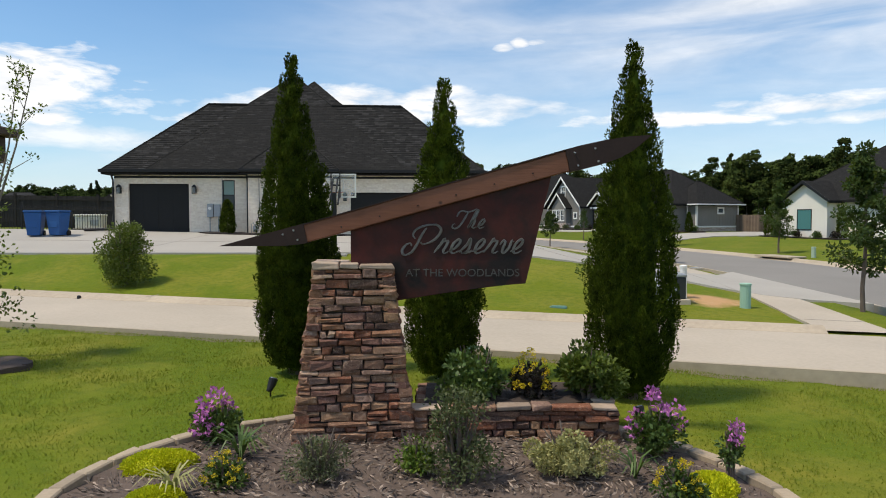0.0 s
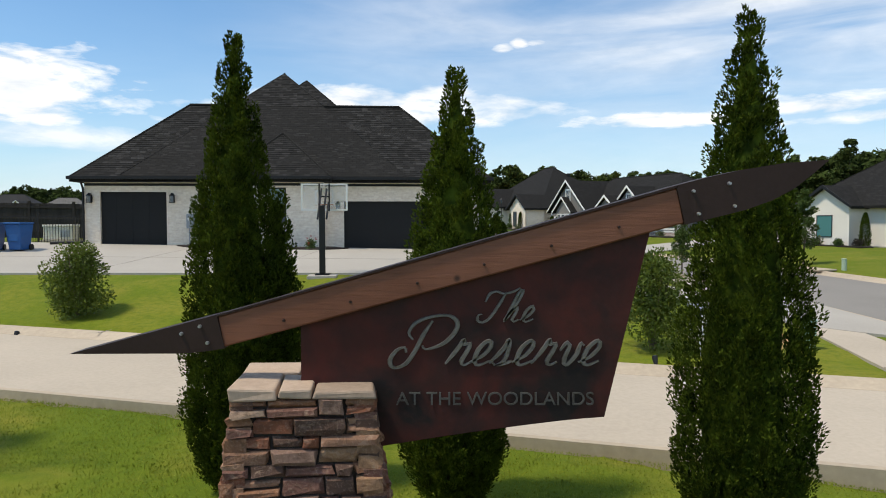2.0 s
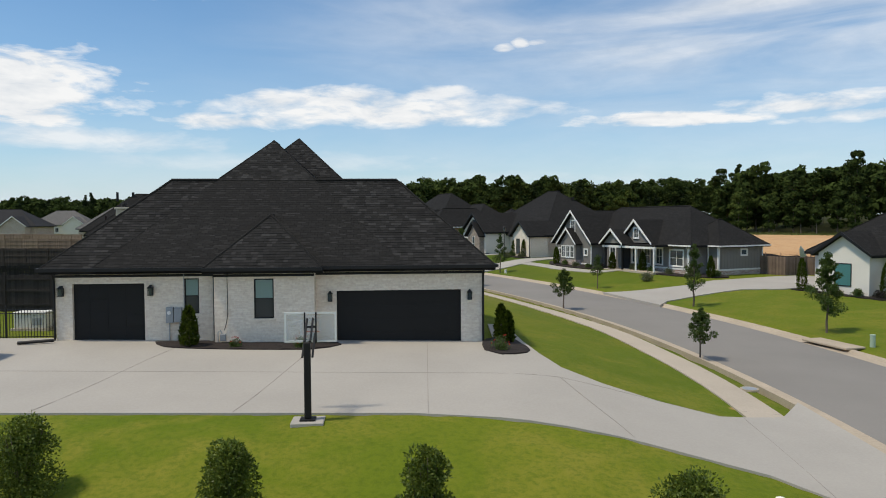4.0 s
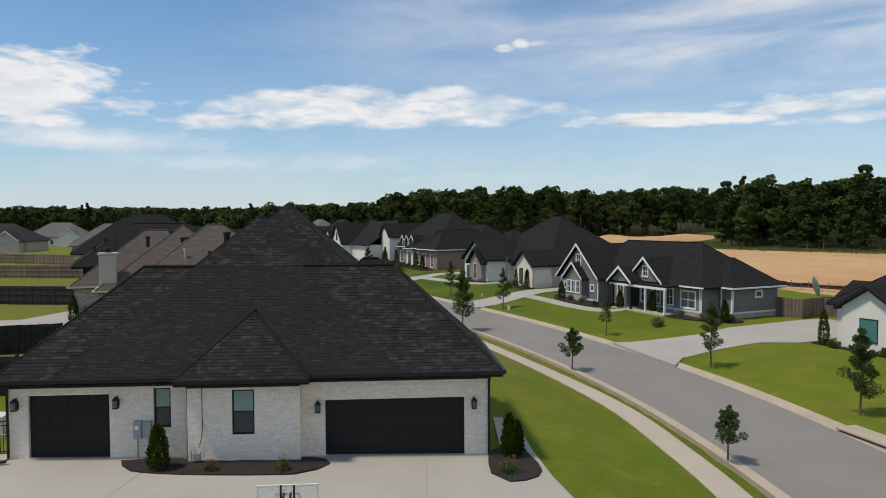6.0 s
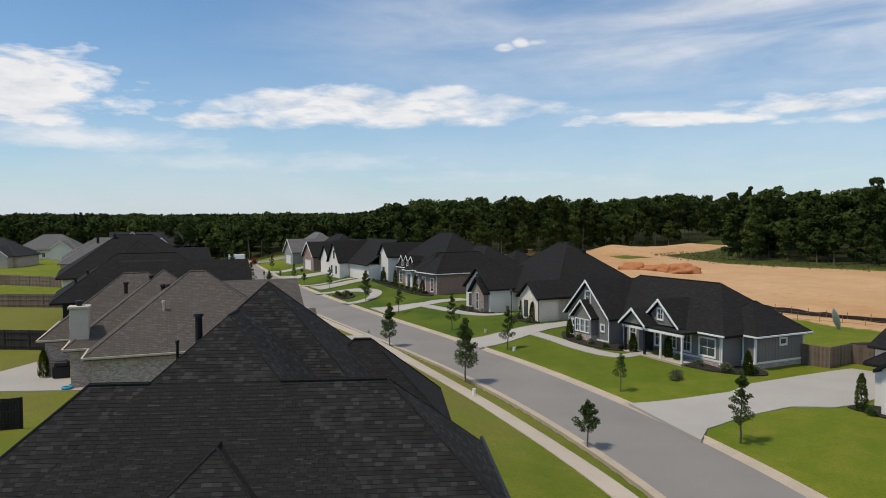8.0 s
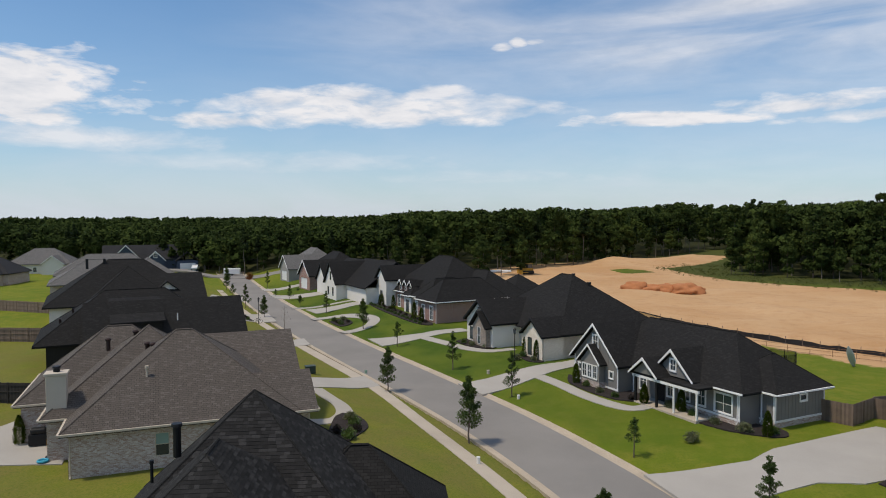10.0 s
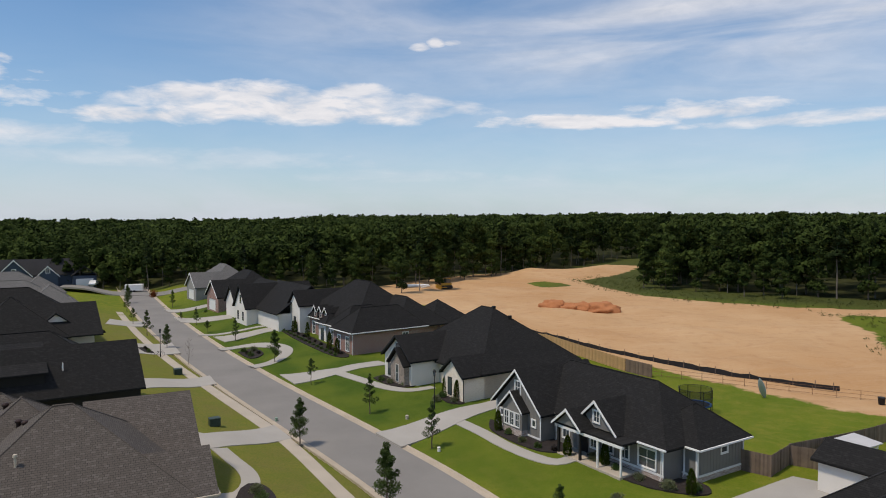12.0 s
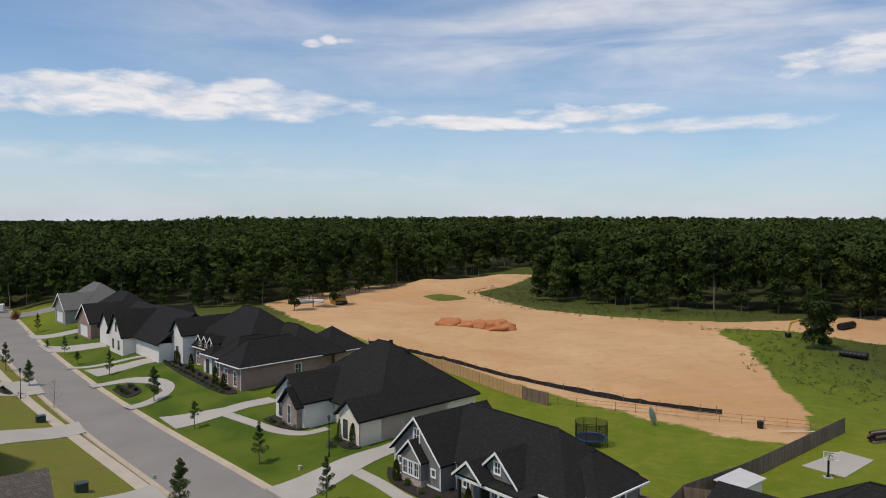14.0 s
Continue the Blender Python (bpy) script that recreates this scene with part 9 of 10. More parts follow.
def utilities():
    # pad-mounted transformer
    t = thing("transformer_box", pose(5.55, 16.6, ground_z(5.55, 16.6), 0, 0, -4), "grey-green pad-mounted transformer cabinet on bare earth", "utility box")
    part("pad", bevelled(boxed((-0.52, 0.52, -0.42, 0.42, -0.1, 0.08)), 0.02, 1), CONCRETE, t)
    part("cabinet", bevelled(boxed((-0.42, 0.42, -0.34, 0.34, 0.08, 0.62)), 0.02, 2), plain("dark_grey_cabinet", (0.03, 0.033, 0.035), 0.5), t)
    part("lid", bevelled(boxed((-0.44, 0.44, -0.36, 0.36, 0.62, 0.70)), 0.025, 2), STEEL, t)
    part("side_panel", boxed((-0.45, -0.42, -0.3, 0.3, 0.12, 0.58)), STEEL, t)
    p = thing("service_pedestal", pose(5.0, 15.2, ground_z(5.0, 15.2), 0, 0, 8), "grey steel service pedestal with white meter boxes", "utility box")
    part("cabinet", bevelled(boxed((-0.02, 0.26, -0.10, 0.12, 0.0, 0.86)), 0.012, 1), STEEL, p)
    part("meter_box", bevelled(boxed((-0.22, -0.02, -0.14, 0.04, 0.52, 0.78)), 0.02, 1), WHITE, p)
    part("meter_box", bevelled(boxed((-0.30, -0.16, -0.12, 0.04, 0.38, 0.58)), 0.02, 1), WHITE, p)
    b = bmesh.new()
    tube(b, [(-0.12, -0.05, -0.05), (-0.12, -0.05, 0.55)], 0.022, 6)
    tube(b, [(-0.24, -0.03, -0.05), (-0.24, -0.03, 0.4)], 0.018, 6)
    tube(b, [(0.26, 0.0, 0.5), (0.36, 0.0, 0.5)], 0.055, 8)
    part("conduit", b, WHITE, p)
    for x, y, r, h, mat_, lab in ((6.2, 17.2, 0.09, 0.85, WHITE, "white plastic vent pipe beside the transformer"), (7.35, 16.1, 0.13, 0.62, plain("pale_green_plastic", (0.30, 0.48, 0.38), 0.6, var=0.1), "pale green cable pedestal on the verge"),
                                  (20.3, 37.5, 0.12, 0.6, plain("sage_plastic", (0.36, 0.46, 0.36), 0.6, var=0.1), "pale green cable pedestal near the kerb"), (-8.8, 50.0, 0.1, 0.5, WHITE, "small white marker post on the lawn"),
                                  (6.2, 80.0, 0.14, 0.4, WHITE, "small white utility post on the lawn"), (-9.6, 91.5, 0.14, 0.5, plain("green_plastic", (0.24, 0.36, 0.27), 0.6), "green cable pedestal on the verge"),
                                  (1.6, 62.6, 0.12, 0.55, WHITE, "short white utility pedestal by the pavement"), (3.9, 89.4, 0.16, 0.4, TRIM_TAN, "tan cable pedestal on the lawn")):
        q = thing("cable_pedestal", pose(x, y, ground_z(x, y)), lab, "utility post", "cable pedestals")
        bm = bmesh.new()
        tube(bm, [(0, 0, -0.1), (0, 0, h * 0.92)], r, 14)
        part("tube", bm, mat_, q)
        bm = bmesh.new()
        tube(bm, [(0, 0, h * 0.92), (0, 0, h * 0.98), (0, 0, h)], [r * 1.12, r * 1.1, r * 0.7], 14)
        part("cap", bm, mat_, q)
    for x, y in ((-14.9, 87.0), (-24.9, 112.5)):
        g = thing("utility_box", pose(x, y, ground_z(x, y), 0, 0, 25), "dark green utility cabinet on the lawn", "utility box", "green cabinets")
        part("cabinet", bevelled(boxed((-0.5, 0.5, -0.4, 0.4, 0, 0.75)), 0.03, 1), plain("dark_green_paint", (0.03, 0.05, 0.04), 0.5), g)
        part("lid", bevelled(boxed((-0.53, 0.53, -0.43, 0.43, 0.75, 0.83)), 0.02, 1), plain("dark_green_lid", (0.04, 0.06, 0.05), 0.5), g)
    lid = thing("valve_cover", pose(2.65, 15.35, ground_z(2.65, 15.35), 0, 0, -12), "teal plastic valve cover flush with the lawn", "cover")
    part("frame", bevelled(boxed((-0.2, 0.2, -0.13, 0.13, -0.05, 0.035)), 0.01, 1), plain("teal_plastic", (0.09, 0.19, 0.16), 0.7), lid)
    part("cover", boxed((-0.16, 0.16, -0.09, 0.09, 0.035, 0.045)), plain("teal_cover", (0.12, 0.24, 0.20), 0.7), lid)
    mh = thing("manhole_cover", pose(10.9, 29.4, open_z(10.9, 29.4) + 0.06), "round iron manhole cover in the pavement", "cover")
    bm = bmesh.new()
    tube(bm, [(0, 0, -0.05), (0, 0, 0.015)], 0.32, 24)
    part("ring", bm, CURB, mh)
    bm = bmesh.new()
    tube(bm, [(0, 0, 0.0), (0, 0, 0.022)], 0.26, 24)
    part("lid", bm, STEEL, mh)
    si = thing("storm_drain", pose(19.1, 38.3, street_z(19, 38), 0, 0, 104), "concrete storm drain inlet with a dark mouth", "drain")
    # no opening here: a solid black block paints in the mouth's shade
    part("throat", boxed((-1.2, 1.2, -0.1, 0.5, -0.05, 0.12)), BLACK, si)
    part("slab", bevelled(boxed((-1.4, 1.4, -0.25, 0.9, 0.12, 0.22)), 0.02, 1), CURB, si)


utilities()


def generator():
    t = thing("standby_generator", pose(-17.6, 33.3, ground_z(-17.6, 33.3) + 0.02, 0, 0, 5), "cream standby generator behind the iron fence", "generator")
    part("pad", boxed((-0.75, 0.75, -0.4, 0.4, -0.1, 0.08)), CONCRETE, t)
    part("housing", bevelled(boxed((-0.65, 0.65, -0.33, 0.33, 0.08, 0.66)), 0.03, 2), plain("cream_steel", (0.62, 0.60, 0.54), 0.5, var=0.06), t)
    part("lid", bevelled(boxed((-0.68, 0.68, -0.36, 0.36, 0.66, 0.76)), 0.03, 2), plain("cream_lid", (0.66, 0.64, 0.58), 0.5, var=0.06), t)
    part("vent", boxed((0.1, 0.5, -0.345, -0.33, 0.2, 0.5)), STEEL, t)
    a = thing("air_conditioner", pose(-16.1, 33.6, ground_z(-16.1, 33.6), 0, 0, 5), "grey outdoor air-conditioning unit by the wall", "air conditioner")
    part("case", bevelled(boxed((-0.4, 0.4, -0.4, 0.4, 0, 0.85)), 0.03, 1), STEEL, a)
    part("grille", boxed(*[(-0.36, 0.36, -0.41, -0.4, 0.1 + 0.07 * k, 0.13 + 0.07 * k) for k in range(10)]), BLACK, a)
    bm = bmesh.new()
    tube(bm, [(0, 0, 0.85), (0, 0, 0.88)], 0.3, 18)
    part("fan_guard", bm, BLACK, a)
    d = thing("drain_pipe", pose(-15.2, 30.0, ground_z(-15.2, 30.0) + 0.07, 0, 0, 20), "black corrugated drain pipe end on the grass", "pipe")
    bm = bmesh.new()
    tube(bm, [(-0.9, 0, 0.06), (0.3, 0, 0.09)], 0.06, 10)
    part("pipe", bm, BLACK, d)


generator()


def street_lamp(x, y):
    t = thing("street_lamp", pose(x, y, ground_z(x, y)), "black post lamp standing on the lawn", "street lamp", "post lamps")
    bm = bmesh.new()
    tube(bm, [(0, 0, -0.2), (0, 0, 0.5), (0, 0, 0.55), (0, 0, 3.6)], [0.09, 0.08, 0.05, 0.045], 10)
    part("post", bm, BLACK, t)
    bm = bmesh.new()
    tube(bm, [(0, 0, 3.6), (0, 0, 3.7), (0, 0, 4.05)], [0.08, 0.12, 0.16], 8)
    part("lantern", bm, PANE, t)
    bm = bmesh.new()
    tube(bm, [(0, 0, 4.05), (0, 0, 4.12), (0, 0, 4.3)], [0.2, 0.18, 0.03], 8)
    part("cap", bm, BLACK, t)


street_lamp(6.9, 90.9)
street_lamp(-30.5, 124.5)


def trampoline(x, y):
    t = thing("trampoline", pose(x, y, ground_z(x, y)), "round trampoline with dark net and blue pad", "trampoline")
    blue = plain("blue_pad", (0.03, 0.09, 0.25), 0.6)
    for k in range(8):
        a = 2 * math.pi * k / 8
        bm = bmesh.new()
        tube(bm, [(1.8 * math.cos(a), 1.8 * math.sin(a), -0.05), (1.8 * math.cos(a), 1.8 * math.sin(a), 2.6)], 0.04, 6)
        part("pole", bm, BLACK, t)
    bm = bmesh.new()
    tube(bm, [(0, 0, 0.78), (0, 0, 0.82)], 1.45, 28)
    part("mat", bm, BLACK, t)
    bm = bmesh.new()
    tube(bm, [(1.62 * math.cos(2 * math.pi * k / 28), 1.62 * math.sin(2 * math.pi * k / 28), 0.82) for k in range(29)], 0.11, 6)
    part("pad", bm, blue, t)
    for z in (1.7, 2.55):
        bm = bmesh.new()
        tube(bm, [(1.8 * math.cos(2 * math.pi * k / 28), 1.8 * math.sin(2 * math.pi * k / 28), z) for k in range(29)], 0.025, 5)
        part("net_hoop", bm, BLACK, t)
    net, s, b = surface("black_netting", 0.9)
    b.inputs["Base Color"].default_value = (0.01, 0.012, 0.014, 1)
    mx, tr = s.n("ShaderNodeMixShader"), s.n("ShaderNodeBsdfTransparent")
    mx.inputs[0].default_value = 0.45
    s.l(tr.outputs[0], mx.inputs[1])
    s.l(b.outputs[0], mx.inputs[2])
    s.l(mx.outputs[0], [n for n in s.t.nodes if n.type == "OUTPUT_MATERIAL"][0].inputs[0])
    bm = bmesh.new()
    r = [[bm.verts.new((1.75 * math.cos(2 * math.pi * k / 28), 1.75 * math.sin(2 * math.pi * k / 28), z)) for k in range(28)] for z in (0.9, 2.5)]
    for k in range(28):
        bm.faces.new((r[0][k], r[0][(k + 1) % 28], r[1][(k + 1) % 28], r[1][k]))
    part("net", bm, net, t)


trampoline(35.6, 90.2)
sl = thing("kayak", pose(46.4, 95.2, ground_z(46.4, 95.2) + 0.1, 0, 62, 35), "grey kayak leaning on the wire fence", "boat")
bm = bmesh.new()
tube(bm, [(-1.5, 0, 0.0), (-1.1, 0, 0.02), (-0.4, 0, 0.04), (0.5, 0, 0.04), (1.2, 0, 0.02), (1.6, 0, 0.0)], [0.03, 0.25, 0.42, 0.42, 0.24, 0.03], 12)
for v in bm.verts:
    v.co.z *= 0.45
part("hull", bm, plain("grey_hull", (0.45, 0.46, 0.47), 0.5), sl)
bm = bmesh.new()
tube(bm, [(0.45 * math.cos(a), 0.2 * math.sin(a), 0.19) for a in (2 * math.pi * k / 16 for k in range(17))], 0.03, 6)
part("cockpit_rim", bm, BLACK, sl)
sl.location.z += 1.15
dc = thing("plastic_bin", pose(58.6, 91.2, ground_z(58.6, 91.2)), "black plastic tub at the garden fence", "bin")
bm = bmesh.new()
tube(bm, [(0, 0, 0), (0, 0, 0.8)], [0.32, 0.4], 14)
part("tub", bm, BLACK, dc)
bm = bmesh.new()
tube(bm, [(0, 0, 0.8), (0, 0, 0.88)], [0.43, 0.3], 14)
part("lid", bm, BLACK, dc)


def garden_shed(x, y, turn):
    t = thing("garden_shed", pose(x, y, ground_z(x, y), 0, 0, turn), "small white shed with a pale flat roof beside the fence", "shed")
    shell(t, -2.0, 2.0, -1.0, 1.0, -0.2, 1.7, WHITE_WALL, t=0.1)
    part("roof", prism(bmesh.new(), [(-1.25, 1.7), (1.25, 1.95), (1.25, 2.03), (-1.25, 1.78)], "x", -2.3, 2.3), plain("pale_roof_sheet", (0.52, 0.51, 0.50), 0.5, var=0.12), t)
    part("door", boxed((-0.5, 0.5, -1.04, -1.0, 0, 1.6)), WHITE, t)


garden_shed(41.2, 72.9, 24)


def timber_stack(x, y, turn):
    t = thing("timber_stack", pose(x, y, ground_z(x, y), 0, 0, turn), "stack of dark weathered timbers at the garden's edge", "timber")
    for r in range(4):
        for k in range(3):
            bm = boxed((-2.6 + 0.12 * ((r + k) % 3), 2.5 + 0.1 * (k % 2), -0.5 + 0.34 * k, -0.2 + 0.34 * k, 0.3 * r, 0.3 * r + 0.27))
            part("sleeper", bevelled(bm, 0.02, 1), METAL_DARK if (r + k) % 2 else FENCE_WOOD, t)


timber_stack(69.5, 83.6, 4)
ld = thing("ladder", pose(61.7, 88.3, ground_z(61.7, 88.3) + 0.25, 70, 0, -16), "white ladder lying against the wire fence", "ladder")
for zz in (-0.28, 0.28):
    part("side_rail", boxed((-2.4, 2.4, -0.03, 0.03, zz - 0.05, zz + 0.05)), WHITE, ld)
for k in range(15):
    part("rung", boxed((-2.2 + 0.31 * k, -2.15 + 0.31 * k, -0.02, 0.02, -0.23, 0.23)), WHITE, ld)


# ---- the cleared ground ----
def earth_heap(x, y, r, h, seed, turn=0):
    rng = np.random.default_rng(seed)
    bm = bmesh.new()
    bmesh.ops.create_icosphere(bm, subdivisions=4, radius=1)
    off = Vector(rng.uniform(0, 50, 3))
    for v in bm.verts:
        k = 1 + 0.30 * noise.noise(v.co * 2.2 + off) + 0.10 * noise.noise(v.co * 7 + off)
        v.co = Vector((v.co.x * r * k, v.co.y * r * 0.7 * k, max(-0.1, v.co.z) * h * k))
    ob = part("earth_heap", bm, RED_EARTH, None, smooth=True)
    ob.matrix_basis = pose(x, y, ground_z(x, y) - 0.1, 0, 0, turn)
    tagged(ob, "heap of loose red earth on the cleared ground", "earth heap", "heaps of red earth")


for k, (x, y, r, h) in enumerate(((40.2, 164.0, 3.2, 1.7), (43.2, 161.4, 2.6, 1.2), (45.6, 160.6, 2.8, 1.5), (49.0, 157.6, 3.4, 1.9))):
    earth_heap(x, y, r, h, 400 + k, -35)

YELLOW = plain("machine_yellow", (0.45, 0.25, 0.03), 0.5, var=0.2)


def bulldozer(x, y, turn):
    t = thing("bulldozer", pose(x, y, ground_z(x, y), 0, 0, turn), "yellow bulldozer parked on the cleared earth", "bulldozer")
    for s in (-1.0, 1.0):
        part("track", bevelled(boxed((-1.7, 1.7, s - 0.28, s + 0.28, 0, 0.95)), 0.3, 3), BLACK, t)
    part("body", bevelled(boxed((-1.6, 1.6, -0.7, 0.7, 0.6, 1.6)), 0.08, 1), YELLOW, t)
    part("cab", bevelled(boxed((-1.3, 0.1, -0.7, 0.7, 1.6, 2.7)), 0.06, 1), PANE, t)
    part("cab_roof", bevelled(boxed((-1.45, 0.2, -0.8, 0.8, 2.7, 2.85)), 0.04, 1), YELLOW, t)
    part("blade", bevelled(boxed((2.0, 2.2, -1.7, 1.7, 0.05, 1.2)), 0.05, 1), YELLOW, t)
    part("push_arm", boxed((0.2, 2.1, -1.42, -1.3, 0.4, 0.6), (0.2, 2.1, 1.3, 1.42, 0.4, 0.6)), YELLOW, t)


bulldozer(21.6, 206.0, 200)


def excavator(x, y, turn):
    t = thing("excavator", pose(x, y, ground_z(x, y), 0, 0, turn), "dark orange excavator beside the trees", "excavator")
    for s in (-1.0, 1.0):
        part("track", bevelled(boxed((-1.8, 1.8, s - 0.3, s + 0.3, 0, 0.9)), 0.3, 3), BLACK, t)
    part("house", bevelled(boxed((-1.7, 1.2, -1.2, 1.2, 0.95, 2.0)), 0.1, 1), YELLOW, t)
    part("cab", bevelled(boxed((0.0, 1.3, 0.3, 1.2, 1.2, 2.9)), 0.06, 1), PANE, t)
    bm = bmesh.new()
    tube(bm, [(1.2, -0.2, 1.6), (3.4, -0.2, 3.6), (5.2, -0.2, 3.0)], [0.28, 0.24, 0.2], 6)
    part("boom", bm, YELLOW, t)
    bm = bmesh.new()
    tube(bm, [(5.2, -0.2, 3.0), (5.8, -0.2, 1.0)], [0.2, 0.14], 6)
    part("stick", bm, YELLOW, t)
    part("bucket", bevelled(boxed((5.3, 6.2, -0.7, 0.3, 0.2, 1.0)), 0.1, 1), BLACK, t)


excavator(108.5, 135.6, 175)


def pipes():
    for k, (x, y, r, L, turn, m, lab) in enumerate(((12.0, 213.5, 0.3, 7, 20, WHITE, "white plastic pipes laid on bare earth"), (14.5, 211.6, 0.3, 7, 25, WHITE, "white plastic pipes laid on bare earth"), (13.0, 212.6, 0.3, 8, 15, WHITE, "white plastic pipes laid on bare earth"),
                                                    (16.4, 209.4, 0.25, 5, 60, WHITE, "white plastic pipes laid on bare earth"), (101.8, 119.6, 0.65, 4.4, -62, BLACK, "black corrugated culvert pipe on the grass"), (122.5, 141.5, 0.75, 6, 20, BLACK, "black culvert pipe beside the track"))):
        t = thing("drain_pipe", pose(x, y, ground_z(x, y) + r * 0.95, 0, 0, turn), lab, "pipe", "pipes on the site")
        bm = bmesh.new()
        n = int(L * 3)
        tube(bm, [(-L / 2 + L * i / n, 0, 0) for i in range(n + 1)], [r * (1 if i % 2 else 0.93) for i in range(n + 1)], 12)
        part("barrel", bm, m, t)
        # the barrel is solid; a black disc paints the shade of its hollow end
        bm = bmesh.new()
        tube(bm, [(L / 2 + 0.001, 0, 0), (L / 2 + 0.02, 0, 0)], r * 0.8, 12)
        part("bore", bm, BLACK, t)


pipes()


def weeds():
    """Rough tufts on the edges of the cleared ground and on the wild grass."""
    rng = np.random.default_rng(88)
    n = 5200
    x, y = rng.uniform(20, 135, n), rng.uniform(80, 240, n)
    d = inside(DIRT, x, y)
    wd = woods_depth(x, y)
    keep = ((d < 4) & (d > -45) & (wd < 0) & (wd > -45) & (inside(TRACK, x, y) < 0) & ((x > 62) | (np.abs(d) < 2.5))) & (x - np.interp(y, _yy, _xx) > 38)
    x, y = x[keep], y[keep]
    h = rng.uniform(0.15, 0.7, len(x))
    c = np.stack((x, y, lay(x, y) + h * 0.3), 1)
    sets = clumps(rng, c, h, 16, 0.24, 0.13, 0.6, 0.2)
    tagged(new("weeds", cloud_mesh("weeds", LEAF_WEED, *sets)), "rough green weeds along the edges of bare earth", "weeds", kind="stuff")


weeds()


def car(x, y, turn, material, label):
    t = thing("car", pose(x, y, ground_z(x, y) + 0.05, 0, 0, turn), label, "car")
    body = [(-2.2, 0.35), (-2.25, 0.8), (-2.1, 1.0), (-1.5, 1.05), (-1.1, 1.6), (0.6, 1.62), (1.2, 1.08), (2.0, 0.98), (2.25, 0.75), (2.2, 0.35)]
    part("body", bevelled(prism(bmesh.new(), body, "y", -0.88, 0.88), 0.06, 2), material, t)
    glass = [(-1.4, 1.08), (-1.05, 1.54), (0.55, 1.56), (1.05, 1.1)]
    part("window", prism(bmesh.new(), glass, "y", -0.89, 0.89), PANE, t)
    part("windscreen", prism(bmesh.new(), [(0.66, 1.55), (1.14, 1.12), (1.18, 1.14), (0.70, 1.58)], "y", -0.75, 0.75), PANE, t)
    for wx in (-1.35, 1.4):
        for s in (-0.86, 0.86):
            w = bmesh.new()
            bmesh.ops.create_cone(w, segments=18, radius1=0.34, radius2=0.34, depth=0.22, cap_ends=True, matrix=pose(wx, s, 0.32, 90))
            wheel = part("wheel", w, BLACK, t)
            r = bmesh.new()
            bmesh.ops.create_cone(r, segments=14, radius1=0.2, radius2=0.2, depth=0.24, cap_ends=True, matrix=pose(wx, s, 0.32, 90))
            part("rim", r, ZINC, wheel)
    for s in (-0.6, 0.6):
        part("headlight", boxed((2.16, 2.26, s - 0.18, s + 0.18, 0.68, 0.82)), WHITE, t)


car(-76.7, 224.0, 100, WHITE, "white car parked on a drive at the street's end")
area("cross_street", [(-84, 222.5), (-83, 217.0), (-66, 209.0), (-55, 205.5), (-43, 205.5), (-28, 203.5), (-28, 208.5), (-43, 212.0), (-60, 213.5), (-74, 219.5)], 0.05, ASPHALT, "short grey cross street before the woods", "road", cell=3.0)


def trailer(x, y, turn):
    t = thing("trailer", pose(x, y, ground_z(x, y) + 0.05, 0, 0, turn), "white box trailer parked at the edge of the woods", "trailer")
    part("body", bevelled(boxed((-2.3, 2.3, -1.0, 1.0, 0.5, 2.2)), 0.05, 1), WHITE, t)
    part("drawbar", boxed((2.3, 3.4, -0.06, 0.06, 0.5, 0.6)), BLACK, t)
    for wx in (-0.7, 0.1):
        for s in (-0.95, 0.95):
            w = bmesh.new()
            bmesh.ops.create_cone(w, segments=16, radius1=0.34, radius2=0.34, depth=0.2, cap_ends=True, matrix=pose(wx, s, 0.34, 90))
            part("wheel", w, BLACK, t)


trailer(-63.4, 217.0, 8)
bush("red_leaved_tree", 410, -54.6, 204.0, 2.8, 2.2, 0.16, leaf_material("red_leaves", (0.16, 0.03, 0.012), (0.36, 0.09, 0.03), 0.6), "small red-leaved tree at the street corner", "tree", 2200)


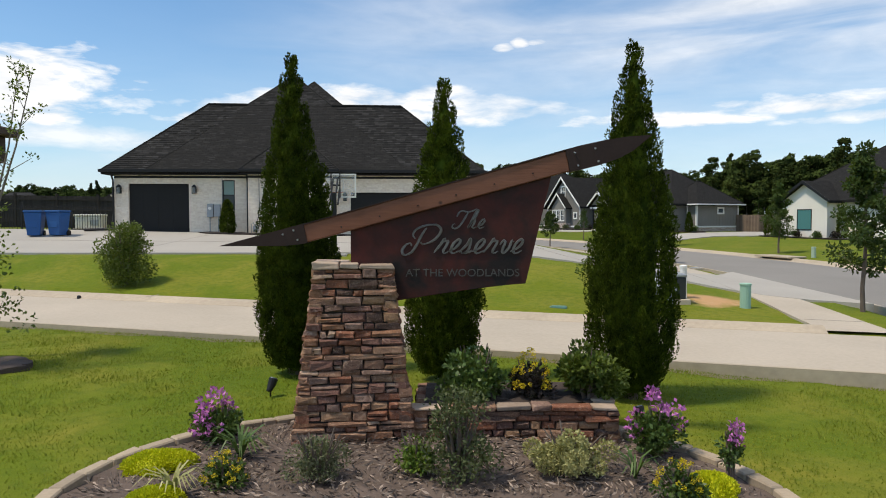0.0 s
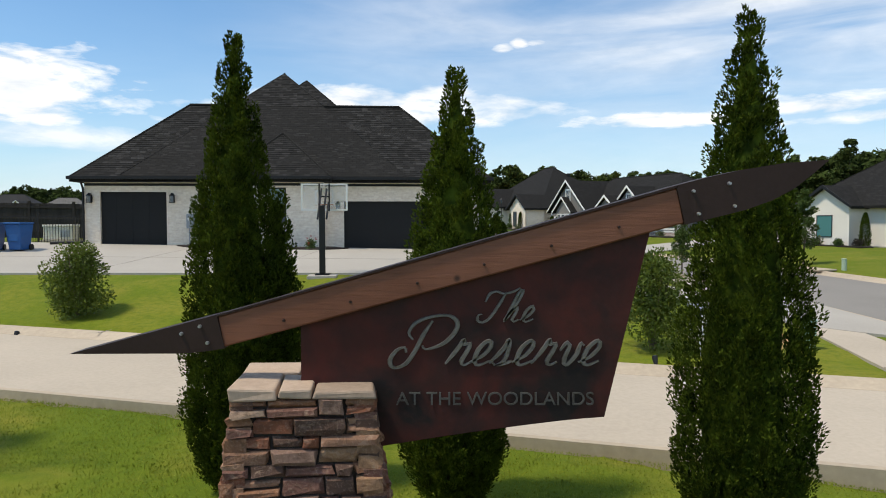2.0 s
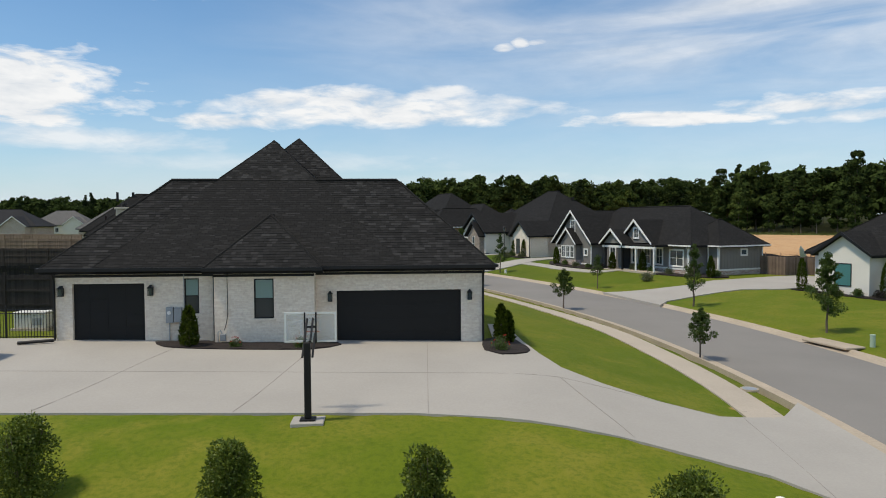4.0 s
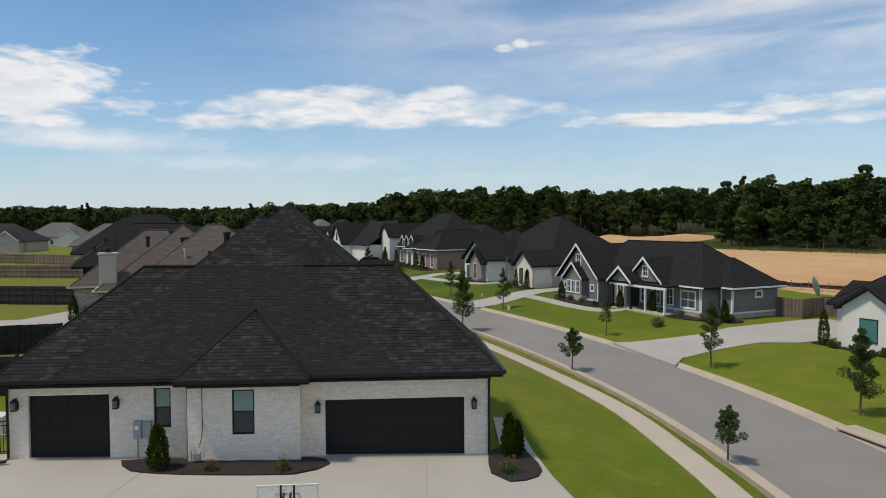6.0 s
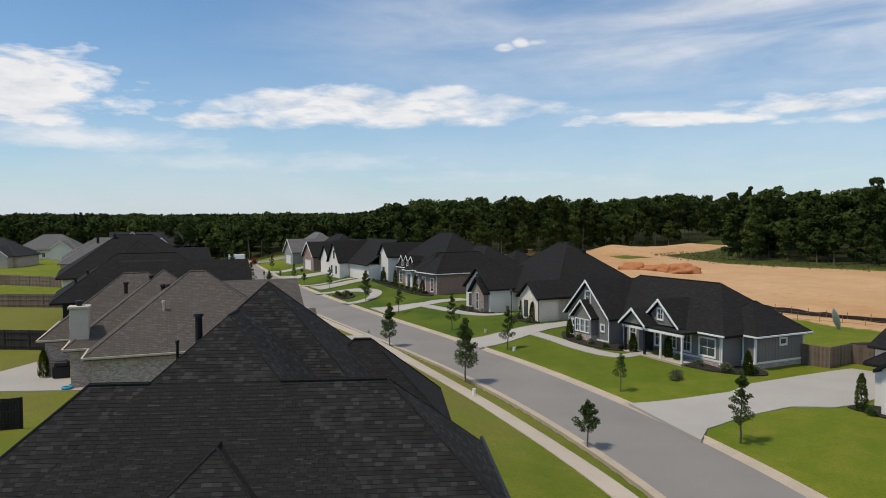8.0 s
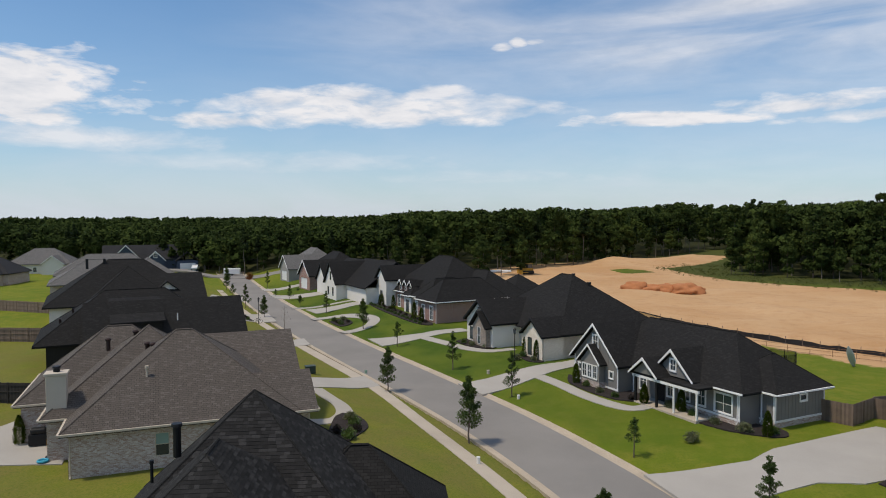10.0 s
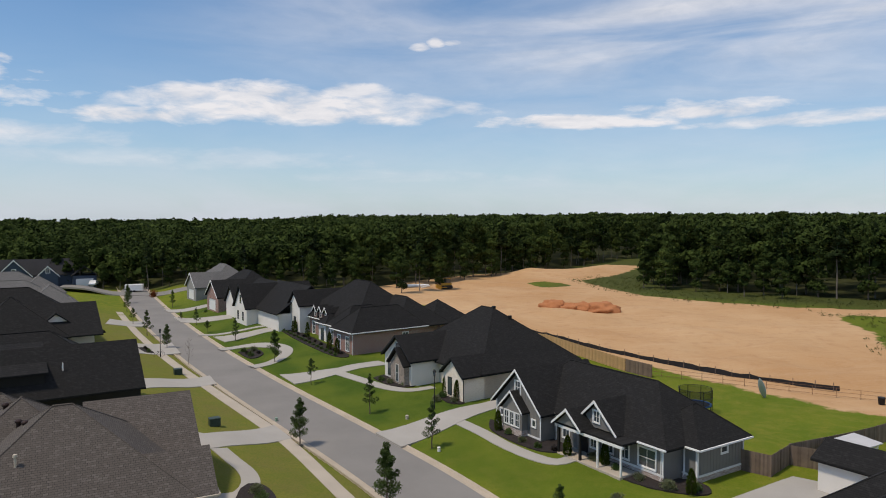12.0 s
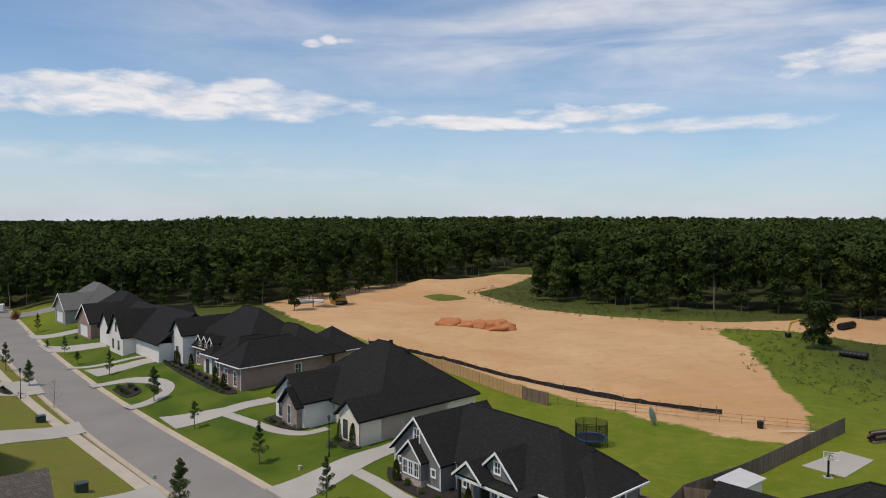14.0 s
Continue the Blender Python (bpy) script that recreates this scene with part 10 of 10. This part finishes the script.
def bicycle(x, y, turn):
    t = thing("bicycle", pose(x, y, ground_z(x, y) + 0.06, 0, 0, turn), "small dark bicycle standing on the pavement", "bicycle")
    for wx in (-0.5, 0.5):
        bm = bmesh.new()
        tube(bm, [(wx + 0.32 * math.cos(a), 0, 0.33 + 0.32 * math.sin(a)) for a in (2 * math.pi * k / 18 for k in range(19))], 0.022, 5)
        part("wheel", bm, BLACK, t)
    bm = bmesh.new()
    tube(bm, [(-0.5, 0, 0.33), (-0.15, 0, 0.72), (0.38, 0, 0.75), (0.5, 0, 0.33)], 0.02, 5)
    tube(bm, [(-0.15, 0, 0.72), (0.0, 0, 0.33), (0.38, 0, 0.75)], 0.02, 5)
    part("frame", bm, BLACK, t)
    part("saddle", boxed((-0.28, -0.04, -0.06, 0.06, 0.80, 0.86)), BLACK, t)
    bm = bmesh.new()
    tube(bm, [(0.38, -0.25, 0.95), (0.38, 0.25, 0.95)], 0.016, 5)
    part("handlebar", bm, BLACK, t)


bicycle(-30.7, 124.7, 40)


# patio things behind the brown-roofed house
gr = thing("barbecue_grill", pose(-29.0, 62.6, ground_z(-29.0, 62.6) + 0.07, 0, 0, 20), "black covered barbecue grill on the patio", "grill")
part("cart", bevelled(boxed((-0.6, 0.6, -0.3, 0.3, 0.05, 0.85)), 0.05, 2), BLACK, gr)
part("hood", bevelled(boxed((-0.5, 0.5, -0.32, 0.32, 0.85, 1.25)), 0.14, 3), BLACK, gr)
um = thing("folded_parasol", pose(-26.9, 60.2, ground_z(-26.9, 60.2) + 0.07), "folded orange parasol standing on the patio", "parasol")
bm = bmesh.new()
tube(bm, [(0, 0, 0.0), (0, 0, 0.5), (0.05, 0, 1.2), (0.08, 0, 1.9)], [0.03, 0.14, 0.18, 0.03], 8)
part("canopy", bm, plain("orange_cloth", (0.60, 0.28, 0.03), 0.9), um)
bm = bmesh.new()
tube(bm, [(0, 0, -0.02), (0, 0, 0.08)], 0.25, 12)
part("base", bm, BLACK, um)
pp = thing("paddling_pool", pose(-26.8, 59.3, ground_z(-26.8, 59.3) + 0.07), "small turquoise paddling pool on the patio", "pool")
bm = bmesh.new()
tube(bm, [(0.3 * math.cos(2 * math.pi * k / 20), 0.3 * math.sin(2 * math.pi * k / 20), 0.1) for k in range(21)], 0.08, 7)
part("ring", bm, plain("turquoise_vinyl", (0.05, 0.35, 0.5), 0.4), pp)
bm = bmesh.new()
tube(bm, [(0, 0, 0.02), (0, 0, 0.08)], 0.27, 20)
part("water", bm, plain("pool_water", (0.06, 0.30, 0.42), 0.05), pp)
